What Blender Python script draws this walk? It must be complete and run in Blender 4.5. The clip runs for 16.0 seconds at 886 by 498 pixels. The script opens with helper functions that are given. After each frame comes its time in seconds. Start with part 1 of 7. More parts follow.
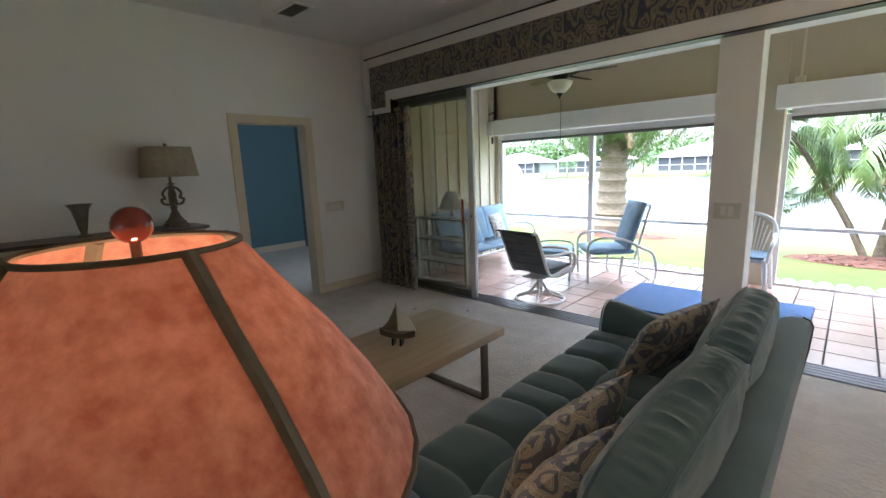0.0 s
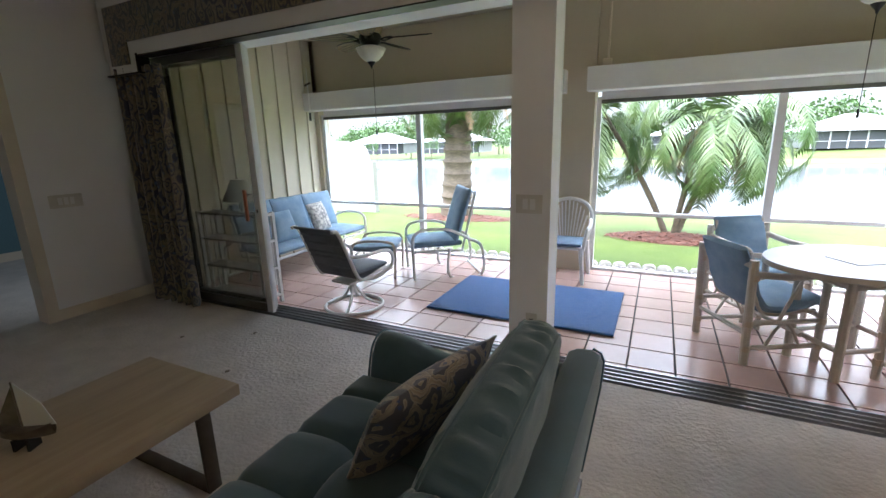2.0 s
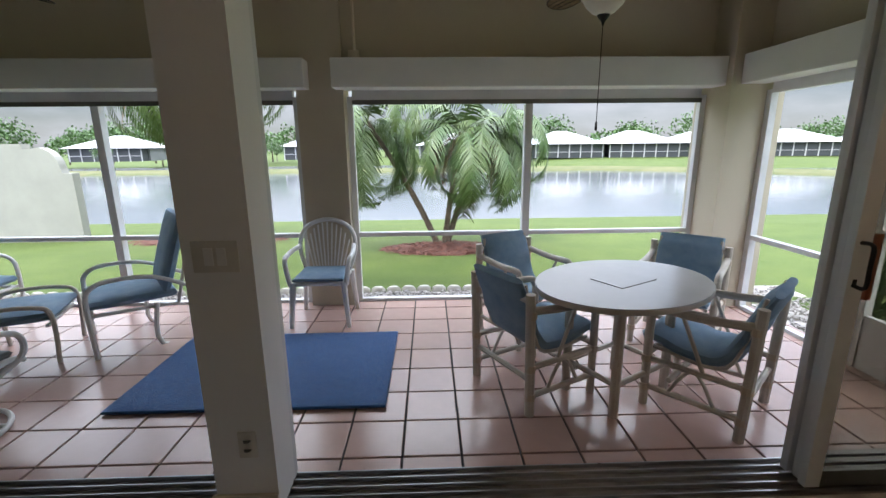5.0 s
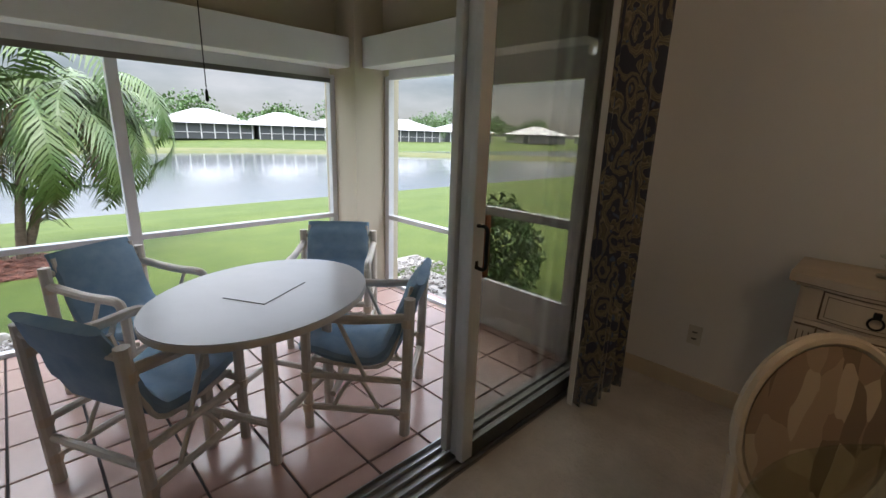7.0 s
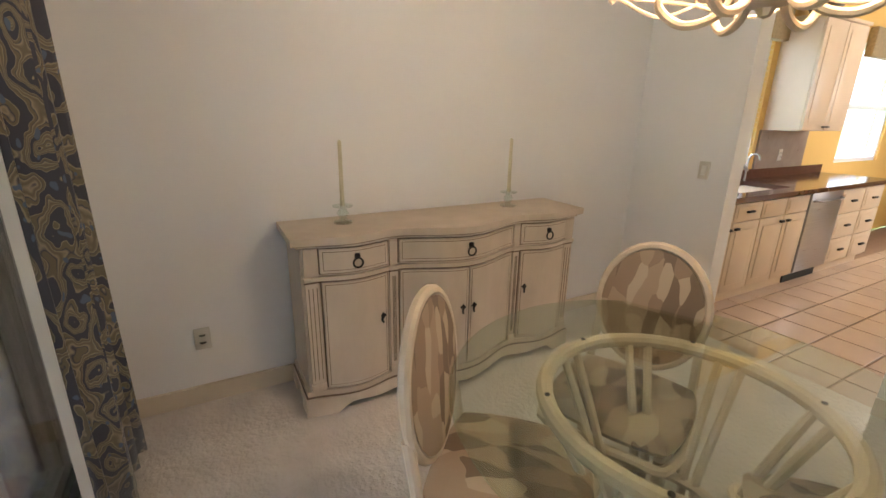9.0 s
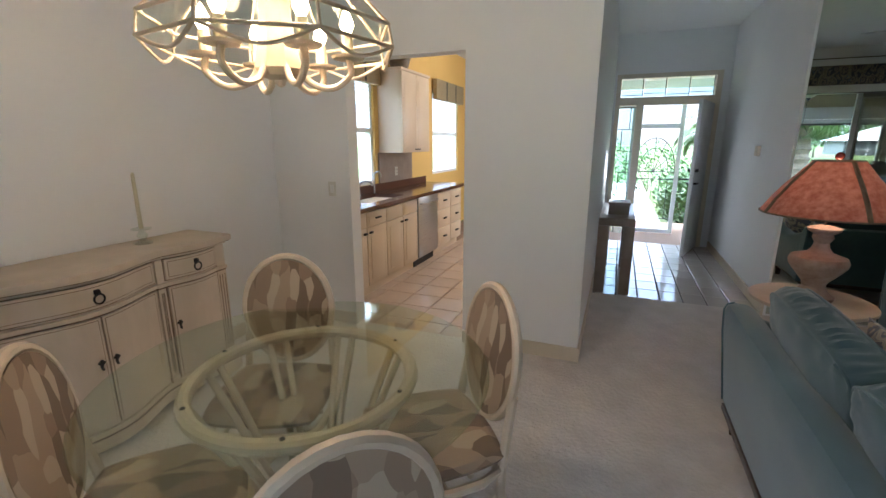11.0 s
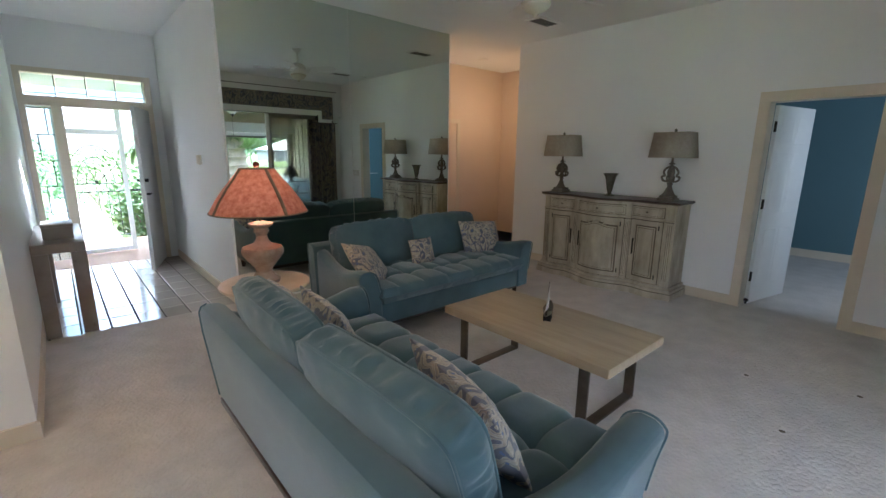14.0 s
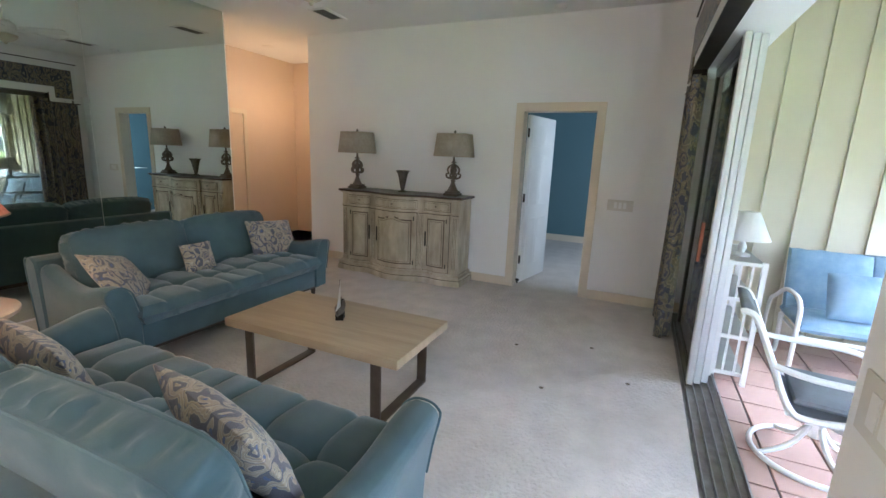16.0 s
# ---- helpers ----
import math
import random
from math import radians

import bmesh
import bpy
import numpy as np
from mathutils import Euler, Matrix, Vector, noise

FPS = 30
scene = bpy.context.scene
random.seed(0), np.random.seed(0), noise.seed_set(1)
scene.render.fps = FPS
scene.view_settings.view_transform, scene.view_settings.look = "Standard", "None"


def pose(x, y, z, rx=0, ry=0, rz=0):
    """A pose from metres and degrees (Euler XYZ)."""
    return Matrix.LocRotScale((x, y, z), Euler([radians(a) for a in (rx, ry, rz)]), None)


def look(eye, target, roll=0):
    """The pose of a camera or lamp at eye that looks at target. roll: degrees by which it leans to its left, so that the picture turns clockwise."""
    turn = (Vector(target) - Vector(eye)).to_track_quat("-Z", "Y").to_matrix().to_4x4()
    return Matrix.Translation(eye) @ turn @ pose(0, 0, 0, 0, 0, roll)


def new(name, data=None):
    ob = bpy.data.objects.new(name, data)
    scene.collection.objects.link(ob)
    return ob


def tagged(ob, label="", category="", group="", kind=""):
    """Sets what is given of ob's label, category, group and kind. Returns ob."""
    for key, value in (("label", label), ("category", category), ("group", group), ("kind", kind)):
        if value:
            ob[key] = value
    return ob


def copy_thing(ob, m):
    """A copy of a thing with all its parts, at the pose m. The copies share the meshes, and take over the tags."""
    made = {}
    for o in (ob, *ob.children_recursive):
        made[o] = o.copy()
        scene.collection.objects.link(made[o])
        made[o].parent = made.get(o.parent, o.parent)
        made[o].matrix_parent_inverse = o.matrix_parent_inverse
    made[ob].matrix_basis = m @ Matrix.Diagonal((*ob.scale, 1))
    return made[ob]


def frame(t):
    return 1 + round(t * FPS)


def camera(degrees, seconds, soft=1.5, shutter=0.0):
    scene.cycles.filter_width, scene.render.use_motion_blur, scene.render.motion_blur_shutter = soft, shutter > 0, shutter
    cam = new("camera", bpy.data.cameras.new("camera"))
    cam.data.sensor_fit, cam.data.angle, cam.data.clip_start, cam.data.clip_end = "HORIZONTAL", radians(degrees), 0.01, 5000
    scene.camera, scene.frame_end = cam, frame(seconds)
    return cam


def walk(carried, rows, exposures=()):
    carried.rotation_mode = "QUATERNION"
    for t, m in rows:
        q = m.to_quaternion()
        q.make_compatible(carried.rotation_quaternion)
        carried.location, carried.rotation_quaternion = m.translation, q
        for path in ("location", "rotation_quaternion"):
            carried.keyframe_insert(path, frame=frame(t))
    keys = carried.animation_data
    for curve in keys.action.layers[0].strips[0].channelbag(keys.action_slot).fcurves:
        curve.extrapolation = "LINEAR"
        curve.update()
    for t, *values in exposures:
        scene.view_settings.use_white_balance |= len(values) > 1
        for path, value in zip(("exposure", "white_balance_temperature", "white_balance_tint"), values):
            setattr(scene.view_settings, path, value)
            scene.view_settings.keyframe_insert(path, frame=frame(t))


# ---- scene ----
cam = camera(90.8, 16.0)
METRES, EYE, TILT, LEAN, TURN = 4.3, 1.5, 0.0, 0.0, 42.3
PATH = [
    (0, (0.091, 0.058, 1.483), (-1.258, 1.489, 1.117), -2.2),
    (0.5, (0.037, 0.329, 1.492), (-0.868, 2.067, 1.094), -1.1),
    (1, (0.033, 0.554, 1.482), (-0.757, 2.345, 1.074), -1.7),
    (1.5, (0.108, 0.833, 1.48), (-0.746, 2.59, 1.052), -1.1),
    (2, (0.145, 1.101, 1.477), (-0.717, 2.844, 1.007), -1.5),
    (2.5, (0.109, 1.434, 1.482), (-0.733, 3.188, 1.018), -1.5),
    (3, (0.074, 1.658, 1.487), (-0.856, 3.368, 1.029), -1.7),
    (3.5, (0.088, 1.868, 1.493), (-0.896, 3.556, 1.064), -0.8),
    (4, (0.124, 2.021, 1.498), (-0.667, 3.811, 1.082), -1.3),
    (4.5, (0.164, 2.142, 1.485), (-0.244, 4.049, 1.042), -1.4),
    (4.7, (0.182, 2.168, 1.476), (-0.033, 4.104, 1.025), -1.1),
    (6.8, (0.505, 2.585, 1.468), (1.739, 4.078, 0.97), 1.9),
    (7, (0.572, 2.672, 1.45), (1.931, 4.048, 0.938), 1.9),
    (7.5, (0.69, 2.905, 1.412), (2.451, 3.693, 0.875), 1.5),
    (8, (0.815, 3.020, 1.418), (2.722, 3.193, 0.841), 0.4),
    (8.5, (0.940, 3.093, 1.425), (2.819, 2.732, 0.841), 1.2),
    (9, (0.965, 3.186, 1.455), (2.645, 2.27, 0.874), 1.0),
    (9.2, (0.951, 3.228, 1.467), (2.513, 2.122, 0.888), 0.7),
    (11.3, (0.544, 3.215, 1.506), (1.089, 1.35, 1.031), 0.1),
    (11.5, (0.528, 3.205, 1.509), (0.933, 1.307, 1.027), 0.2),
    (12, (0.519, 3.2, 1.506), (0.514, 1.259, 1.023), 0.0),
    (12.4, (0.521, 3.205, 1.505), (0.166, 1.291, 1.049), -0.6),
    (12.5, (0.52, 3.198, 1.507), (0.081, 1.301, 1.049), -0.7),
    (13, (0.519, 3.224, 1.538), (-0.246, 1.428, 1.103), -0.7),
    (13.5, (0.51, 3.229, 1.516), (-0.492, 1.553, 1.084), 0.8),
    (14, (0.5, 3.246, 1.519), (-0.79, 1.779, 1.09), 0.6),
    (14.5, (0.475, 3.255, 1.513), (-1.009, 1.985, 1.085), 1.0),
    (15, (0.436, 3.271, 1.504), (-1.192, 2.188, 1.084), 1.8),
    (15.5, (0.389, 3.303, 1.504), (-1.335, 2.38, 1.084), 2.0),
    (16, (0.343, 3.323, 1.502), (-1.445, 2.53, 1.085), 2.3),
]
EXPOSURES = [(0, 2.75, 5950, 10), (1.5, 2.3, 6000, 11), (3.5, 1.75, 6100, 12), (4.5, 1.1, 6200, 12), (7, 1.05, 6400, 12), (7.5, 1.25, 6400, 11), (8, 1.87, 6400, 10), (8.5, 2.4, 6250, 11), (9, 3.1, 5900, 12), (11.5, 2.62, 5300, 10), (12.5, 2.83, 5150, 10), (14, 3.35, 5450, 10), (15, 3.5, 5480, 10), (16, 3.95, 5500, 10)]
walk(cam, [(t, look(eye, target, roll)) for t, eye, target, roll in PATH], EXPOSURES)

# ==== body ====

# ---- world and light ----
def node(nt, kind, **inputs):
    n = nt.nodes.new(kind)
    for key, value in inputs.items():
        n.inputs[key.replace("_", " ")].default_value = value
    return n


world = bpy.data.worlds.new("sky")
scene.world = world
world.use_nodes = True
wt = world.node_tree
wt.nodes.clear()
sky = wt.nodes.new("ShaderNodeTexSky")
sky.sky_type = "NISHITA"
sky.sun_disc = False
sky.sun_elevation, sky.sun_rotation = radians(62), radians(200)
w_coord = wt.nodes.new("ShaderNodeTexCoord")
w_map = wt.nodes.new("ShaderNodeMapping")
w_map.inputs["Scale"].default_value = (1.0, 1.0, 3.2)
w_cloud = node(wt, "ShaderNodeTexNoise", Scale=2.3, Detail=7.0, Roughness=0.55)
w_ramp = wt.nodes.new("ShaderNodeValToRGB")
w_ramp.color_ramp.elements[0].position, w_ramp.color_ramp.elements[1].position = 0.36, 0.62
w_ramp.color_ramp.elements[0].color = (0.15, 0.15, 0.15, 1)
w_mix = wt.nodes.new("ShaderNodeMixRGB")
w_mix.inputs[2].default_value = (9.5, 9.9, 10.4, 1)
w_bg = node(wt, "ShaderNodeBackground", Strength=0.12)
w_out = wt.nodes.new("ShaderNodeOutputWorld")
wt.links.new(w_coord.outputs["Generated"], w_map.inputs["Vector"])
wt.links.new(w_map.outputs["Vector"], w_cloud.inputs["Vector"])
wt.links.new(w_cloud.outputs["Fac"], w_ramp.inputs["Fac"])
wt.links.new(w_ramp.outputs["Color"], w_mix.inputs[0])
wt.links.new(sky.outputs["Color"], w_mix.inputs[1])
# an overcast sky grows brighter towards the zenith
w_sep = wt.nodes.new("ShaderNodeSeparateXYZ")
w_up = node(wt, "ShaderNodeMapRange", From_Min=0.10, From_Max=0.75, To_Min=0.30, To_Max=3.5)
w_mul = wt.nodes.new("ShaderNodeVectorMath")
w_mul.operation = "SCALE"
wt.links.new(w_coord.outputs["Generated"], w_sep.inputs[0])
wt.links.new(w_sep.outputs["Z"], w_up.inputs["Value"])
wt.links.new(w_mix.outputs["Color"], w_mul.inputs[0])
wt.links.new(w_up.outputs["Result"], w_mul.inputs["Scale"])
wt.links.new(w_mul.outputs[0], w_bg.inputs["Color"])
wt.links.new(w_bg.outputs["Background"], w_out.inputs["Surface"])

sun = new("sun", bpy.data.lights.new("sun", "SUN"))
sun.data.energy, sun.data.angle, sun.data.color = 1.0, radians(10), (1.0, 0.95, 0.88)
sun.matrix_world = look((0, 0, 0), (0.25, 0.42, -0.95))


def point_lamp(name, at, watts, colour, size=0.03):
    lamp = new(name, bpy.data.lights.new(name, "POINT"))
    lamp.data.energy, lamp.data.color, lamp.data.shadow_soft_size = watts, colour, size
    lamp.location = at
    return lamp


WARM = (1.0, 0.62, 0.32)

# ---- materials ----
MATS = {}


def material(name, colour, rough=0.6, metal=0.0, second=None, scale=6.0, detail=4.0, bump=0.0, bump_scale=60.0,
             stretch=(1, 1, 1), mottle=0.5, sheen=0.0, coat=0.0, per_piece=0.0, subsurface=0.0, spec=0.5):
    """A paint, cloth, stone or wood: two colours mixed by a coarse noise, fine grain relief, varied gloss."""
    m = bpy.data.materials.new(name)
    m.use_nodes = True
    nt = m.node_tree
    b = nt.nodes["Principled BSDF"]
    b.inputs["Metallic"].default_value = metal
    b.inputs["Sheen Weight"].default_value = sheen
    b.inputs["Coat Weight"].default_value = coat
    b.inputs["Specular IOR Level"].default_value = spec
    second = second or tuple(c * 0.86 for c in colour)
    tc = nt.nodes.new("ShaderNodeTexCoord")
    mp = nt.nodes.new("ShaderNodeMapping")
    mp.inputs["Scale"].default_value = stretch
    nt.links.new(tc.outputs["Object"], mp.inputs["Vector"])
    n1 = node(nt, "ShaderNodeTexNoise", Scale=scale, Detail=detail, Roughness=0.6)
    nt.links.new(mp.outputs["Vector"], n1.inputs["Vector"])
    ramp = nt.nodes.new("ShaderNodeValToRGB")
    ramp.color_ramp.elements[0].position, ramp.color_ramp.elements[1].position = 0.5 - mottle * 0.35, 0.5 + mottle * 0.35
    ramp.color_ramp.elements[0].color, ramp.color_ramp.elements[1].color = (*second, 1), (*colour, 1)
    nt.links.new(n1.outputs["Fac"], ramp.inputs["Fac"])
    out = ramp.outputs["Color"]
    if per_piece:
        info = nt.nodes.new("ShaderNodeObjectInfo")
        hsv = nt.nodes.new("ShaderNodeHueSaturation")
        mr = node(nt, "ShaderNodeMapRange", To_Min=1 - per_piece, To_Max=1 + per_piece)
        nt.links.new(info.outputs["Random"], mr.inputs["Value"])
        nt.links.new(mr.outputs["Result"], hsv.inputs["Value"])
        nt.links.new(out, hsv.inputs["Color"])
        out = hsv.outputs["Color"]
    nt.links.new(out, b.inputs["Base Color"])
    n2 = node(nt, "ShaderNodeTexNoise", Scale=bump_scale, Detail=3.0)
    nt.links.new(mp.outputs["Vector"], n2.inputs["Vector"])
    rr = node(nt, "ShaderNodeMapRange", To_Min=max(rough - 0.07, 0.02), To_Max=min(rough + 0.07, 1))
    nt.links.new(n1.outputs["Fac"], rr.inputs["Value"])
    nt.links.new(rr.outputs["Result"], b.inputs["Roughness"])
    if bump:
        bp = node(nt, "ShaderNodeBump", Strength=min(bump, 1.0), Distance=0.01 * max(bump, 0.3))
        nt.links.new(n2.outputs["Fac"], bp.inputs["Height"])
        nt.links.new(bp.outputs["Normal"], b.inputs["Normal"])
    MATS[name] = m
    return m


def paisley(name, dark, mid, light, accent, size=0.16):
    """A woven damask: scrolled medallions drawn by warped rings over cells."""
    m = bpy.data.materials.new(name)
    m.use_nodes = True
    nt = m.node_tree
    b = nt.nodes["Principled BSDF"]
    b.inputs["Roughness"].default_value = 0.75
    b.inputs["Sheen Weight"].default_value = 0.3
    tc = nt.nodes.new("ShaderNodeTexCoord")
    mp = nt.nodes.new("ShaderNodeMapping")
    mp.inputs["Scale"].default_value = (1 / size, 1 / size, 0.62 / size)
    nt.links.new(tc.outputs["Object"], mp.inputs["Vector"])
    warp = node(nt, "ShaderNodeTexNoise", Scale=1.6, Detail=2.0)
    nt.links.new(mp.outputs["Vector"], warp.inputs["Vector"])
    add = nt.nodes.new("ShaderNodeMixRGB")
    add.blend_type = "LINEAR_LIGHT"
    add.inputs[0].default_value = 0.35
    nt.links.new(mp.outputs["Vector"], add.inputs[1])
    nt.links.new(warp.outputs["Color"], add.inputs[2])
    cells = node(nt, "ShaderNodeTexVoronoi", Scale=1.0, Randomness=0.45)
    cells.feature = "SMOOTH_F1"
    nt.links.new(add.outputs["Color"], cells.inputs["Vector"])
    mul = nt.nodes.new("ShaderNodeMath")
    mul.operation = "MULTIPLY"
    mul.inputs[1].default_value = 34.0
    nt.links.new(cells.outputs["Distance"], mul.inputs[0])
    sn = nt.nodes.new("ShaderNodeMath")
    sn.operation = "SINE"
    nt.links.new(mul.outputs[0], sn.inputs[0])
    ramp = nt.nodes.new("ShaderNodeValToRGB")
    cr = ramp.color_ramp
    cr.elements[0].position, cr.elements[0].color = 0.0, (*dark, 1)
    cr.elements[1].position, cr.elements[1].color = 1.0, (*mid, 1)
    for pos, col in ((0.30, dark), (0.38, light), (0.48, mid), (0.74, mid), (0.80, dark), (0.90, light)):
        e = cr.elements.new(pos)
        e.color = (*col, 1)
    mr = node(nt, "ShaderNodeMapRange", From_Min=-1.0, From_Max=1.0)
    nt.links.new(sn.outputs[0], mr.inputs["Value"])
    nt.links.new(mr.outputs["Result"], ramp.inputs["Fac"])
    blot = node(nt, "ShaderNodeTexVoronoi", Scale=2.6, Randomness=0.9)
    nt.links.new(add.outputs["Color"], blot.inputs["Vector"])
    br = nt.nodes.new("ShaderNodeValToRGB")
    br.color_ramp.elements[0].position, br.color_ramp.elements[0].color = 0.16, (1, 1, 1, 1)
    br.color_ramp.elements[1].position, br.color_ramp.elements[1].color = 0.20, (0, 0, 0, 1)
    nt.links.new(blot.outputs["Distance"], br.inputs["Fac"])
    mix = nt.nodes.new("ShaderNodeMixRGB")
    mix.inputs[2].default_value = (*accent, 1)
    nt.links.new(br.outputs["Color"], mix.inputs[0])
    nt.links.new(ramp.outputs["Color"], mix.inputs[1])
    nt.links.new(mix.outputs["Color"], b.inputs["Base Color"])
    fine = node(nt, "ShaderNodeTexNoise", Scale=90.0, Detail=2.0)
    nt.links.new(mp.outputs["Vector"], fine.inputs["Vector"])
    bp = node(nt, "ShaderNodeBump", Strength=0.3, Distance=0.003)
    nt.links.new(fine.outputs["Fac"], bp.inputs["Height"])
    nt.links.new(bp.outputs["Normal"], b.inputs["Normal"])
    return m


def leafprint(name, tones, size=0.12):
    """Printed cloth of large overlapping leaves in flat tones."""
    m = material(name, tones[0], 0.8, bump=0.15, bump_scale=220)
    nt = m.node_tree
    b = nt.nodes["Principled BSDF"]
    tc = nt.nodes.new("ShaderNodeTexCoord")
    mp = nt.nodes.new("ShaderNodeMapping")
    mp.inputs["Scale"].default_value = (1.3 / size, 0.62 / size, 0.52 / size)
    mp.inputs["Rotation"].default_value = (0.5, 0.6, 0.4)
    warp = node(nt, "ShaderNodeTexNoise", Scale=1.1, Detail=1.0)
    add = nt.nodes.new("ShaderNodeMixRGB")
    add.blend_type, add.inputs[0].default_value = "LINEAR_LIGHT", 0.3
    vor = node(nt, "ShaderNodeTexVoronoi", Scale=1.0, Randomness=1.0)
    sep = nt.nodes.new("ShaderNodeSeparateXYZ")
    ramp = nt.nodes.new("ShaderNodeValToRGB")
    ramp.color_ramp.interpolation = "CONSTANT"
    ramp.color_ramp.elements[0].color = (*tones[0], 1)
    ramp.color_ramp.elements[1].position, ramp.color_ramp.elements[1].color = 0.75, (*tones[3], 1)
    for pos, col in ((0.3, tones[1]), (0.52, tones[2])):
        ramp.color_ramp.elements.new(pos).color = (*col, 1)
    nt.links.new(tc.outputs["Object"], mp.inputs["Vector"])
    nt.links.new(mp.outputs["Vector"], warp.inputs["Vector"])
    nt.links.new(mp.outputs["Vector"], add.inputs[1])
    nt.links.new(warp.outputs["Color"], add.inputs[2])
    nt.links.new(add.outputs["Color"], vor.inputs["Vector"])
    nt.links.new(vor.outputs["Color"], sep.inputs[0])
    nt.links.new(sep.outputs["X"], ramp.inputs["Fac"])
    nt.links.new(ramp.outputs["Color"], b.inputs["Base Color"])
    return m


def glass(name, tint, gloss_rough=0.0, ior=1.5):
    """A thin pane: the view through it, tinted, and a reflection that grows towards grazing."""
    m = bpy.data.materials.new(name)
    m.use_nodes = True
    nt = m.node_tree
    nt.nodes.clear()
    tr = nt.nodes.new("ShaderNodeBsdfTransparent")
    tr.inputs["Color"].default_value = (*tint, 1)
    gl = node(nt, "ShaderNodeBsdfGlossy", Roughness=gloss_rough)
    lw = node(nt, "ShaderNodeLayerWeight", Blend=0.5)
    pw = nt.nodes.new("ShaderNodeMath")
    pw.operation, pw.inputs[1].default_value = "POWER", 4.0
    fr = nt.nodes.new("ShaderNodeMath")
    fr.operation, fr.inputs[1].default_value, fr.inputs[2].default_value = "MULTIPLY_ADD", 0.75, 0.045
    nt.links.new(lw.outputs["Facing"], pw.inputs[0])
    nt.links.new(pw.outputs[0], fr.inputs[0])
    mx = nt.nodes.new("ShaderNodeMixShader")
    out = nt.nodes.new("ShaderNodeOutputMaterial")
    nt.links.new(fr.outputs[0], mx.inputs[0])
    nt.links.new(tr.outputs[0], mx.inputs[1])
    nt.links.new(gl.outputs[0], mx.inputs[2])
    nt.links.new(mx.outputs[0], out.inputs["Surface"])
    return m


def glow(name, colour, strength):
    m = bpy.data.materials.new(name)
    m.use_nodes = True
    b = m.node_tree.nodes["Principled BSDF"]
    b.inputs["Base Color"].default_value = (*colour, 1)
    b.inputs["Emission Color"].default_value = (*colour, 1)
    b.inputs["Emission Strength"].default_value = strength
    return m


PAINT = material("wall paint", (0.85, 0.85, 0.855), 0.75, second=(0.82, 0.82, 0.825), scale=1.2, bump=0.12, bump_scale=130)
CEIL = material("ceiling paint", (0.85, 0.855, 0.85), 0.85, second=(0.82, 0.83, 0.83), scale=1.0, bump=0.2, bump_scale=90)
PEACH = material("peach wall paint", (0.72, 0.60, 0.49), 0.75, second=(0.69, 0.57, 0.46), scale=1.2, bump=0.12, bump_scale=130)
YELLOW = material("yellow kitchen paint", (0.74, 0.50, 0.16), 0.7, second=(0.70, 0.47, 0.14), scale=1.3, bump=0.1, bump_scale=130)
BLUEW = material("blue bedroom paint", (0.12, 0.21, 0.25), 0.75, second=(0.11, 0.198, 0.235), scale=1.3, bump=0.1, bump_scale=130)
TRIM = material("cream trim paint", (0.70, 0.62, 0.50), 0.5, second=(0.67, 0.59, 0.475), scale=2.0)
WHITE = material("white enamel", (0.80, 0.80, 0.79), 0.4, second=(0.76, 0.76, 0.75), scale=3.0)
ALU = material("white aluminium", (0.74, 0.75, 0.76), 0.35, second=(0.66, 0.67, 0.68), scale=4.0)
GREY = material("grey aluminium frame", (0.16, 0.16, 0.15), 0.4, metal=0.6, scale=5.0)
TRACK = material("dark track metal", (0.34, 0.33, 0.31), 0.4, metal=0.7, second=(0.22, 0.21, 0.20), scale=12.0)
LANAI = material("lanai stucco", (0.56, 0.50, 0.38), 0.85, second=(0.53, 0.47, 0.355), scale=1.5, bump=0.35, bump_scale=70)
SIDING = material("cream board siding", (0.66, 0.61, 0.48), 0.7, second=(0.62, 0.57, 0.45), scale=2.2, bump=0.15, bump_scale=90)
CARPET = material("cut pile carpet", (0.68, 0.625, 0.58), 0.95, second=(0.50, 0.455, 0.42), scale=5.0, detail=10.0, bump=1.0, bump_scale=38, mottle=0.8, sheen=0.2)
TILE = material("pink ceramic tile", (0.56, 0.38, 0.33), 0.22, second=(0.50, 0.34, 0.295), scale=3.0, per_piece=0.06, bump=0.05, bump_scale=30)
TILEK = material("cream ceramic tile", (0.62, 0.48, 0.38), 0.22, second=(0.57, 0.44, 0.35), scale=3.0, per_piece=0.05)
GROUT = material("dark grout", (0.06, 0.05, 0.05), 0.9, scale=20.0)
GROUTK = material("tan grout", (0.25, 0.16, 0.11), 0.9, scale=20.0)
TEAL = material("teal microfibre", (0.082, 0.146, 0.176), 0.85, second=(0.052, 0.102, 0.128), scale=3.0, bump=0.25, bump_scale=260, sheen=0.45)
RUG = material("blue shag rug", (0.03, 0.14, 0.38), 0.95, second=(0.02, 0.09, 0.28), scale=30.0, bump=1.0, bump_scale=190, sheen=0.3)
DENIM = material("blue patio cushion", (0.15, 0.25, 0.36), 0.85, second=(0.27, 0.37, 0.46), scale=7.0, detail=5.0, mottle=0.7, bump=0.2, bump_scale=200)
BAMBOO = material("whitewashed bamboo", (0.62, 0.57, 0.50), 0.5, second=(0.55, 0.49, 0.42), scale=9.0)
WTABLE = material("white laminate", (0.60, 0.60, 0.61), 0.25, second=(0.56, 0.56, 0.57), scale=3.0)
SLING = material("grey sling mesh", (0.15, 0.165, 0.185), 0.7, scale=20.0, bump=0.3, bump_scale=300)
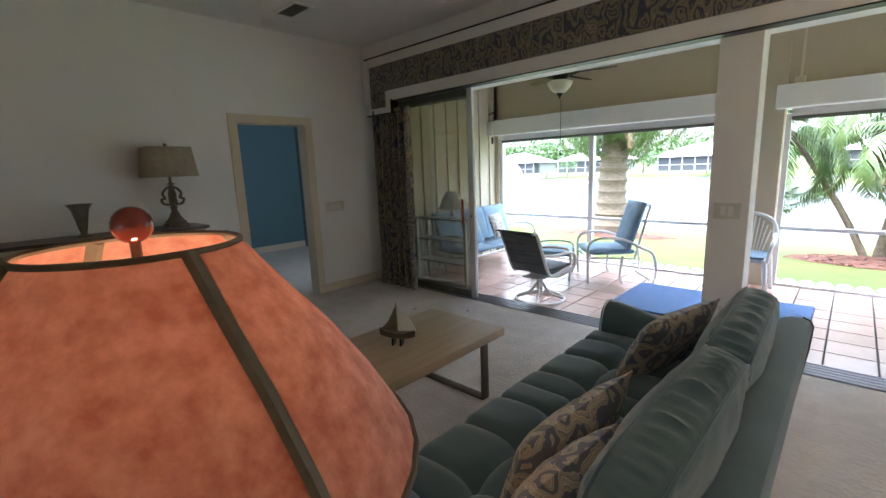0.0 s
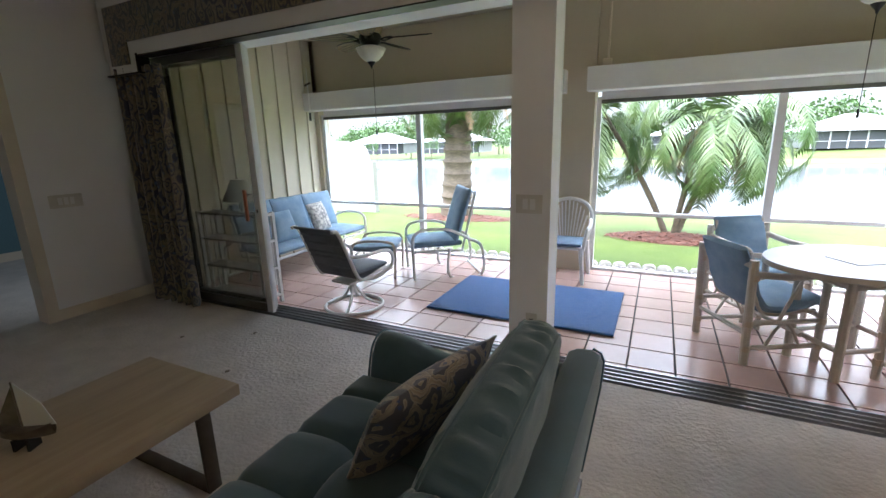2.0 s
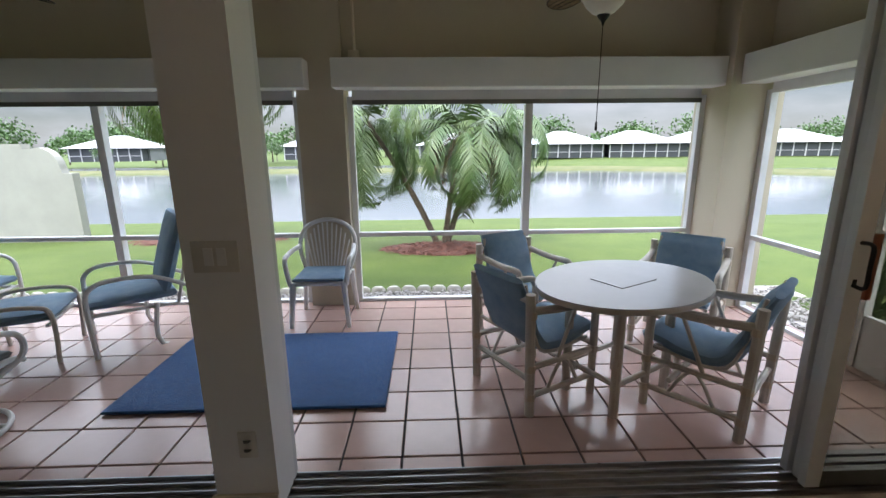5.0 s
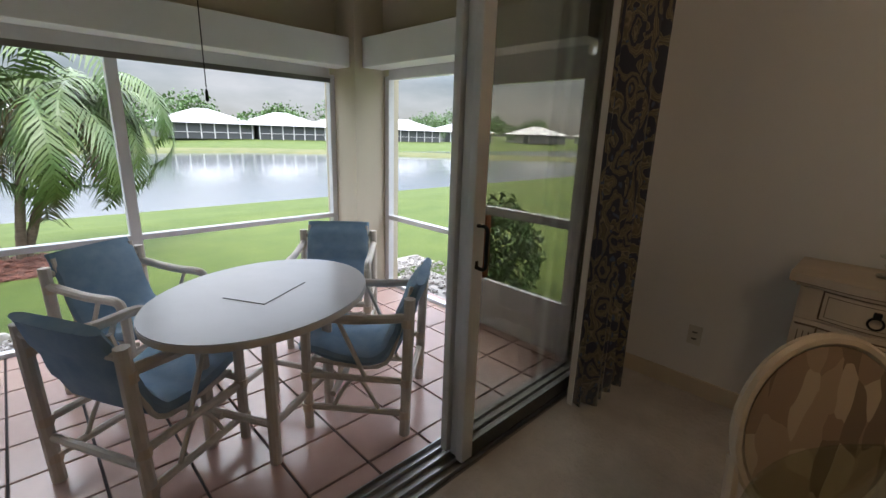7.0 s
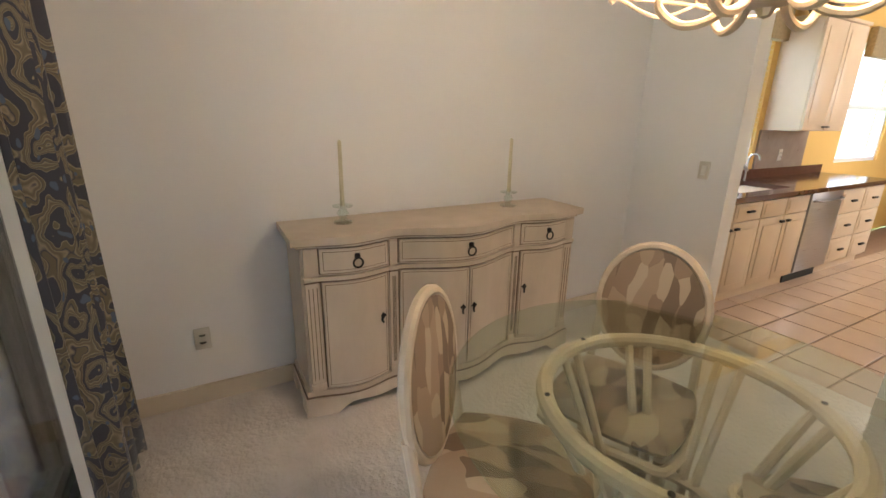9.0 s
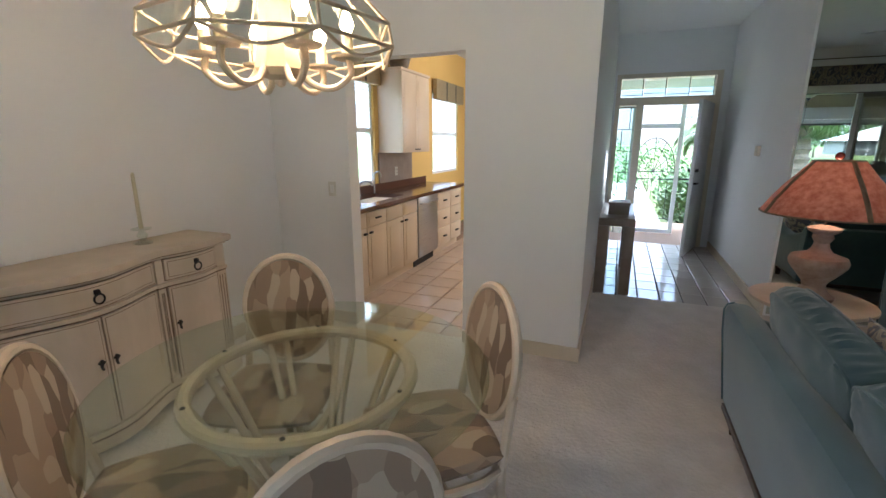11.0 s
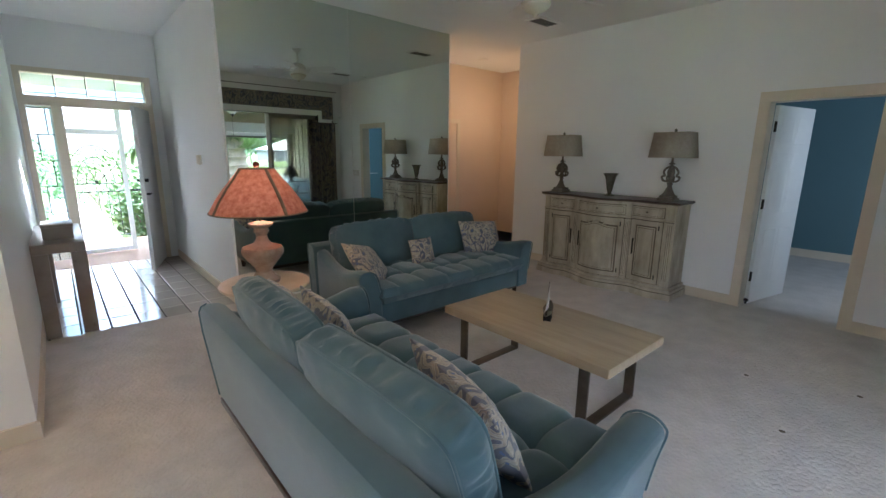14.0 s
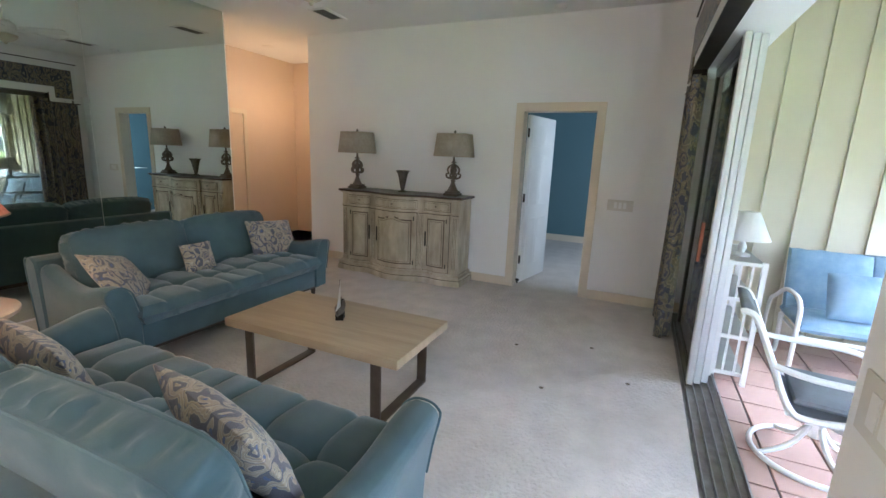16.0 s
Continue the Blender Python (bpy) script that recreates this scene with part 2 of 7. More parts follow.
WOODT = material("limed elm", (0.52, 0.42, 0.29), 0.45, second=(0.33, 0.24, 0.155), scale=2.2, detail=9.0, stretch=(7, 0.7, 3), mottle=0.9, bump=0.15, bump_scale=30)
BRONZE = material("bronzed steel", (0.16, 0.125, 0.095), 0.4, metal=0.7, second=(0.11, 0.085, 0.065), scale=8.0)
PALE = material("distressed pale paint", (0.66, 0.60, 0.47), 0.55, second=(0.26, 0.20, 0.135), scale=7.0, detail=10.0, mottle=0.75, stretch=(1, 1, 0.35), bump=0.25, bump_scale=60)
WORN = material("rubbed brown edge", (0.075, 0.052, 0.035), 0.6, second=(0.17, 0.13, 0.085), scale=14.0, mottle=0.9)
CREAMF = material("antique cream paint", (0.64, 0.54, 0.43), 0.45, second=(0.50, 0.41, 0.31), scale=5.0, detail=7.0, stretch=(1, 1, 0.3), mottle=0.7)
CREAME = material("glazed cream groove", (0.12, 0.08, 0.055), 0.6, second=(0.22, 0.155, 0.10), scale=12.0)
IRON = material("black iron", (0.02, 0.018, 0.017), 0.45, metal=0.5, scale=12.0)
DWOOD = material("dark carved wood", (0.075, 0.055, 0.042), 0.5, second=(0.18, 0.15, 0.12), scale=22.0, mottle=0.8)
DTOP = material("dark walnut top", (0.06, 0.032, 0.022), 0.3, second=(0.035, 0.02, 0.014), scale=4.0, stretch=(1, 6, 1))
LINEN = material("taupe linen shade", (0.42, 0.37, 0.30), 0.8, second=(0.35, 0.30, 0.24), scale=30.0, bump=0.3, bump_scale=200)
SILVER = material("mottled silver glass", (0.45, 0.44, 0.38), 0.2, metal=0.7, second=(0.25, 0.24, 0.19), scale=12.0)
RATTAN = material("blond rattan", (0.62, 0.52, 0.40), 0.4, second=(0.54, 0.44, 0.33), scale=8.0)
PALMF = leafprint("palm leaf upholstery", ((0.36, 0.27, 0.19), (0.28, 0.20, 0.14), (0.45, 0.36, 0.26), (0.19, 0.135, 0.095)), 0.075)
GRANITE = material("red granite", (0.13, 0.068, 0.05), 0.12, second=(0.07, 0.035, 0.03), scale=40.0, detail=6.0, mottle=0.8)
KCAB = material("cream kitchen cabinet", (0.68, 0.56, 0.42), 0.4, second=(0.64, 0.52, 0.385), scale=3.0)
STEEL = material("brushed steel", (0.42, 0.42, 0.43), 0.3, metal=0.9, scale=4.0, stretch=(1, 1, 20))
TAUPE = material("taupe marble", (0.33, 0.27, 0.23), 0.3, second=(0.26, 0.21, 0.18), scale=8.0, detail=8.0)
PATTERN = paisley("paisley weave", (0.05, 0.055, 0.08), (0.17, 0.145, 0.10), (0.36, 0.31, 0.22), (0.10, 0.14, 0.22), 0.115)
PILLOW = paisley("paisley jacquard", (0.12, 0.12, 0.16), (0.40, 0.33, 0.25), (0.58, 0.51, 0.41), (0.09, 0.13, 0.28), 0.11)
TINTED = glass("tinted glass", (0.89, 0.88, 0.85), ior=1.45)
CLEAR = glass("clear glass", (0.92, 0.965, 0.94), ior=1.5)
TABLEGLASS = glass("green-edged table glass", (0.87, 0.91, 0.84), ior=1.5)
MIRROR = material("mirror silver", (0.66, 0.73, 0.69), 0.02, metal=1.0, second=(0.66, 0.73, 0.69), scale=2.0)
MIRROR.node_tree.nodes["Principled BSDF"].inputs["Roughness"].default_value = 0.0
for link in list(MIRROR.node_tree.links):
    if link.to_socket.name == "Roughness":
        MIRROR.node_tree.links.remove(link)
BLACK = material("black rubber", (0.015, 0.015, 0.015), 0.6, scale=20.0)
GRASS = material("lawn", (0.036, 0.068, 0.004), 0.9, second=(0.082, 0.112, 0.009), scale=0.9, detail=9.0, mottle=0.9, bump=1.0, bump_scale=45)
FARBANK = material("dry bank grass", (0.13, 0.125, 0.05), 0.9, second=(0.07, 0.085, 0.02), scale=0.6, detail=6.0)
MULCH = material("red bark mulch", (0.14, 0.055, 0.035), 0.9, second=(0.07, 0.028, 0.02), scale=18.0, bump=1.0, bump_scale=60, per_piece=0.3)
PEBBLE = material("river pebble", (0.48, 0.44, 0.40), 0.6, second=(0.34, 0.31, 0.28), scale=9.0, per_piece=0.3)
BARK = material("palm bark", (0.16, 0.125, 0.09), 0.9, second=(0.09, 0.07, 0.05), scale=9.0, bump=0.8, bump_scale=40, stretch=(1, 1, 3))
FROND = material("palm frond", (0.05, 0.10, 0.025), 0.45, second=(0.09, 0.13, 0.035), scale=2.0)
DRYFROND = material("dry palm frond", (0.22, 0.15, 0.08), 0.8, scale=3.0)
LEAF = material("shrub leaf", (0.045, 0.10, 0.025), 0.5, second=(0.08, 0.15, 0.035), scale=3.0)
ROOFW = material("white roof tile", (0.5, 0.5, 0.5), 0.6, second=(0.44, 0.44, 0.44), scale=1.2)
HOUSEW = material("pale house wall", (0.22, 0.23, 0.22), 0.8, scale=1.0)
SCREEN = material("dark porch screen", (0.05, 0.055, 0.06), 0.6, scale=2.0)
PAVE = material("pale concrete", (0.52, 0.50, 0.47), 0.85, scale=3.0, bump=0.4, bump_scale=60)

WATER = material("lake water", (0.10, 0.11, 0.12), 0.12, second=(0.085, 0.095, 0.105), scale=0.05, bump=1.0, bump_scale=1.9, spec=0.35)

# ---- mesh helpers ----


def link_mesh(name, bm, mat, parent=None, label="", smooth=True, kind=""):
    me = bpy.data.meshes.new(name)
    bmesh.ops.recalc_face_normals(bm, faces=bm.faces)
    bm.to_mesh(me)
    bm.free()
    me.materials.append(mat)
    if smooth:
        me.shade_smooth()
        me.set_sharp_from_angle(angle=radians(35))
    ob = new(name, me)
    ob.parent = parent
    if label or kind:
        tagged(ob, label, "", "", kind)
    return ob


def part(name, bm, mat, parent, label=""):
    return link_mesh(name, bm, mat, parent, label)


def thing(name, at, label, category, group="", turn=0.0):
    ob = new(name)
    ob.empty_display_size = 0.2
    ob.matrix_world = pose(*at, 0, 0, turn)
    return tagged(ob, label, category, group)


def box(x0, x1, y0, y1, z0, z1, bm=None, bevel=0.0):
    bm = bm or bmesh.new()
    vs = [bm.verts.new((x, y, z)) for x in (x0, x1) for y in (y0, y1) for z in (z0, z1)]
    fs = [bm.faces.new([vs[i] for i in q]) for q in ((0, 1, 3, 2), (4, 6, 7, 5), (0, 4, 5, 1), (2, 3, 7, 6), (0, 2, 6, 4), (1, 5, 7, 3))]
    if bevel:
        es = list({e for f in fs for e in f.edges})
        bmesh.ops.bevel(bm, geom=es, offset=bevel, segments=2, affect="EDGES", profile=0.5)
    return bm


def boxes(rows, bevel=0.0):
    bm = bmesh.new()
    for r in rows:
        box(*r, bm=bm, bevel=bevel)
    return bm


def tube(pts, r, n=8, closed=False, bm=None, flat=1.0):
    """A bent rod of radius r (or one radius a point) along pts."""
    bm = bm or bmesh.new()
    P = [Vector(p) for p in pts]
    R = r if isinstance(r, (list, tuple)) else [r] * len(P)
    up = Vector((0.13, 0.21, 0.97))
    rings = []
    side = None
    for i, p in enumerate(P):
        if closed:
            d = P[(i + 1) % len(P)] - P[i - 1]
        else:
            d = P[min(i + 1, len(P) - 1)] - P[max(i - 1, 0)]
        d = d.normalized() if d.length > 1e-9 else Vector((0, 0, 1))
        if side is None:
            side = d.cross(up)
            if side.length < 0.2:
                side = d.cross(Vector((1, 0, 0)))
        side = (side - d * side.dot(d)).normalized()
        other = d.cross(side)
        rings.append([bm.verts.new(p + (side * math.cos(a) + other * math.sin(a) * flat) * R[i]) for a in (2 * math.pi * k / n for k in range(n))])
    m = len(rings)
    for i in range(m if closed else m - 1):
        a, b = rings[i], rings[(i + 1) % m]
        for k in range(n):
            bm.faces.new((a[k], a[(k + 1) % n], b[(k + 1) % n], b[k]))
    if not closed:
        bm.faces.new(rings[0])
        bm.faces.new(rings[-1][::-1])
    return bm


def curve(pts, steps=6, closed=False):
    """Catmull-Rom points through pts."""
    P = [Vector(p) for p in pts]
    out = []
    n = len(P)
    for i in range(n if closed else n - 1):
        if closed:
            a, b, c, d = P[i - 1], P[i], P[(i + 1) % n], P[(i + 2) % n]
        else:
            a, b, c, d = P[max(i - 1, 0)], P[i], P[i + 1], P[min(i + 2, n - 1)]
        for s in range(steps):
            t = s / steps
            out.append(0.5 * (2 * b + (c - a) * t + (2 * a - 5 * b + 4 * c - d) * t * t + (3 * b - a - 3 * c + d) * t ** 3))
    if not closed:
        out.append(P[-1])
    return out


def lathe(profile, n=24, at=(0, 0, 0), bm=None):
    bm = bm or bmesh.new()
    rings = []
    for r, z in profile:
        if r < 1e-5:
            rings.append([bm.verts.new((at[0], at[1], at[2] + z))])
        else:
            rings.append([bm.verts.new((at[0] + r * math.cos(2 * math.pi * k / n), at[1] + r * math.sin(2 * math.pi * k / n), at[2] + z)) for k in range(n)])
    for a, b in zip(rings, rings[1:]):
        for k in range(n):
            q = [a[k % len(a)], a[(k + 1) % len(a)], b[(k + 1) % len(b)], b[k % len(b)]]
            q = list(dict.fromkeys(q))
            if len(q) > 2:
                bm.faces.new(q)
    for ring in (rings[0], rings[-1]):
        if len(ring) > 2:
            bm.faces.new(ring)
    return bm


def prism(outline, z0, z1, bm=None):
    """An outline in x, y raised from z0 to z1."""
    bm = bm or bmesh.new()
    a = [bm.verts.new((x, y, z0)) for x, y in outline]
    b = [bm.verts.new((x, y, z1)) for x, y in outline]
    bm.faces.new(a[::-1])
    bm.faces.new(b)
    for i in range(len(a)):
        j = (i + 1) % len(a)
        bm.faces.new((a[i], a[j], b[j], b[i]))
    return bm


def pad(w, d, t, edge=0.35, n=18, tufts=(), dip=0.02, crown=0.5, wrinkle=0.0, seed=1, corner=0.0):
    """A cushion lying flat, w by d by t, centred: a rounded edge, a crowned face, dips where it is buttoned."""
    bm = bmesh.new()
    rows = []

    def height(u, v):
        k = (1 - abs(u) ** 6) * (1 - abs(v) ** 6)
        h = (t / 2) * (edge + (1 - edge) * k ** 0.5 * (1 - crown + crown * (1 - u * u) ** 0.5 * (1 - v * v) ** 0.5))
        for (tu, tv) in tufts:
            dd = ((u - tu) * w / 2) ** 2 + ((v - tv) * d / 2) ** 2
            h -= dip * math.exp(-dd / 0.0035)
            h -= dip * 0.35 * math.exp(-((u - tu) * w / 2) ** 2 / 0.00035) + 0 * dd
            h -= dip * 0.35 * math.exp(-((v - tv) * d / 2) ** 2 / 0.00035)
        if wrinkle:
            h += wrinkle * noise.noise(Vector((u * w * 7 + seed, v * d * 26, seed * 3.1))) * k
        return h

    def place(u, v):
        s = 1 - corner * (u * u) * (v * v)
        return u * w / 2 * s, v * d / 2 * s

    g = [-1 + 2 * i / n for i in range(n + 1)]
    g = [math.copysign(abs(x) ** 0.8, x) for x in g]
    for sign in (1, -1):
        grid = []
        for u in g:
            line = []
            for v in g:
                x, y = place(u, v)
                h = height(u, v) if sign > 0 else (t / 2) * (edge + (1 - edge) * ((1 - abs(u) ** 6) * (1 - abs(v) ** 6)) ** 0.5 * (1 - crown + crown * (1 - u * u) ** 0.5 * (1 - v * v) ** 0.5))
                line.append(bm.verts.new((x, y, sign * h)))
            grid.append(line)
        rows.append(grid)
        for i in range(n):
            for j in range(n):
                bm.faces.new((grid[i][j], grid[i + 1][j], grid[i + 1][j + 1], grid[i][j + 1]))
    top, bot = rows
    rim_t = [top[i][0] for i in range(n)] + [top[n][j] for j in range(n)] + [top[n - i][n] for i in range(n)] + [top[0][n - j] for j in range(n)]
    rim_b = [bot[i][0] for i in range(n)] + [bot[n][j] for j in range(n)] + [bot[n - i][n] for i in range(n)] + [bot[0][n - j] for j in range(n)]
    mids = []
    for a, b in zip(rim_t, rim_b):
        c = (a.co + b.co) / 2
        out = Vector((c.x / (w / 2), c.y / (d / 2), 0))
        pucker = 1 + 0.45 * noise.noise(Vector((c.x * 22, c.y * 22, seed))) if wrinkle else 1
        mids.append(bm.verts.new(c + out * t * edge * 0.28 * pucker))
    k = len(mids)
    for i in range(k):
        j = (i + 1) % k
        bm.faces.new((rim_t[i], rim_t[j], mids[j], mids[i]))
        bm.faces.new((mids[i], mids[j], rim_b[j], rim_b[i]))
    return bm


def moved(bm, m):
    bmesh.ops.transform(bm, matrix=m, verts=bm.verts)
    return bm


def structure(name, bm, mat, label="", parent=None):
    ob = link_mesh(name, bm, mat, parent, "", smooth=False)
    return tagged(ob, label, "", "", "structure")

# ---- the shell ----
CEILZ = 3.0
WX, EX = -4.64, 3.28          # west (console) wall face, east (sideboard) wall face
GY = 3.84                     # sliding doors' plane
MY = -1.24                    # mirror wall face
FY = -4.05                    # front door wall face
LZ = -0.05                    # lanai tile level

structure("floor", boxes([(WX - 0.15, 0.85, MY, 3.74, -0.2, 0.0), (0.85, EX + 0.1, 0.2, 3.74, -0.2, 0.0), (-10.0, WX - 0.15, -4.0, 5.0, -0.2, 0.0), (-6.6, -3.5, -2.8, MY, -0.2, 0.0), (-0.72, 0.85, -1.32, MY, -0.2, 0.0)]), CARPET, "worn beige cut-pile carpet running wall to wall")
structure("ceiling", box(-10.0, 4.0, -7.0, 3.95, CEILZ, CEILZ + 0.15), CEIL, "flat off-white painted ceiling over the rooms")
# west wall with its doorway
structure("wall_west", boxes([(WX - 0.15, WX, -1.0, 1.97, 0, CEILZ), (WX - 0.15, WX, 2.88, 6.62, -0.2, CEILZ), (WX - 0.15, WX, 1.97, 2.88, 2.06, CEILZ)]), PAINT, "plain off-white painted living room wall with a doorway")
structure("wall_mirror", boxes([(-3.53, -0.72, MY - 0.16, MY, 0, CEILZ), (-0.87, -0.72, FY, MY - 0.16, 0, CEILZ)]), PAINT, "off-white painted wall beside the entry passage")
for piece in ((-6.6, -3.4, -2.75, -2.6, 0, CEILZ), (-6.25, -6.1, -2.6, -1.12, 0, CEILZ), (-3.53, -3.38, -2.6, MY - 0.16, 0, CEILZ)):
    structure("wall_hall", box(*piece), PEACH, "warm peach painted hallway wall")
structure("wall_hall_side", box(-6.6, WX - 0.15, -1.12, -1.0, 0, CEILZ), PEACH, "warm peach painted hallway wall")
structure("wall_column", boxes([(0.75, 1.60, 0.13, 0.26, 0, CEILZ), (0.75, 0.88, FY, 0.13, 0, CEILZ)]), PAINT, "off-white painted wall between kitchen and entry")
structure("wall_kitchen_opening", boxes([(1.60, 2.55, 0.13, 0.26, 2.10, CEILZ), (2.55, EX, 0.13, 0.26, 0, CEILZ)]), PAINT, "off-white painted wall around the kitchen opening")
structure("wall_east", box(EX, EX + 0.15, 0.0, 4.0, 0, CEILZ), PAINT, "plain off-white painted dining wall behind a sideboard")
structure("wall_front", boxes([(0.66, 0.75, FY - 0.15, FY, 0, CEILZ), (-0.72, -0.56, FY - 0.15, FY, 0, CEILZ), (-0.56, 0.66, FY - 0.15, FY, 2.46, CEILZ)]), PAINT, "off-white painted wall around the front door")
structure("wall_south", boxes([(WX, -0.68, 3.70, 3.98, 2.30, CEILZ), (-0.68, EX, 3.70, 3.98, 2.30, CEILZ), (-0.68, -0.43, 3.74, 3.94, 0, 2.30), (3.02, EX, 3.74, 3.98, 0, 2.30), (WX, -4.3, 3.86, 3.98, 0, 2.30)]), PAINT, "off-white painted wall, header and pillar around the sliding doors")
# bedroom beyond the west door
structure("wall_bedroom", boxes([(-8.25, -8.1, -1.0, 5.0, 0, CEILZ), (-8.1, WX - 0.15, 4.6, 4.75, 0, CEILZ)]), BLUEW, "teal blue painted bedroom wall")
structure("wall_bedroom_side", boxes([(-8.1, WX - 0.15, -0.2, -0.05, 0, CEILZ), (-6.45, -6.3, -0.05, 1.62, 0, CEILZ)]), PAINT, "off-white painted bedroom partition")
structure("ceiling_bedroom", box(-8.25, WX - 0.15, 3.95, 4.75, CEILZ, CEILZ + 0.15), CEIL, "off-white bedroom ceiling")
structure("baseboard_bedroom", boxes([(-8.1, -8.085, 0, 4.6, 0, 0.12)]), TRIM, "cream painted baseboard in the bedroom")
structure("wall_outer", boxes([(-10.0, -9.85, -7, 5, 0, CEILZ), (-10, -8.25, 4.85, 5, 0, CEILZ), (-6.6, -0.87, -4.2, FY, 0, CEILZ)]), PAINT, "plain outer wall")
# kitchen
structure("floor_kitchen_bed", box(0.88, 3.4, -7.0, 0.2, -0.2, -0.012), GROUTK, "tan grout bed of the kitchen tiles")
structure("wall_kitchen", boxes([(3.40, 3.55, -7.0, 0.0, 0, 1.0), (3.40, 3.55, -7.0, 0.0, 2.32, CEILZ), (3.40, 3.55, -0.5, 0.0, 1.0, 2.32), (3.40, 3.55, -3.4, -1.6, 1.0, 2.32), (3.40, 3.55, -7.0, -4.6, 1.0, 2.32), (0.73, 3.55, -7.15, -7.0, 0, CEILZ)]), YELLOW, "golden yellow painted kitchen wall")
structure("wall_kitchen_inner", box(0.88, 0.895, -7.0, 0.13, 0, CEILZ), YELLOW, "golden yellow painted kitchen wall")
# baseboards
BB = []
BB += [(WX, WX + 0.014, -1.0, 1.96, 0, 0.1), (WX, WX + 0.014, 2.89, 3.86, 0, 0.1)]
BB += [(EX - 0.014, EX, 0.26, 3.74, 0, 0.1), (0.75, 1.60, 0.26, 0.274, 0, 0.1), (0.736, 0.75, -4.0, 0.274, 0, 0.1), (2.55, EX - 0.014, 0.26, 0.274, 0, 0.1)]
BB += [(-0.694, -0.43, 3.726, 3.74, 0, 0.1), (-0.72, -0.706, -4.0, -1.24, 0, 0.1)]
structure("baseboard", boxes(BB), TRIM, "cream painted baseboard along the walls")


def casing(name, plane, lo, hi, top, axis, width=0.09, out=0.016, label="cream painted door casing"):
    rows = []
    for a, b, z0, z1 in ((lo - width, lo, 0, top + width), (hi, hi + width, 0, top + width), (lo, hi, top, top + width)):
        rows.append((plane, plane + out, a, b, z0, z1) if axis == "x" else (a, b, plane, plane + out, z0, z1))
    # lining
    return structure(name, boxes(rows, 0.0), TRIM, label)


casing("door_casing", WX, 2.04, 2.81, 2.02, "x")
structure("door_lining", boxes([(WX - 0.16, WX, 1.97, 2.04, 0, 2.02), (WX - 0.16, WX, 2.81, 2.88, 0, 2.02), (WX - 0.16, WX, 1.97, 2.88, 2.02, 2.06)]), TRIM, "cream painted door lining")
structure("trim_hall_door", boxes([(-5.0, -4.93, -2.6, -2.58, 0, 2.1), (-4.0, -3.93, -2.6, -2.58, 0, 2.1), (-4.93, -4.0, -2.6, -2.58, 2.03, 2.1)]), TRIM, "cream painted casing of a hallway door")

# ---- lanai shell ----
structure("floor_lanai_bed", box(WX, 3.3, 3.98, 6.48, -0.3, LZ - 0.012), GROUT, "dark grout bed of the lanai tiles")
structure("sill_track", boxes([(WX, EX, 3.74, 3.98, -0.2, -0.012)]), TRACK, "dark aluminium sliding door sill")
sill = bpy.data.objects["sill_track"]
for y in (3.765, 3.815, 3.865, 3.915, 3.96):
    part("track_rail", box(-4.3, EX - 0.1, y, y + 0.006, -0.012, 0.008), STEEL, sill)
structure("ceiling_lanai", box(WX, 3.5, 3.98, 6.62, 2.95, 3.05), LANAI, "tan stucco lanai ceiling")
for k, r in enumerate([(-0.97, -0.55, 6.35, 6.62, -0.3, 2.95), (2.82, 3.3, 6.1, 6.62, -0.3, 2.95), (WX, -0.97, 6.4, 6.62, 2.0, 2.95), (-0.55, 2.82, 6.4, 6.62, 2.0, 2.95), (WX, -4.48, 6.4, 6.62, -0.3, 2.95), (3.12, 3.3, 3.98, 6.1, 2.0, 2.95)]):
    structure("wall_lanai", box(*r), LANAI, "tan stucco lanai wall and columns")
structure("wall_siding", box(-4.62, -4.56, 3.98, 6.4, LZ, 2.95), SIDING, "cream vertical board siding on the lanai side wall")
for i in range(9):
    y = 4.08 + 0.268 * i
    part("batten", box(-4.56, -4.535, y, y + 0.04, LZ, 2.95), SIDING, bpy.data.objects["wall_siding"])


def pillar_parts():
    bm = boxes([(-0.47, -0.43, 3.94, 3.98, 0, 2.3)])
    structure("trim_pillar", bm, ALU, "white aluminium jamb on the pillar")


pillar_parts()


def screen_window(name, x0, x1, mull, head=1.93, label=""):
    """A tall screened opening: frame, mullion, mid rail."""
    w = thing(name, (0, 0, 0), label or "white aluminium framed screen opening onto the lawn", "window")
    w["kind"] = "structure"
    y0, y1 = 6.44, 6.5
    part("frame", boxes([(x0, x0 + 0.05, y0, y1, LZ, head), (x1 - 0.05, x1, y0, y1, LZ, head), (x0 + 0.05, x1 - 0.05, y0, y1, head - 0.03, head + 0.07), (x0 + 0.05, x1 - 0.05, y0, y1, LZ, LZ + 0.03)]), ALU, w)
    part("mullion", boxes([(mull - 0.035, mull + 0.035, y0, y1 + 0.02, LZ + 0.03, head - 0.03)]), ALU, w)
    part("rail", boxes([(x0 + 0.05, mull - 0.035, y0, y1, 0.62, 0.66), (mull + 0.035, x1 - 0.05, y0, y1, 0.62, 0.66)]), ALU, w)
    part("shutter_slot", boxes([(x0 + 0.05, x1 - 0.05, y0 - 0.015, y0, head - 0.07, head - 0.03)]), GREY, w, "dark perforated shutter edge")
    return w


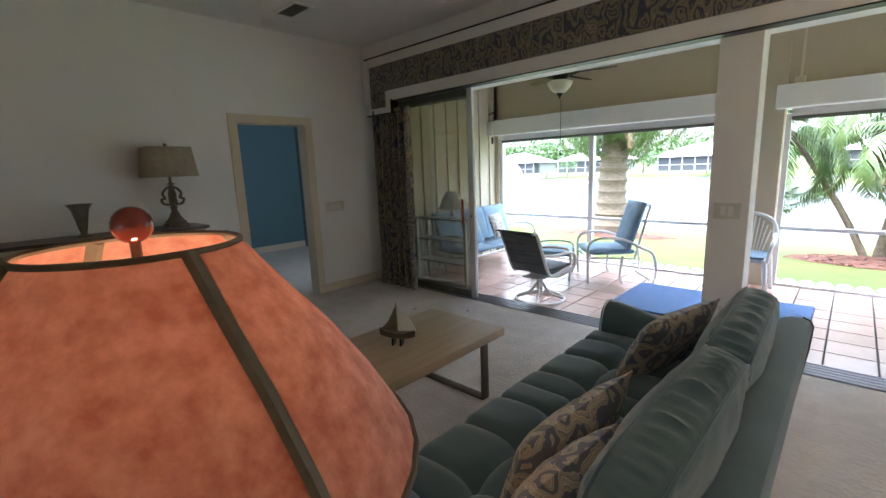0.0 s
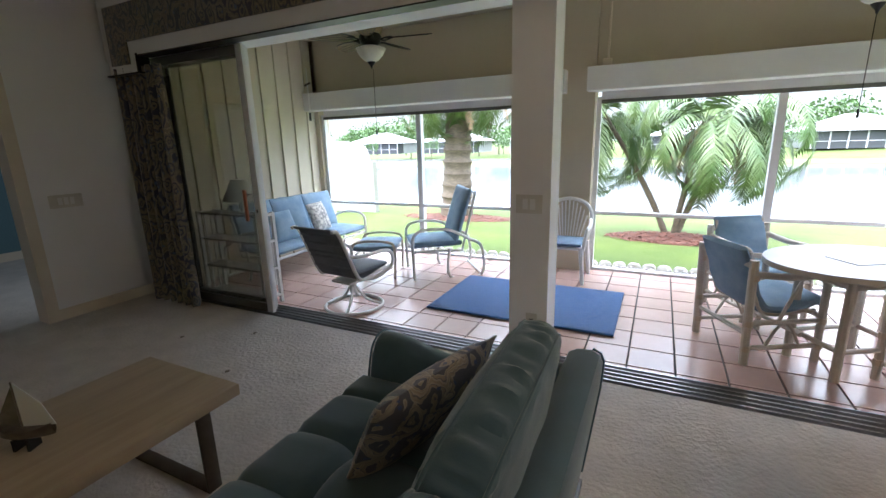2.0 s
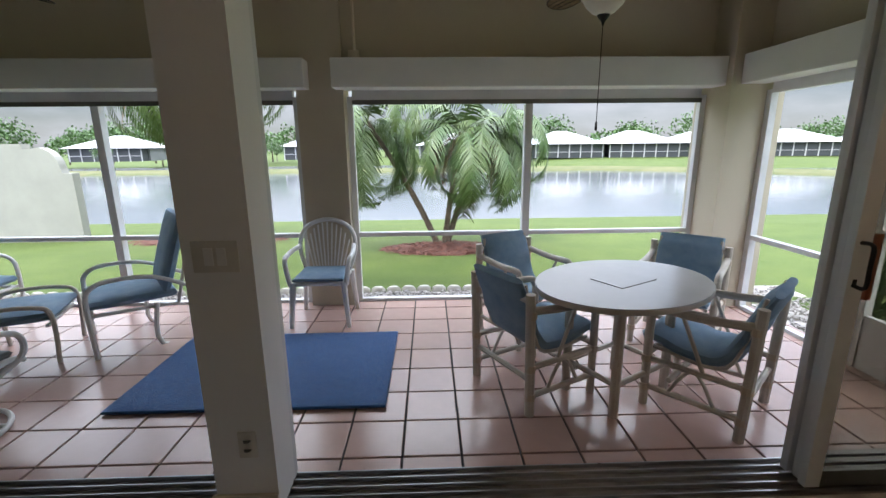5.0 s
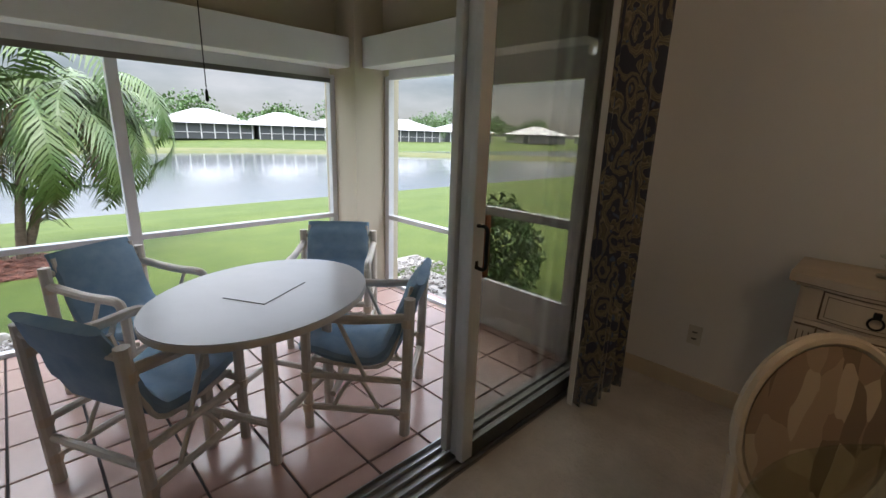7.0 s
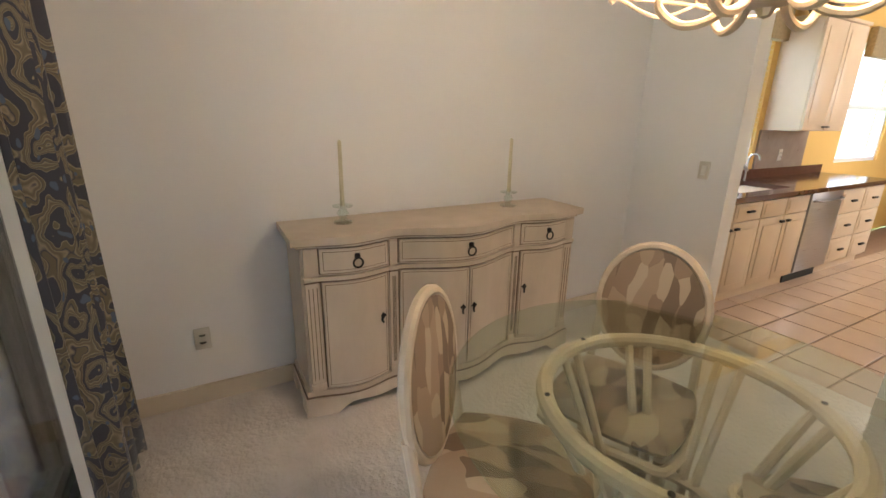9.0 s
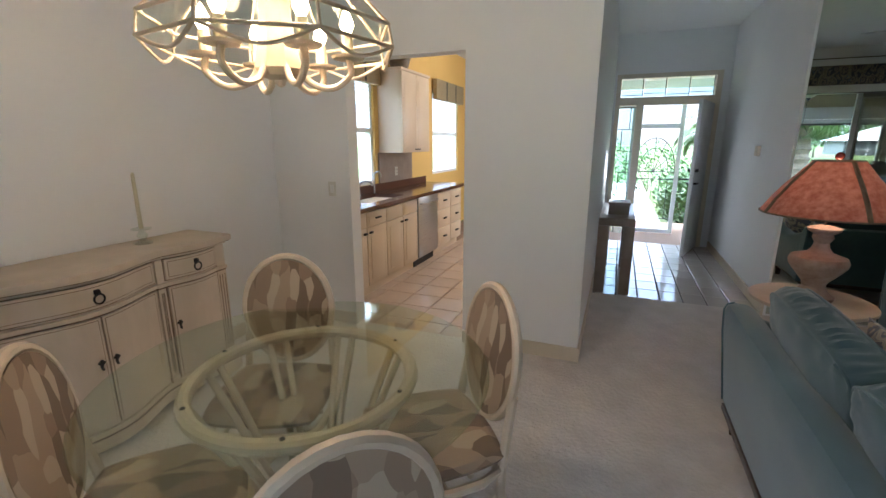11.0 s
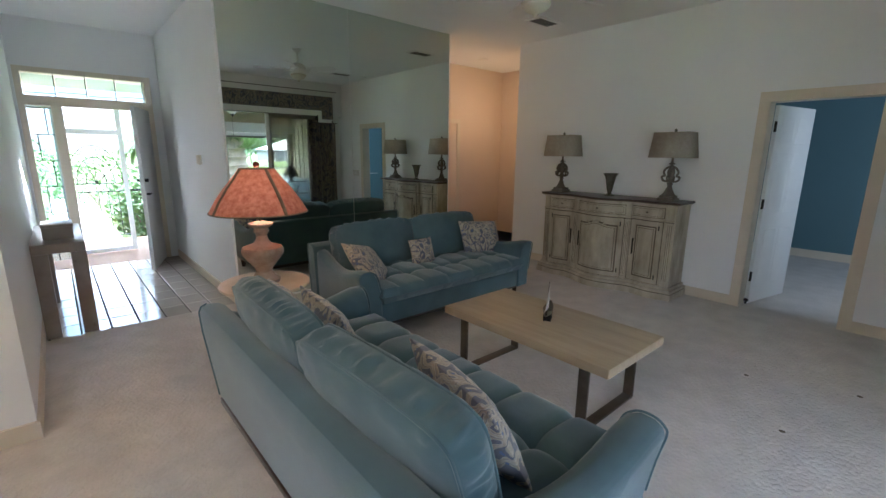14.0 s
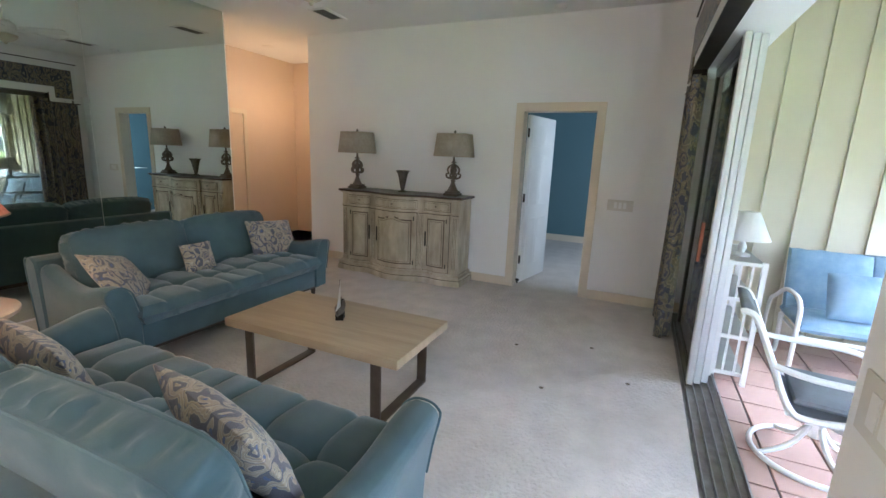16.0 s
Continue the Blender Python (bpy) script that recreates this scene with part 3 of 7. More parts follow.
screen_window("window_1", -4.47, -0.98, -2.82)
screen_window("window_2", -0.54, 2.82, 1.15)
box_bm = boxes([(-4.56, -0.85, 6.18, 6.4, 1.98, 2.22), (-0.62, 2.9, 6.18, 6.4, 1.98, 2.22)], 0.006)
structure("shutter_box", box_bm, WHITE, "white boxed roll-shutter housing above the openings")
structure("shutter_box_side", boxes([(2.9, 3.12, 3.98, 6.4, 1.98, 2.22)], 0.006), WHITE, "white boxed roll-shutter housing above the side opening")
w3 = tagged(thing("window_3", (0, 0, 0), "white aluminium framed screen opening at the lanai side", "window"), kind="structure")
part("frame", boxes([(3.14, 3.2, 6.04, 6.1, LZ, 1.93), (3.14, 3.2, 5.0, 5.06, LZ, 1.93), (3.14, 3.2, 5.06, 6.04, 1.9, 2.0), (3.14, 3.2, 5.06, 6.04, LZ, LZ + 0.03)]), ALU, w3)
part("rail", boxes([(3.14, 3.2, 5.06, 6.04, 0.62, 0.66)]), ALU, w3)
d2 = tagged(thing("door_2", (0, 0, 0), "white aluminium screen door with a solid kick panel", "screen door"), kind="structure")
part("frame", boxes([(3.14, 3.2, 4.9, 5.0, LZ, 1.93), (3.14, 3.2, 3.98, 4.1, LZ, 1.93), (3.14, 3.2, 4.1, 4.9, 1.8, 2.0), (3.14, 3.2, 4.1, 4.9, 0.86, 0.92)]), ALU, d2)
part("kick_panel", boxes([(3.15, 3.19, 4.1, 4.9, LZ, 0.33)]), ALU, d2)


def slider(name, x0, x1, y, label, lead, handle_x=None, grip_x=None):
    """One sliding leaf of tinted glass; lead: the x side (-1 or 1) of its white leading stile."""
    d = tagged(thing(name, (0, 0, 0), label, "sliding door"), kind="structure")
    zt, w = 2.29, 0.068
    a, b = (x0 + w, x1 - 0.05) if lead < 0 else (x0 + 0.05, x1 - w)
    part("frame", boxes([(x1 - 0.05, x1, y - 0.016, y + 0.016, 0.012, zt) if lead < 0 else (x0, x0 + 0.05, y - 0.016, y + 0.016, 0.012, zt), (a, b, y - 0.016, y + 0.016, 0.012, 0.09), (a, b, y - 0.016, y + 0.016, zt - 0.07, zt)]), GREY, d)
    s0, s1 = (x0, x0 + w) if lead < 0 else (x1 - w, x1)
    part("leading_stile", boxes([(s0, s1, y - 0.019, y + 0.019, 0.012, zt)], 0.002), ALU, d, "white aluminium leading stile")
    part("seal", boxes([(a, a + 0.008, y - 0.010, y + 0.010, 0.09, zt - 0.07), (b - 0.008, b, y - 0.010, y + 0.010, 0.09, zt - 0.07)]), BLACK, d)
    part("pane", boxes([(a + 0.008, b - 0.008, y - 0.003, y + 0.003, 0.09, zt - 0.07)]), TINTED, d, "bronze tinted glass pane")
    if handle_x is not None:
        hx, hz, out = handle_x, 1.02, -1 if lead < 0 else 1
        o = y + out * 0.019
        part("handle", tube(curve([(hx, o, hz - 0.085), (hx, o + out * 0.012 * (4 if out < 0 else 0.4), hz - 0.08), (hx, o + out * (0.05 if out < 0 else 0.006), hz), (hx, o + out * 0.012 * (4 if out < 0 else 0.4), hz + 0.08), (hx, o, hz + 0.085)], 4), 0.008, 8), IRON, d, "black pull handle")
        g = y - out * 0.0 + (0.022 if lead < 0 else -0.055)
        part("grip", boxes([(grip_x - 0.014, grip_x + 0.014, g - 0.010, g + (0.006 if lead < 0 else 0.010), 0.86, 1.13)], 0.004), MATS["terracotta plastic"], d, "terracotta coloured grip")
        if lead > 0:
            part("grip_post", boxes([(grip_x - 0.006, grip_x + 0.006, g + 0.010, y - 0.003, z, z + 0.012) for z in (0.90, 1.08)]), IRON, d)
        part("lock", boxes([(s0 + 0.02, s0 + 0.034, y - 0.023, y - 0.019, 0.93, 0.96)]), BLACK, d, "small black lock")
    return d


material("terracotta plastic", (0.50, 0.15, 0.07), 0.5, scale=8.0)
slider("door_3", -4.1, -2.92, 3.79, "dark framed tinted glass sliding door, pushed open", 1, -2.99, -3.05)
slider("door_4", -4.1, -2.96, 3.84, "dark framed tinted glass sliding door, stacked behind another", 1)
slider("door_5", -4.1, -3.00, 3.89, "dark framed tinted glass sliding door, stacked behind another", 1)
slider("door_6", 1.82, 2.98, 3.79, "dark framed tinted glass sliding door, pushed open", -1, 1.845, 1.95)
slider("door_7", 1.835, 2.98, 3.84, "dark framed tinted glass sliding door, stacked behind another", -1)
slider("door_8", 1.82, 2.98, 3.89, "dark framed tinted glass sliding door, stacked behind another", -1)

# ---- mirror wall ----
mir = thing("wall_mirror_glass", (0, 0, 0), "floor-to-ceiling mirror in two sheets on the living room wall", "mirror")
part("sheet", boxes([(-3.51, -2.06, MY, MY + 0.006, 0.02, CEILZ - 0.005)]), MIRROR, mir)
part("sheet", boxes([(-2.055, -0.74, MY, MY + 0.006, 0.02, CEILZ - 0.005)]), MIRROR, mir)
for x, y in ((-3.0, 2.54), (-2.4, 2.87), (-3.24, 3.11), (-2.74, 3.40)):
    d = thing("carpet_dent", (x, y, 0.0), "small round furniture dent pressed into the carpet", "dent", "dents in the carpet")
    part("ring", lathe([(0.016, 0.0005), (0.024, 0.004), (0.032, 0.0005)], 14), CARPET, d)
    # flat dark disc: the shade inside the dent, put in as colour
    part("hollow", lathe([(0, 0.0008), (0.016, 0.001)], 12), WORN, d)

# ---- outdoors ----
def ground_height(x, y):
    d = max(y - 6.5, abs(x) - 14 if y < 6.5 else 0, 0)
    return -0.14 - 0.065 * min(max(y - 6.5, 0), 7.0) - (0.125 * min(max(y - 13.5, 0), 11.0))


def far_land(x, y):
    """Metres beyond the far shore, which turns towards the house in the east."""
    return min(y - 54.0, ((x - 22.0) * 0.88 + y - 54.0) * 0.75)


gb = bmesh.new()
xs = [-400, -120, -60, -40] + [-30 + 1.0 * i for i in range(51)] + [22 + 2.5 * i for i in range(36)] + [130, 200, 400]
ys = [-400, -60, -20, -10, 3.0] + [6.5 + 0.5 * i for i in range(32)] + [24 + 2.5 * i for i in range(24)] + [90, 120, 400]
gv = []
for x in xs:
    line = []
    for y in ys:
        z = ground_height(x, y) if y <= 24 else -2.3
        if -10 < x < 3.7 and y <= 6.0:
            z = -0.35
        d = far_land(x, y)
        if y > 8 and d > -6:
            z = max(z, -1.40 + d * 0.16 if d < 0 else -1.40 + min(0.5, d * 0.16) + 0.042 * min(max(d - 3, 0), 14))
        line.append(gb.verts.new((x, y, z)))
    gv.append(line)
for i in range(len(xs) - 1):
    for j in range(len(ys) - 1):
        gb.faces.new((gv[i][j], gv[i + 1][j], gv[i + 1][j + 1], gv[i][j + 1]))
structure("ground", gb, GRASS, "green mown lawn sloping to a lake and rising again beyond it")
structure("water", boxes([(-300, 300, 13.0, 75.0, -2.6, -1.35)]), WATER, "calm grey lake under a cloudy sky")
bank = bmesh.new()
rows = []
for x, y, nx, ny in [(-300, 54, 0, 1), (-60, 54, 0, 1), (0, 54.2, 0, 1), (20, 54, 0.25, 0.95), (26, 50.5, 0.6, 0.8), (60, 20.5, 0.66, 0.75), (120, -32, 0.66, 0.75)]:
    rows.append([bank.verts.new((x + nx * d, y + ny * d, z)) for d, z in ((-0.6, -1.42), (0.0, -1.20), (1.2, -1.06), (2.6, -0.93), (2.7, -1.4))])
for a, b in zip(rows, rows[1:]):
    for k in range(4):
        bank.faces.new((a[k], a[k + 1], b[k + 1], b[k]))
structure("far_bank", bank, FARBANK, "dry yellow grass strip along the far shore")

# ---- living room furniture ----
def boxed_cushion(w, h, band, dome, n=26, seed=1):
    """A stuffed cushion of two domed panels and a gathered band between them; lies flat, centred."""
    bm = bmesh.new()

    def outline(u, v):
        k = (abs(u) ** 8 + abs(v) ** 8) ** (1 / 8) if (u or v) else 1.0
        m = max(abs(u), abs(v))
        q = m / k if k else 1.0
        return u * q * w / 2 * (1 + 0.015 * (1 - v * v)), v * q * h / 2 * (1 + 0.05 * (1 - u * u))

    g = [math.sin((i / n - 0.5) * math.pi) for i in range(n + 1)]
    faces = []
    for sign in (1, -1):
        grid = []
        for u in g:
            row = []
            for v in g:
                x, y = outline(u, v)
                z = band / 2 + dome * ((1 - u * u) * (1 - v * v)) ** 0.55
                edge = max(abs(u), abs(v)) ** 3
                z += 0.016 * edge * noise.noise(Vector((x * 24 + seed, y * 24, sign * 2.0))) * (1 if max(abs(u), abs(v)) < 0.99 else 0)
                z += 0.014 * noise.noise(Vector((x * 5 + seed, y * 6, sign * 5.0))) * (1 - edge)
                row.append(bm.verts.new((x, y, sign * z)))
            grid.append(row)
        for i in range(n):
            for j in range(n):
                bm.faces.new((grid[i][j], grid[i + 1][j], grid[i + 1][j + 1], grid[i][j + 1]))
        rim = [grid[i][0] for i in range(n)] + [grid[n][j] for j in range(n)] + [grid[n - i][n] for i in range(n)] + [grid[0][n - j] for j in range(n)]
        faces.append(rim)
    # the band: fine gathers run across it
    top = [v.co.copy() for v in faces[0]]
    ring_t = faces[0]
    fine_t, m = [], len(top)
    sub = 3
    for k in range(m):
        for q in range(sub):
            fine_t.append(top[k].lerp(top[(k + 1) % m], q / sub))
    rows = []
    total = len(fine_t)
    for r in range(1, 6):
        f = r / 6
        row = []
        for k, c in enumerate(fine_t):
            out = Vector((c.x / (w / 2), c.y / (h / 2), 0)).normalized()
            amp = 0.014 * math.sin(f * math.pi)
            pleat = 0.030 * math.sin(f * math.pi) * noise.noise(Vector((c.x * 24 + seed * 3, c.y * 24, f * 0.7)))
            pleat += 0.012 * math.sin(f * math.pi) * noise.noise(Vector((c.x * 45, c.y * 45 + seed, f * 1.5)))
            row.append(bm.verts.new((c.x + out.x * (amp + pleat), c.y + out.y * (amp + pleat), band / 2 * (1 - 2 * f))))
        rows.append(row)
    for a, b in zip(rows, rows[1:]):
        for k in range(total):
            bm.faces.new((a[k], a[(k + 1) % total], b[(k + 1) % total], b[k]))
    for rim, row in ((faces[0], rows[0]), (faces[1], rows[-1])):
        for k in range(m):
            bm.faces.new([rim[k]] + [row[(k * sub + q) % total] for q in range(sub + 1)] + [rim[(k + 1) % m]])
    return bm, [tuple(c) for c in top]


def sofa(name, at, turn, label):
    """Local frame: length along x, back at y=0, seat opens to y=0.97."""
    s = thing(name, at, label, "sofa", "pair of sofas", turn)
    L = 2.02
    part("base", boxes([(-L / 2 + 0.12, L / 2 - 0.12, 0.05, 0.95, 0.15, 0.33)], 0.02), TEAL, s)
    part("plinth", boxes([(-L / 2 + 0.04, L / 2 - 0.04, 0.035, 0.90, 0.115, 0.15)], 0.004), DTOP, s, "dark wood plinth rail")
    # raked back shell, rounded along its top
    bm = bmesh.new()
    prof = [(0.045, 0.15), (0.02, 0.35), (-0.005, 0.55), (-0.012, 0.66), (0.0, 0.69), (0.03, 0.703), (0.08, 0.70), (0.115, 0.68), (0.125, 0.64), (0.15, 0.3), (0.15, 0.15)]
    ends = []
    for x, grow in ((-L / 2, 0.012), (-L / 2 + 0.012, 0.0), (0, 0.0), (L / 2 - 0.012, 0.0), (L / 2, 0.012)):
        ends.append([bm.verts.new((x, y + (grow if y < 0.06 else -grow), z - (grow if z > 0.6 else 0))) for y, z in prof])
    for a, b in zip(ends, ends[1:]):
        for i in range(len(prof)):
            j = (i + 1) % len(prof)
            bm.faces.new((a[i], a[j], b[j], b[i]))
    bm.faces.new(ends[0])
    bm.faces.new(ends[-1][::-1])
    part("back", bm, TEAL, s)
    for sx in (-1, 1):
        part("back_welt", tube([(sx * L / 2, y - 0.002, z) for y, z in prof[:6]], 0.005, 6), TEAL, s)
        bm = bmesh.new()
        rings = []
        for k in range(15):
            f = k / 14
            y = 0.13 + 0.84 * f
            top = 0.655 - 0.075 * math.sin(min(f * 1.1, 1) * math.pi) - 0.035 * f
            flare = 0.055 * math.sin(f * math.pi / 2)
            inner = L / 2 - 0.165
            pr = [(inner, 0.15), (inner, 0.40), (inner + 0.012 + flare * 0.5, top - 0.07), (inner + 0.03 + flare * 0.75, top - 0.022), (inner + 0.065 + flare * 0.9, top), (inner + 0.11 + flare, top - 0.002),
                  (inner + 0.14 + flare, top - 0.02), (inner + 0.15 + flare, top - 0.05), (inner + 0.148 + flare * 0.6, top - 0.16), (inner + 0.15 + flare * 0.15, 0.32), (inner + 0.15, 0.15)]
            rings.append([bm.verts.new((sx * x, y, z)) for x, z in pr])
        for a, b in zip(rings, rings[1:]):
            for i in range(len(a)):
                j = (i + 1) % len(a)
                bm.faces.new((a[i], a[j], b[j], b[i]))
        bm.faces.new(rings[0])
        bm.faces.new(rings[-1][::-1])
        front = [v.co + Vector((0, 0.003, 0)) for v in rings[-1][1:-1]]
        arm = part("arm", bm, TEAL, s)
        arm.modifiers.new("round", "BEVEL").width = 0.010
        arm.modifiers["round"].segments = 2
        part("welt", tube(curve(front, 3), 0.005, 6), TEAL, arm)
        for py in (0.10, 0.86):
            part("leg", lathe([(0.022, 0.0), (0.034, 0.12)], 4, (sx * (L / 2 - 0.09), py, 0)), DTOP, s, "dark wood tapered leg")
        tuft = [(-0.62, 0.36), (0, 0.36), (0.62, 0.36), (-0.62, -0.40), (0, -0.40), (0.62, -0.40)]
        bm = pad(0.84, 0.86, 0.17, edge=0.7, n=36, tufts=tuft, dip=0.026, crown=0.35)
        part("seat_cushion", moved(bm, pose(sx * 0.422, 0.56, 0.405)), TEAL, s, "button-tufted teal seat cushion")
        bm, rim = boxed_cushion(0.86, 0.425, 0.125, 0.058, seed=sx + 3)
        m = pose(sx * 0.430, 0.225, 0.652, 106, 0, sx * 1.5)
        bc = part("back_cushion", moved(bm, m), TEAL, s, "plump teal back cushion with corded seams")
        for side in (-1, 1):
            part("piping", moved(tube([(x, y, side * z) for x, y, z in rim], 0.0055, 6, True), m), TEAL, bc)
    part("welt", tube([(-L / 2 + 0.18, 0.965, 0.335), (L / 2 - 0.18, 0.965, 0.335)], 0.005, 6), TEAL, s)
    return s


sofa("sofa", (0.0, 1.705, 0), 90, "teal microfibre sofa with tufted seat and rolled flared arms on carpet")
sofa("sofa", (-2.17, -0.52, 0), 0, "matching teal microfibre sofa standing in front of the mirror")


def throw_pillow(at, rx, ry, rz, w, h, label, t=0.15):
    p = link_mesh("throw_pillow", moved(pad(w, h, t, edge=0.06, n=16, crown=0.75, corner=-0.03, wrinkle=0.008, seed=w * 9), Matrix()), PILLOW)
    tagged(p, label, "throw pillow", "paisley throw pillows")
    p.matrix_world = pose(*at, rx, ry, rz)
    edge = [(w / 2 * a, h / 2 * b, 0) for a, b in ((-1, -1), (0, -.99), (1, -1), (.99, 0), (1, 1), (0, .99), (-1, 1), (-.99, 0))]
    part("piping", tube(edge, 0.004, 6, True), WORN, p, "twisted cord edge")
    return p


throw_pillow((-0.50, 2.24, 0.62), 62, 0, -104, 0.56, 0.38, "paisley throw pillow leaning on the teal sofa's back cushion")
throw_pillow((-0.50, 1.22, 0.59), 70, 0, -96, 0.56, 0.38, "paisley bolster pillow leaning on the teal sofa's back cushion")
throw_pillow((-0.40, 0.95, 0.60), 70, 0, -96, 0.40, 0.40, "paisley throw pillow at the end of the teal sofa")
throw_pillow((-1.42, 0.10, 0.58), 50, 14, 215, 0.54, 0.40, "paisley throw pillow slumped on the sofa's arm")
throw_pillow((-2.10, -0.02, 0.58), 72, 0, 180, 0.27, 0.24, "small paisley pillow between two cushions", 0.10)
throw_pillow((-2.95, -0.05, 0.61), 64, 4, 172, 0.50, 0.37, "paisley throw pillow upright in the sofa's corner")

# coffee table
ct = thing("coffee_table", (-1.81, 1.65, 0), "limed wood coffee table with bronzed flat-bar legs", "coffee table")
part("tabletop", boxes([(-0.33, 0.33, -0.63, 0.63, 0.395, 0.45)], 0.006), WOODT, ct)
for sy in (-1, 1):
    y = sy * 0.47
    bm = boxes([(-0.29, -0.275, y - 0.032, y + 0.032, 0.012, 0.395), (0.275, 0.29, y - 0.032, y + 0.032, 0.012, 0.395), (-0.29, 0.29, y - 0.032, y + 0.032, 0.0, 0.012)], 0.002)
    part("leg", bm, BRONZE, ct, "bronzed flat-bar hoop leg")

# toy sailing boat
bt = thing("sailboat_model", (-1.82, 1.66, 0.45), "small painted tin sailing boat on the coffee table", "ornament", "", 28)
hull = bmesh.new()
rings = []
for k in range(9):
    f = k / 8
    x = -0.11 + 0.22 * f
    w = 0.032 * math.sin(math.pi * min(max(f, 0.04), 0.96)) ** 0.6
    lift = 0.02 * (2 * f - 1) ** 2
    rings.append([hull.verts.new((x, y, z + lift + 0.05)) for y, z in ((-w, 0.03), (-w * 0.8, 0.0), (0, -0.015), (w * 0.8, 0.0), (w, 0.03))])
for a, b in zip(rings, rings[1:]):
    for i in range(4):
        hull.faces.new((a[i], a[i + 1], b[i + 1], b[i]))
    hull.faces.new((a[4], a[0], b[0], b[4]))
part("hull", hull, DWOOD, bt, "dark painted hull")
part("mast", tube([(0, 0, 0.07), (0, 0, 0.26)], 0.003, 6), DWOOD, bt)
for nm, tri, mt in (("mainsail", [(0.004, 0.085), (0.125, 0.095), (0.075, 0.17), (0.004, 0.255)], WHITE), ("jib", [(-0.004, 0.085), (-0.10, 0.095), (-0.05, 0.15), (-0.004, 0.24)], SILVER)):
    bm = bmesh.new()
    a = [bm.verts.new((x, 0.012 * math.sin(x * 30), z)) for x, z in tri]
    b = [bm.verts.new((x, 0.012 * math.sin(x * 30) + 0.003, z)) for x, z in tri]
    bm.faces.new(a)
    bm.faces.new(b[::-1])
    for i in range(4):
        bm.faces.new((a[i], a[(i + 1) % 4], b[(i + 1) % 4], b[i]))
    part(nm, bm, mt, bt)
part("stand", boxes([(-0.03, -0.02, -0.025, 0.025, 0, 0.045), (0.02, 0.03, -0.025, 0.025, 0, 0.045)]), IRON, bt)

# lamp table and red lamp
lt = thing("side_table", (-0.52, 0.18, 0), "round pale wood side table under a lamp", "side table")
part("tabletop", lathe([(0.0, 0.585), (0.285, 0.585), (0.30, 0.595), (0.30, 0.612), (0.285, 0.62), (0.0, 0.62)], 40), RATTAN, lt)
part("pedestal", lathe([(0.17, 0.0), (0.18, 0.03), (0.05, 0.07), (0.035, 0.2), (0.06, 0.3), (0.035, 0.4), (0.045, 0.55), (0.10, 0.585)], 24), RATTAN, lt)
SHADER = material("orange parchment", (0.50, 0.225, 0.165), 0.6, second=(0.32, 0.10, 0.065), scale=30.0, detail=9.0, mottle=0.42, bump=0.2, bump_scale=50)
nt = SHADER.node_tree
pb = nt.nodes["Principled BSDF"]
tl = nt.nodes.new("ShaderNodeBsdfTranslucent")
tl.inputs["Color"].default_value = (0.80, 0.28, 0.16, 1)
ms = node(nt, "ShaderNodeMixShader", Fac=0.2)
nt.links.new(pb.outputs[0], ms.inputs[1])
nt.links.new(tl.outputs[0], ms.inputs[2])
nt.links.new(ms.outputs[0], nt.nodes["Material Output"].inputs["Surface"])
ramp_link = [l for l in nt.links if l.to_node == pb and l.to_socket.name == "Base Color"][0]
nt.links.new(ramp_link.from_socket, tl.inputs["Color"])
rl = thing("table_lamp", (-0.52, 0.18, 0.62), "lit table lamp with orange-red parchment shade and carved urn base", "table lamp", "", 10)
URN = material("terracotta urn", (0.42, 0.33, 0.27), 0.75, second=(0.27, 0.17, 0.12), scale=20.0, mottle=0.8, bump=0.6, bump_scale=60)
part("base", lathe([(0.0, 0), (0.10, 0.0), (0.105, 0.02), (0.075, 0.04), (0.055, 0.075), (0.06, 0.10), (0.115, 0.17), (0.135, 0.20), (0.14, 0.225), (0.13, 0.25), (0.06, 0.275), (0.042, 0.30),
                   (0.035, 0.33), (0.05, 0.36), (0.045, 0.38), (0.075, 0.40), (0.08, 0.415), (0.03, 0.43), (0.0, 0.43)], 32), URN, rl, "distressed terracotta urn base")
part("stem", tube([(0, 0, 0.43), (0, 0, 0.791)], 0.006, 8), BRONZE, rl)
bm = bmesh.new()
n8 = 32
prof = [(0.315, 0.495), (0.27, 0.575), (0.215, 0.655), (0.163, 0.718), (0.112, 0.785)]
rings = [[bm.verts.new((r * math.cos(2 * math.pi * (k + .5) / n8), r * math.sin(2 * math.pi * (k + .5) / n8), z)) for k in range(n8)] for r, z in prof]
for a, b in zip(rings, rings[1:]):
    for k in range(n8):
        bm.faces.new((a[k], a[(k + 1) % n8], b[(k + 1) % n8], b[k]))
shade = part("shade", bm, SHADER, rl, "glowing orange-red parchment shade")
for k in range(4):
    a = 2 * math.pi * k / 4 + 0.03
    bm = tube([(r * 1.006 * math.cos(a), r * 1.006 * math.sin(a), z) for r, z in prof], 0.012, 6, flat=0.5)
    part("strip", bm, WORN, shade, "brown leather strip")
for r, z, q in ((0.315, 0.495, 0.005), (0.112, 0.785, 0.004)):
    part("rim", tube([(r * math.cos(2 * math.pi * (k + .5) / 32), r * math.sin(2 * math.pi * (k + .5) / 32), z) for k in range(32)], q, 6, True), WORN, shade)
part("finial", lathe([(0.022 * math.sin(math.pi * k / 12), 0.811 - 0.022 * math.cos(math.pi * k / 12)) for k in range(13)], 20), material("red glass ball", (0.20, 0.03, 0.02), 0.1, scale=8.0, coat=0.5), rl, "red glass ball finial")
BULB = glow("lamp bulb", (1.0, 0.72, 0.45), 6.0)
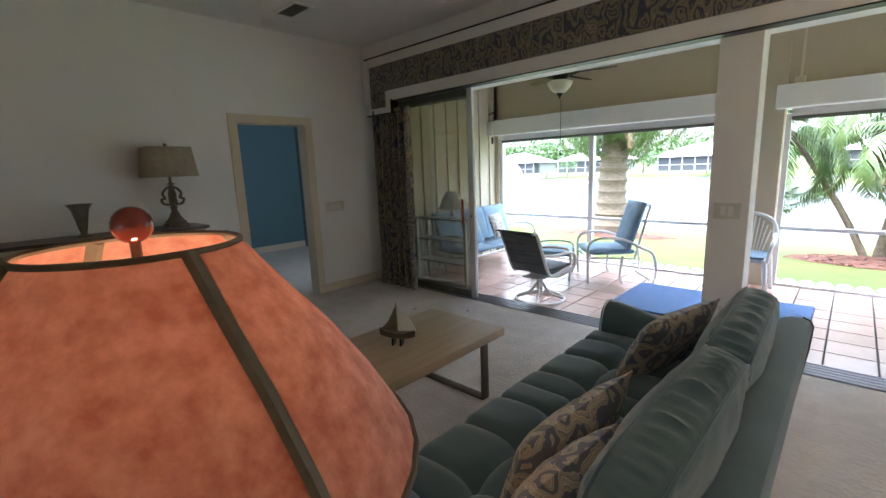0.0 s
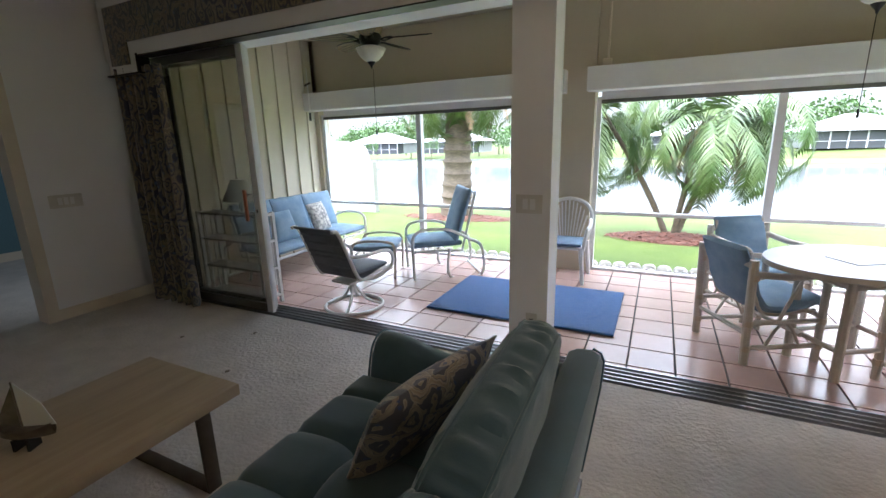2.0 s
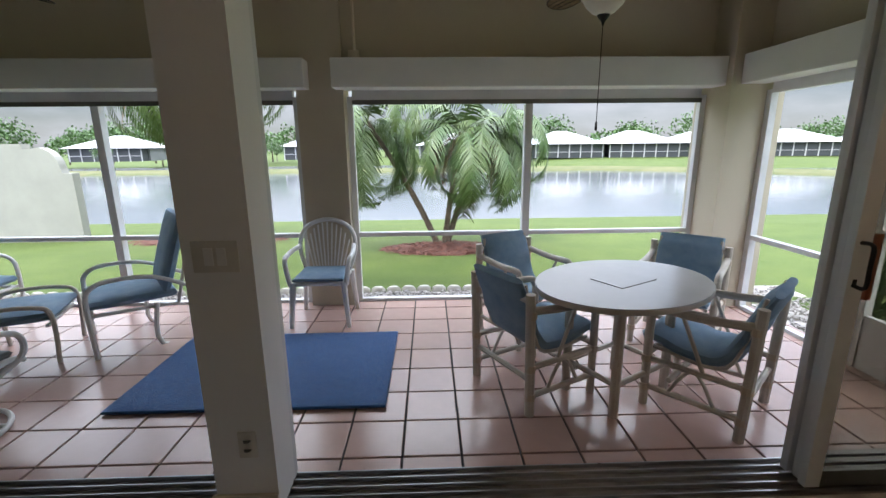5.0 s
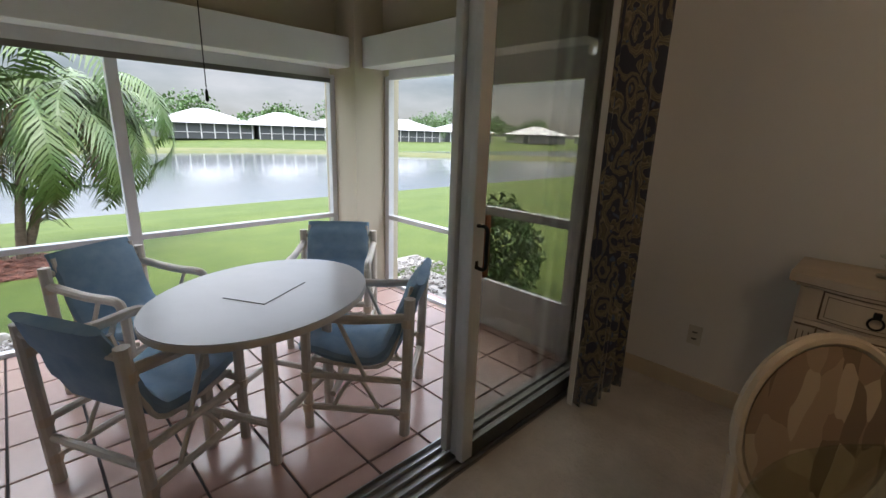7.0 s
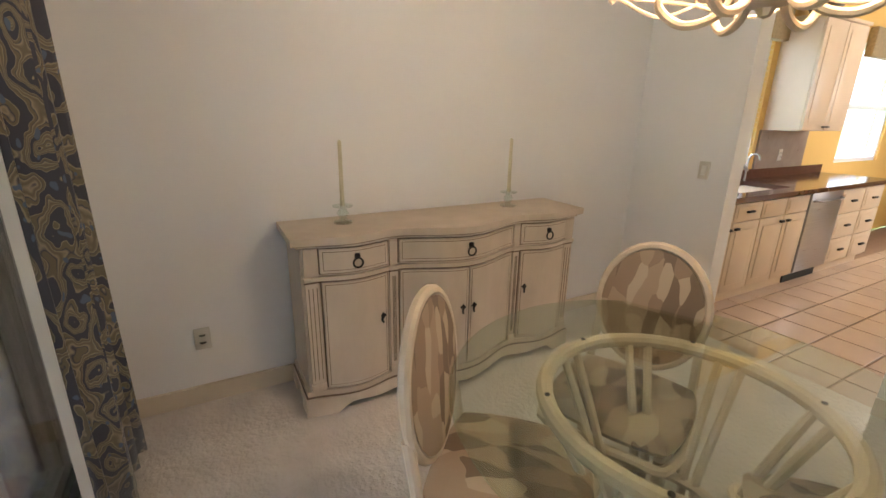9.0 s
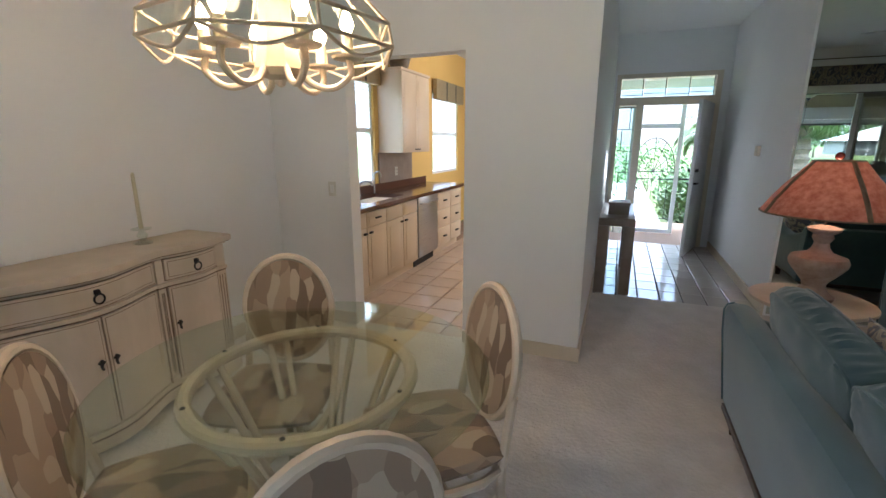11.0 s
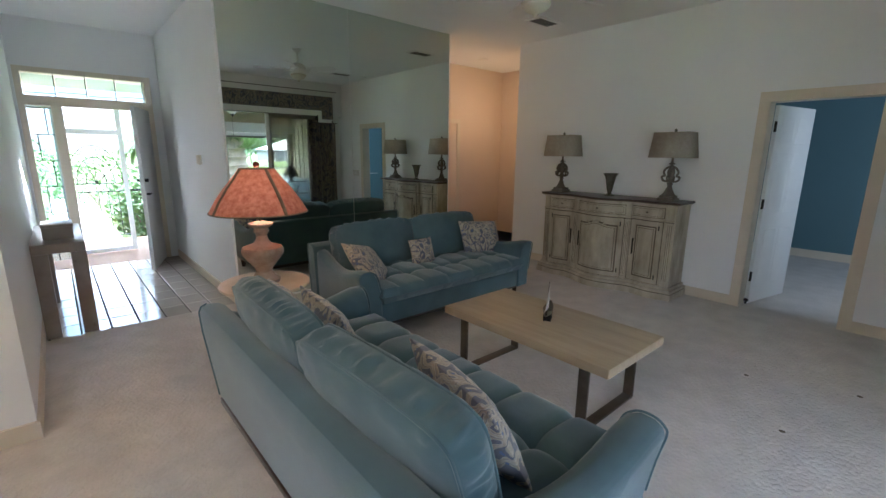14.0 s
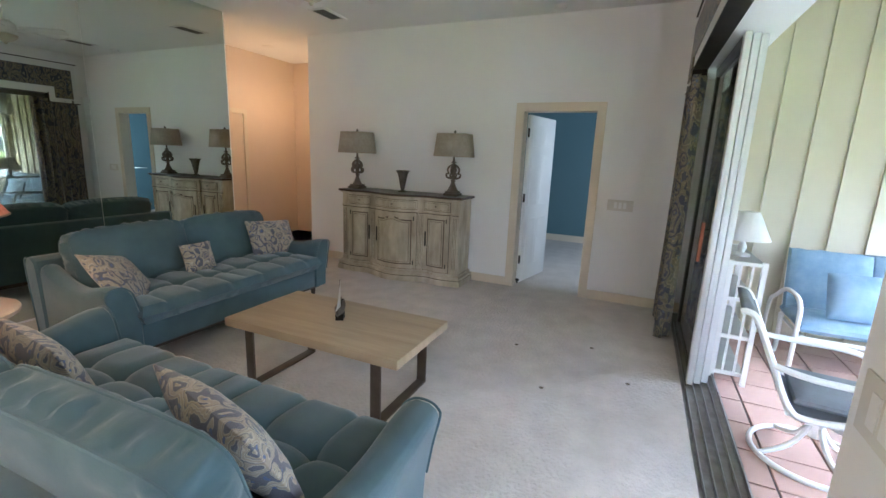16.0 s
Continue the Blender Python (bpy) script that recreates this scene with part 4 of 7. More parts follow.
part("bulb", lathe([(0, 0.52), (0.03, 0.545), (0.03, 0.58), (0.012, 0.62), (0, 0.62)], 14), BULB, rl)
point_lamp("red_lamp_light", (-0.52, 0.18, 1.21), 1.1, WARM, 0.04)


def serpentine(x0, x1, bulges, depth, n=40, back=0.0):
    """Front edge in plan: flat ends with bows. Gives (x, y) outline with the back at y=0."""
    pts = []
    for i in range(n + 1):
        x = x0 + (x1 - x0) * i / n
        y = depth
        for c, w, a in bulges:
            if abs(x - c) < w:
                y += a * (0.5 + 0.5 * math.cos(math.pi * (x - c) / w))
        pts.append((x, y))
    return [(x0, back)] + pts + [(x1, back)]


def grown(outline, g):
    xs = [p[0] for p in outline]
    c = (min(xs) + max(xs)) / 2
    half = (max(xs) - min(xs)) / 2
    return [(c + (x - c) * (half + g) / half, y + (g if y > 0.05 else 0)) for x, y in outline]


def front_y(outline, x):
    pts = outline[1:-1]
    for (xa, ya), (xb, yb) in zip(pts, pts[1:]):
        if x <= xb:
            return ya + (yb - ya) * max(0.0, (x - xa) / (xb - xa))
    return pts[-1][1]


def bowed_panel(outline, x0, x1, z0, z1, out, thick=0.012, frame=0.0, n=20, arch=0.0, low=None):
    """A panel that follows the bowed front."""
    bm = bmesh.new()
    def strip(xa, xb, za, zb, o, m=n):
        cols = []
        for i in range(m + 1):
            x = xa + (xb - xa) * i / m
            y = front_y(outline, x) + o
            up = 0.0
            if arch and zb > (z0 + z1) / 2:
                f = abs(2 * (x - x0) / (x1 - x0) - 1)
                up = arch * (0.5 + 0.5 * math.cos(math.pi * min(f * 1.35, 1)))
            down = low((x - x0) / (x1 - x0)) if low else 0.0
            ua = up if za > (z0 + z1) / 2 else 0.0
            cols.append([bm.verts.new((x, yy, zz)) for yy, zz in ((y, za + ua + down), (y, zb + up), (y - thick, zb + up), (y - thick, za + ua + down))])
        for a, b in zip(cols, cols[1:]):
            for i in range(4):
                bm.faces.new((a[i], a[(i + 1) % 4], b[(i + 1) % 4], b[i]))
        bm.faces.new(cols[0])
        bm.faces.new(cols[-1][::-1])
    if frame:
        strip(x0, x1, z0, z0 + frame, out)
        strip(x0, x1, z1 - frame, z1, out)
        strip(x0, x0 + frame, z0 + frame, z1 - frame, out, 2)
        strip(x1 - frame, x1, z0 + frame, z1 - frame, out, 2)
        strip(x0 + frame, x1 - frame, z0 + frame, z1 - frame, out - 0.006)
    else:
        strip(x0, x1, z0, z1, out)
    return bm


def apron(f):
    """Lower edge of a scalloped base, f running from one end to the other."""
    g = min(f, 1 - f)
    if g < 0.085:
        return 0.0
    if g < 0.14:
        return 0.062 * math.sin((g - 0.085) / 0.055 * math.pi / 2)
    return 0.062 - 0.022 * (0.5 - 0.5 * math.cos(min((g - 0.14) / 0.2, 1) * 2 * math.pi)) - 0.02 * min((g - 0.14) / 0.36, 1)


def cabinet(name, at, turn, label, W, D, H, bulges, splits, wood, edge, topmat, pull, top_t=0.035, feet=False, dh=0.15, gap=0.05):
    c = thing(name, at, label, "sideboard", "", turn)
    o = serpentine(-W / 2, W / 2, bulges, D, n=56)
    if feet:
        g = grown(o, 0.025)
        part("plinth", bowed_panel(g, g[0][0], g[-1][0], 0.0, 0.10, 0.0, 0.03, n=80, low=apron), wood, c)
        part("plinth_groove", prism(grown(o, 0.019), 0.10, 0.108), edge, c)
        part("plinth_moulding", prism(grown(o, 0.014), 0.108, 0.135), wood, c)
        for x in (-1, 1):
            xa, xb = sorted((x * (W / 2 + 0.025), x * (W / 2 - 0.02)))
            part("foot", boxes([(xa, xb, 0.0, 0.09, 0, 0.10), (xa, xb, D - 0.09, D - 0.01, 0, 0.10), (xa, xb, 0.09, D - 0.09, 0.055, 0.10)]), wood, c)
    else:
        part("plinth", prism(grown(o, 0.052), 0.0, 0.065), wood, c)
        part("plinth_groove", prism(grown(o, 0.040), 0.065, 0.075), edge, c)
        part("plinth_moulding", prism(grown(o, 0.045), 0.075, 0.105), wood, c)
        part("plinth_lip", prism(grown(o, 0.022), 0.105, 0.135), wood, c)
    part("carcass", prism(o, 0.108, H - top_t - 0.02), wood, c)
    part("cornice", prism(grown(o, 0.015), H - top_t - 0.02, H - top_t), wood, c)
    part("top", prism(grown(o, 0.04), H - top_t, H), topmat, c)
    part("top_edge", prism(grown(o, 0.03), H - top_t - 0.006, H - top_t + 0.002), edge, c)
    dz = H - top_t - gap
    for number, (x0, x1, doors) in enumerate(splits):
        dr = part("drawer", bowed_panel(o, x0, x1, dz - dh, dz, 0.014, frame=0.016), wood, c)
        part("groove", bowed_panel(o, x0 - 0.007, x1 + 0.007, dz - dh - 0.007, dz + 0.007, 0.003, 0.01), edge, c)
        part("inlay_groove", bowed_panel(o, x0 + 0.012, x1 - 0.012, dz - dh + 0.012, dz - 0.012, 0.0145, 0.01), edge, dr)
        part("field", bowed_panel(o, x0 + 0.015, x1 - 0.015, dz - dh + 0.015, dz - 0.015, 0.0165, 0.01), wood, dr)
        xm = (x0 + x1) / 2
        y = front_y(o, xm) + 0.018
        if pull:
            zc = dz - dh / 2
            part("pull", tube([(xm + 0.023 * math.cos(a), y + 0.012, zc - 0.012 + 0.023 * math.sin(a)) for a in [2 * math.pi * k / 14 for k in range(14)]], 0.0045, 6, True), IRON, dr, "black iron ring pull")
            part("rosette", boxes([(xm - 0.013, xm + 0.013, y - 0.008, y + 0.010, zc + 0.006, zc + 0.032)], 0.005), IRON, dr)
        else:
            part("knob", lathe([(0, 0), (0.01, 0.004), (0.014, 0.014), (0, 0.02)], 10, (xm, y, dz - dh * 0.6)), edge, dr)
        part("ledge", bowed_panel(o, x0 - 0.03, x1 + 0.03, dz - dh - 0.034, dz - dh - 0.015, 0.020, 0.02), wood, c)
        part("ledge_groove", bowed_panel(o, x0 - 0.03, x1 + 0.03, dz - dh - 0.040, dz - dh - 0.034, 0.008, 0.01), edge, c)
        step = (x1 - x0) / doors
        zt = dz - dh - 0.047
        for k in range(doors):
            a, b = x0 + step * k + 0.004, x0 + step * (k + 1) - 0.004
            centre = not pull and number == 1
            d = part("door", bowed_panel(o, a, b, 0.15, zt, 0.014, frame=0.05 if not pull else 0.012), wood, c)
            part("groove", bowed_panel(o, a - 0.007, b + 0.007, 0.143, zt + 0.007, 0.003, 0.01), edge, c)
            if pull:
                part("inlay_groove", bowed_panel(o, a + 0.010, b - 0.010, 0.160, zt - 0.010, 0.0145, 0.01), edge, d)
                part("field", bowed_panel(o, a + 0.013, b - 0.013, 0.163, zt - 0.013, 0.0165, 0.01), wood, d)
            else:
                rise = 0.035 if centre else 0.0
                part("inlay_groove", bowed_panel(o, a + 0.047, b - 0.047, 0.197, zt - 0.047 - rise, 0.0105, 0.01, arch=rise), edge, d)
                part("inlay", bowed_panel(o, a + 0.064, b - 0.064, 0.214, zt - 0.064 - rise, 0.0135, 0.01, arch=rise), wood, d)
                part("inlay_line", bowed_panel(o, a + 0.078, b - 0.078, 0.228, zt - 0.078 - rise, 0.0145, 0.01, arch=rise), edge, d)
                part("inlay_field", bowed_panel(o, a + 0.083, b - 0.083, 0.233, zt - 0.083 - rise, 0.0165, 0.01, arch=rise), wood, d)
                if centre:
                    xc, yc = (a + b) / 2, front_y(o, (a + b) / 2) + 0.012
                    fan = bmesh.new()
                    for q in range(7):
                        t = math.pi * (0.12 + 0.76 * q / 6)
                        tube([(xc, yc, zt - 0.075), (xc + 0.045 * math.cos(t), yc + 0.006, zt - 0.075 + 0.034 * math.sin(t))], [0.003, 0.008], 6, bm=fan)
                    for q in (-1, 1):
                        tube(curve([(xc + q * 0.03, yc, zt - 0.07), (xc + q * 0.07, yc + 0.002, zt - 0.082), (xc + q * 0.11, yc, zt - 0.066), (xc + q * 0.13, yc - 0.002, zt - 0.078)], 4), 0.006, 6, bm=fan)
                    part("shell_carving", fan, wood, d, "carved shell and scrolls")
            hx = b - 0.03 if (k == 0 and x1 < W / 2 - 0.4 or (doors == 2 and k == 0)) else a + 0.03
            yy = front_y(o, hx) + 0.02
            if pull:
                part("pull", tube([(hx, yy, 0.50), (hx + 0.012, yy + 0.014, 0.47), (hx, yy, 0.45)], 0.006, 6), IRON, d, "black iron drop pull")
                part("rosette", lathe([(0, 0), (0.019, 0), (0.017, 0.008), (0, 0.012)], 4), IRON, d)
                d.children[-1].matrix_local = pose(hx, yy - 0.008, 0.485, -90, 0, 0)
            else:
                part("escutcheon", boxes([(hx - 0.009, hx + 0.009, yy - 0.008, yy + 0.001, 0.44, 0.62)], 0.003), IRON, d)
                q = a + b - hx
                for z in (0.2, zt - 0.09):
                    part("hinge", boxes([(q - 0.005, q + 0.005, front_y(o, q) + 0.012, front_y(o, q) + 0.02, z, z + 0.05)]), IRON, d)
    # pilasters at the ends and between
    px = [-W / 2 + 0.045, W / 2 - 0.045] + [(splits[i][1] + splits[i + 1][0]) / 2 for i in range(len(splits) - 1)]
    for n_p, x in enumerate(px):
        y = front_y(o, x)
        hw = 0.032 if (n_p < 2 or not pull) else 0.02
        rows = [(x - hw, x + hw, y - 0.004, y + 0.016, 0.136, H - top_t - 0.022)]
        flutes = [(x - hw + 0.010 + (2 * hw - 0.026) / 2 * k, x - hw + 0.0135 + (2 * hw - 0.026) / 2 * k, y + 0.016, y + 0.018, 0.2, dz - dh - 0.07) for k in range(3)]
        pil = part("pilaster", boxes(rows), wood, c)
        part("flute", boxes(flutes), edge, pil)
        part("capital", boxes([(x - hw - 0.007, x + hw + 0.007, y, y + 0.026, dz - dh - 0.036, dz - dh - 0.014)], 0.004), wood, c)
        part("capital_groove", boxes([(x - hw - 0.003, x + hw + 0.003, y, y + 0.0185, dz - dh - 0.046, dz - dh - 0.038)]), edge, c)
        part("pilaster_base", boxes([(x - hw - 0.005, x + hw + 0.005, y, y + 0.024, 0.137, 0.175)], 0.004), wood, c)
    return c


cabinet("console_cabinet", (WX + 0.02, 0.66, 0), -90, "distressed cream bow-front cabinet with dark top against the wall", 1.62, 0.36, 1.045,
        [(0, 0.46, 0.13), (-0.58, 0.22, 0.035), (0.58, 0.22, 0.035)], [(-0.70, -0.36, 1), (-0.29, 0.29, 1), (0.36, 0.70, 1)], PALE, WORN, DTOP, False, top_t=0.022, dh=0.10)
cabinet("sideboard", (EX - 0.02, 2.03, 0), 90, "antique cream serpentine sideboard with black ring pulls", 1.66, 0.34, 0.93,
        [(-0.585, 0.26, 0.05), (0, 0.42, 0.12), (0.585, 0.26, 0.05)], [(-0.745, -0.415, 1), (-0.35, 0.35, 2), (0.415, 0.745, 1)], CREAMF, CREAME, CREAMF, True, feet=True, dh=0.115, gap=0.028)


def carved_lamp(at):
    l = thing("table_lamp", at, "unlit lamp with linen box shade and dark carved base", "table lamp", "pair of carved lamps")
    part("foot", boxes([(-0.085, 0.085, -0.085, 0.085, 0, 0.03), (-0.07, 0.07, -0.07, 0.07, 0.03, 0.055)], 0.006), DWOOD, l)
    part("plinth", lathe([(0.075, 0.055), (0.05, 0.09), (0.028, 0.14), (0.022, 0.16), (0.035, 0.175), (0.02, 0.19)], 4), DWOOD, l)
    for k in range(4):
        a = math.pi / 2 * k
        ca, sa = math.cos(a), math.sin(a)
        pts = curve([(0.02, 0.20), (0.075, 0.21), (0.09, 0.25), (0.06, 0.26), (0.075, 0.30), (0.05, 0.34), (0.015, 0.36)], 4)
        part("scroll", tube([(p[0] * ca, p[0] * sa, p[1]) for p in pts], 0.011, 6), DWOOD, l, "carved scroll")
    part("spindle", lathe([(0.02, 0.19), (0.03, 0.21), (0.02, 0.235), (0.034, 0.27), (0.034, 0.30), (0.015, 0.34), (0.025, 0.36), (0.012, 0.375), (0.04, 0.385), (0.012, 0.40), (0.01, 0.45)], 14), DWOOD, l)
    bm = bmesh.new()
    lo = [bm.verts.new(v) for v in ((-0.13, -0.205, 0.45), (0.13, -0.205, 0.45), (0.13, 0.205, 0.45), (-0.13, 0.205, 0.45))]
    hi = [bm.verts.new(v) for v in ((-0.115, -0.175, 0.71), (0.115, -0.175, 0.71), (0.115, 0.175, 0.71), (-0.115, 0.175, 0.71))]
    for i in range(4):
        j = (i + 1) % 4
        bm.faces.new((lo[i], lo[j], hi[j], hi[i]))
    sh = part("shade", bm, LINEN, l, "mottled taupe linen box shade")
    m = sh.modifiers.new("thick", "SOLIDIFY")
    m.thickness = 0.004
    part("finial", lathe([(0.004, 0.70), (0.012, 0.72), (0.016, 0.735), (0.0, 0.75)], 10), SILVER, l)
    part("spider", tube([(-0.115, 0, 0.70), (0.115, 0, 0.70)], 0.003, 6), BRONZE, l)
    return l


first = carved_lamp((-4.43, -0.05, 1.045))
copy_thing(first, pose(-4.43, 1.30, 1.045))
vs = thing("vase", (-4.42, 0.63, 1.045), "flared mottled silver vase on the cabinet", "vase")
part("body", lathe([(0, 0), (0.05, 0), (0.052, 0.012), (0.02, 0.03), (0.03, 0.06), (0.045, 0.14), (0.062, 0.22), (0.085, 0.255), (0.09, 0.262), (0.082, 0.26), (0.055, 0.21), (0.03, 0.08), (0, 0.06)], 24), SILVER, vs)

# ceiling: white fan, vents, smoke alarm
def ceiling_fan(name, at, label, body_mat, blade_mat, drop, radius, turn):
    f = thing(name, at, label, "ceiling fan", "", turn)
    part("rod", tube([(0, 0, 0.12), (0, 0, 0.12 + drop)], 0.012, 8), body_mat, f)
    part("canopy", lathe([(0, 0.12 + drop - 0.05), (0.03, 0.12 + drop - 0.05), (0.07, 0.12 + drop - 0.005), (0.07, 0.12 + drop), (0, 0.12 + drop)], 20), body_mat, f)
    part("motor", lathe([(0, 0.13), (0.06, 0.12), (0.11, 0.08), (0.115, 0.03), (0.09, 0.0), (0.05, -0.02), (0, -0.02)], 24), body_mat, f)
    part("light_bowl", lathe([(0.055, -0.02), (0.115, -0.035), (0.11, -0.06), (0.07, -0.095), (0.02, -0.115), (0.012, -0.135), (0, -0.14)], 24), MATS["frosted bowl"], f, "frosted glass light bowl")
    for k in range(5):
        a = 2 * math.pi * k / 5
        m = pose(0, 0, 0, 0, 0, math.degrees(a))
        part("bracket", moved(tube([(0.08, 0, 0.04), (0.15, 0, 0.02), (0.22, 0, 0.03)], 0.009, 6), m), body_mat, f)
        out = []
        for i in range(14):
            u = i / 13
            w = 0.062 * (1 if 0 < i < 13 else 0.8)
            out.append((0.17 + (radius - 0.17) * u, w))
        ol = [(x, y) for x, y in out] + [(x, -y) for x, y in out[::-1]]
        bm = prism(ol, 0.030, 0.038)
        bm = moved(bm, m @ pose(0, 0, 0, 13, 0, 0))
        part("blade", bm, blade_mat, f)
    return f


material("frosted bowl", (0.66, 0.62, 0.52), 0.4, scale=8.0)
FBLADE = material("woven fan blade", (0.24, 0.18, 0.09), 0.7, second=(0.12, 0.085, 0.04), scale=30.0, bump=0.3, bump_scale=120)
ceiling_fan("ceiling_fan", (-2.44, 0.95, 2.68), "white ceiling fan hanging in the living room", WHITE, WHITE, 0.20, 0.62, 20)
for x, y in ((-3.94, -0.10), (-3.94, 2.40)):
    v = thing("ceiling_vent", (x, y, CEILZ), "white metal ceiling vent with dark slots", "air vent", "ceiling vents")
    part("frame", boxes([(-0.20, 0.20, -0.11, -0.08, -0.012, 0), (-0.20, 0.20, 0.08, 0.11, -0.012, 0), (-0.20, -0.17, -0.08, 0.08, -0.012, 0), (0.17, 0.20, -0.08, 0.08, -0.012, 0)]), WHITE, v)
    part("backing", boxes([(-0.17, 0.17, -0.08, 0.08, -0.003, -0.001)]), BLACK, v)
    for k in range(6):
        part("slat", boxes([(-0.17, 0.17, -0.075 + 0.028 * k, -0.065 + 0.028 * k, -0.010, -0.004)]), GREY, v)
sm = thing("smoke_alarm", (-4.42, 2.38, CEILZ), "round white smoke alarm on the ceiling", "smoke alarm")
part("body", lathe([(0, -0.035), (0.05, -0.033), (0.062, -0.02), (0.065, 0.0)], 20), WHITE, sm)
hl = thing("downlight", (-4.95, -2.02, CEILZ), "recessed hallway ceiling light, switched on", "ceiling light")
part("ring", lathe([(0.055, -0.006), (0.085, -0.006), (0.085, 0), (0.055, 0)], 20), WHITE, hl)
part("lens", lathe([(0, -0.003), (0.054, -0.003), (0.054, 0)], 20), glow("hall light lens", (1.0, 0.75, 0.45), 3.0), hl)
point_lamp("hall_light", (-4.95, -2.02, 2.25), 0.5, WARM, 0.06)
point_lamp("hall_light_far", (-5.6, -1.9, 2.2), 0.5, WARM, 0.06)
point_lamp("hall_light_near", (-3.95, -1.9, 2.2), 0.35, WARM, 0.06)


material("ivory plastic", (0.70, 0.68, 0.63), 0.4, scale=4.0)


def wall_plate(at, axis, label, kind="switch", n=1):
    p = thing(kind, at, label, "light switch" if kind == "light_switch" else "wall socket", "", {"x+": -90, "x-": 90, "y+": 0, "y-": 180}[axis])
    w = 0.036 + 0.023 * (n - 1) * 2
    part("plate", boxes([(-w, w, 0, 0.006, -0.058, 0.058)], 0.002), MATS["ivory plastic"], p)
    for k in range(n):
        x = (k - (n - 1) / 2) * 0.046
        if kind == "light_switch":
            part("rocker", boxes([(x - 0.016, x + 0.016, 0.006, 0.009, -0.032, 0.032)]), WHITE, p)
        else:
            for dz in (-0.02, 0.02):
                part("socket", lathe([(0.015, -0.002), (0.015, 0.002)], 12, (x, 0.007, dz)), GREY, p)
    return p


wall_plate((WX, 3.14, 1.06), "x+", "cream three-gang light switch on the wall", "light_switch", 3)
wall_plate((2.72, 0.26, 1.14), "y+", "cream light switch beside the kitchen opening", "light_switch", 1)
wall_plate((-0.56, 3.74, 1.10), "y-", "cream two-gang light switch on the pillar", "light_switch", 2)
wall_plate((-0.53, 3.74, 0.33), "y-", "cream wall socket on the pillar", "wall_socket", 1)
wall_plate((EX, 3.30, 0.36), "x-", "cream wall socket on the dining wall", "wall_socket", 1)


# ---- curtains and cornice ----
def curtain(name, x0, x1, y, z0, z1, folds, label):
    bm = bmesh.new()
    n = folds * 8
    g = []
    for i in range(n + 1):
        f = i / n
        col = []
        for k in range(9):
            zf = k / 8
            amp = 0.042 + 0.012 * (1 - zf)
            x = x0 + (x1 - x0) * f + 0.012 * math.sin(5 * zf + f * 9) * (1 - zf)
            yy = y + amp * math.sin(f * folds * 2 * math.pi + 0.5 * math.sin(zf * 3)) + 0.012 * math.sin(f * 31)
            col.append(bm.verts.new((x, yy, z0 + (z1 - z0) * zf)))
        g.append(col)
    for a, b in zip(g, g[1:]):
        for k in range(8):
            bm.faces.new((a[k], a[k + 1], b[k + 1], b[k]))
    c = link_mesh(name, bm, PATTERN)
    m = c.modifiers.new("thick", "SOLIDIFY")
    m.thickness = 0.004
    return tagged(c, label, "curtain", "paisley curtains")


curtain("curtain", -4.43, -3.74, 3.64, 0.015, 2.20, 6, "dark paisley curtain drawn aside at the sliding doors")
curtain("curtain", 2.61, 3.00, 3.625, 0.015, 2.80, 4, "dark paisley curtain hanging beside the stacked doors")
lining = link_mesh("curtain_lining", moved(boxes([(2.60, 2.606, 3.668, 3.70, 0.01, 2.80)]), Matrix()), WHITE)
tagged(lining, "white curtain lining edge behind the paisley curtain", "curtain")

co = thing("cornice", (0, 0, 0), "white boxed cornice with a paisley fabric band above the sliding doors", "cornice")
part("board", boxes([(-4.42, 2.55, 3.60, 3.70, 2.285, 2.80)], 0.0), WHITE, co)
part("board_drop", boxes([(-4.42, -4.0, 3.60, 3.70, 2.15, 2.285)], 0.0), WHITE, co)
part("fabric_band", boxes([(-4.36, 2.5, 3.585, 3.60, 2.40, 2.70)], 0.005), PATTERN, co)
part("fabric_drop", boxes([(-4.36, -4.09, 3.585, 3.60, 2.22, 2.40)], 0.005), PATTERN, co)
part("edge_strip", boxes([(-4.45, 2.56, 3.585, 3.70, 2.80, 2.812), (-3.97, 2.56, 3.59, 3.70, 2.275, 2.285), (-4.45, -3.97, 3.585, 3.70, 2.138, 2.15), (-4.0, -3.985, 3.59, 3.70, 2.15, 2.30)]), IRON, co, "thin black edge strip")

# ---- bedroom door leaf ----
d1 = tagged(thing("door_1", (WX - 0.16, 2.06, 0), "white six-panel door standing open into the bedroom", "door", "", 168), kind="structure")
bm = boxes([(0.0, 0.74, -0.018, 0.018, 0.01, 2.0)], 0.003)
part("leaf", bm, WHITE, d1)
for (a, b) in ((0.1, 0.33), (0.41, 0.64)):
    for z0, z1 in ((0.2, 0.78), (0.95, 1.55), (1.65, 1.9)):
        for s in (-1, 1):
            part("panel", boxes([(a, b, s * 0.018 - 0.004, s * 0.018 + 0.004, z0, z1)], 0.004), WHITE, d1)
part("door_handle", lathe([(0, -0.06), (0.02, -0.055), (0.025, -0.035), (0.01, -0.02), (0.01, 0.02), (0.025, 0.035), (0.02, 0.055), (0, 0.06)], 14, (0, 0, 0)), IRON, d1)
bpy.context.view_layer.update()
d1.children[-1].matrix_local = pose(0.68, 0, 0.98, 90, 0, 0)
for z in (0.3, 1.05, 1.8):
    part("hinge", boxes([(-0.012, 0.0, -0.02, 0.0, z - 0.05, z + 0.05)]), IRON, d1, "dark metal hinge")
# added fill lamp, unseen, on the bedroom's windowless east wall
bl = bpy.data.lights.new("bedroom_window_light", "AREA")
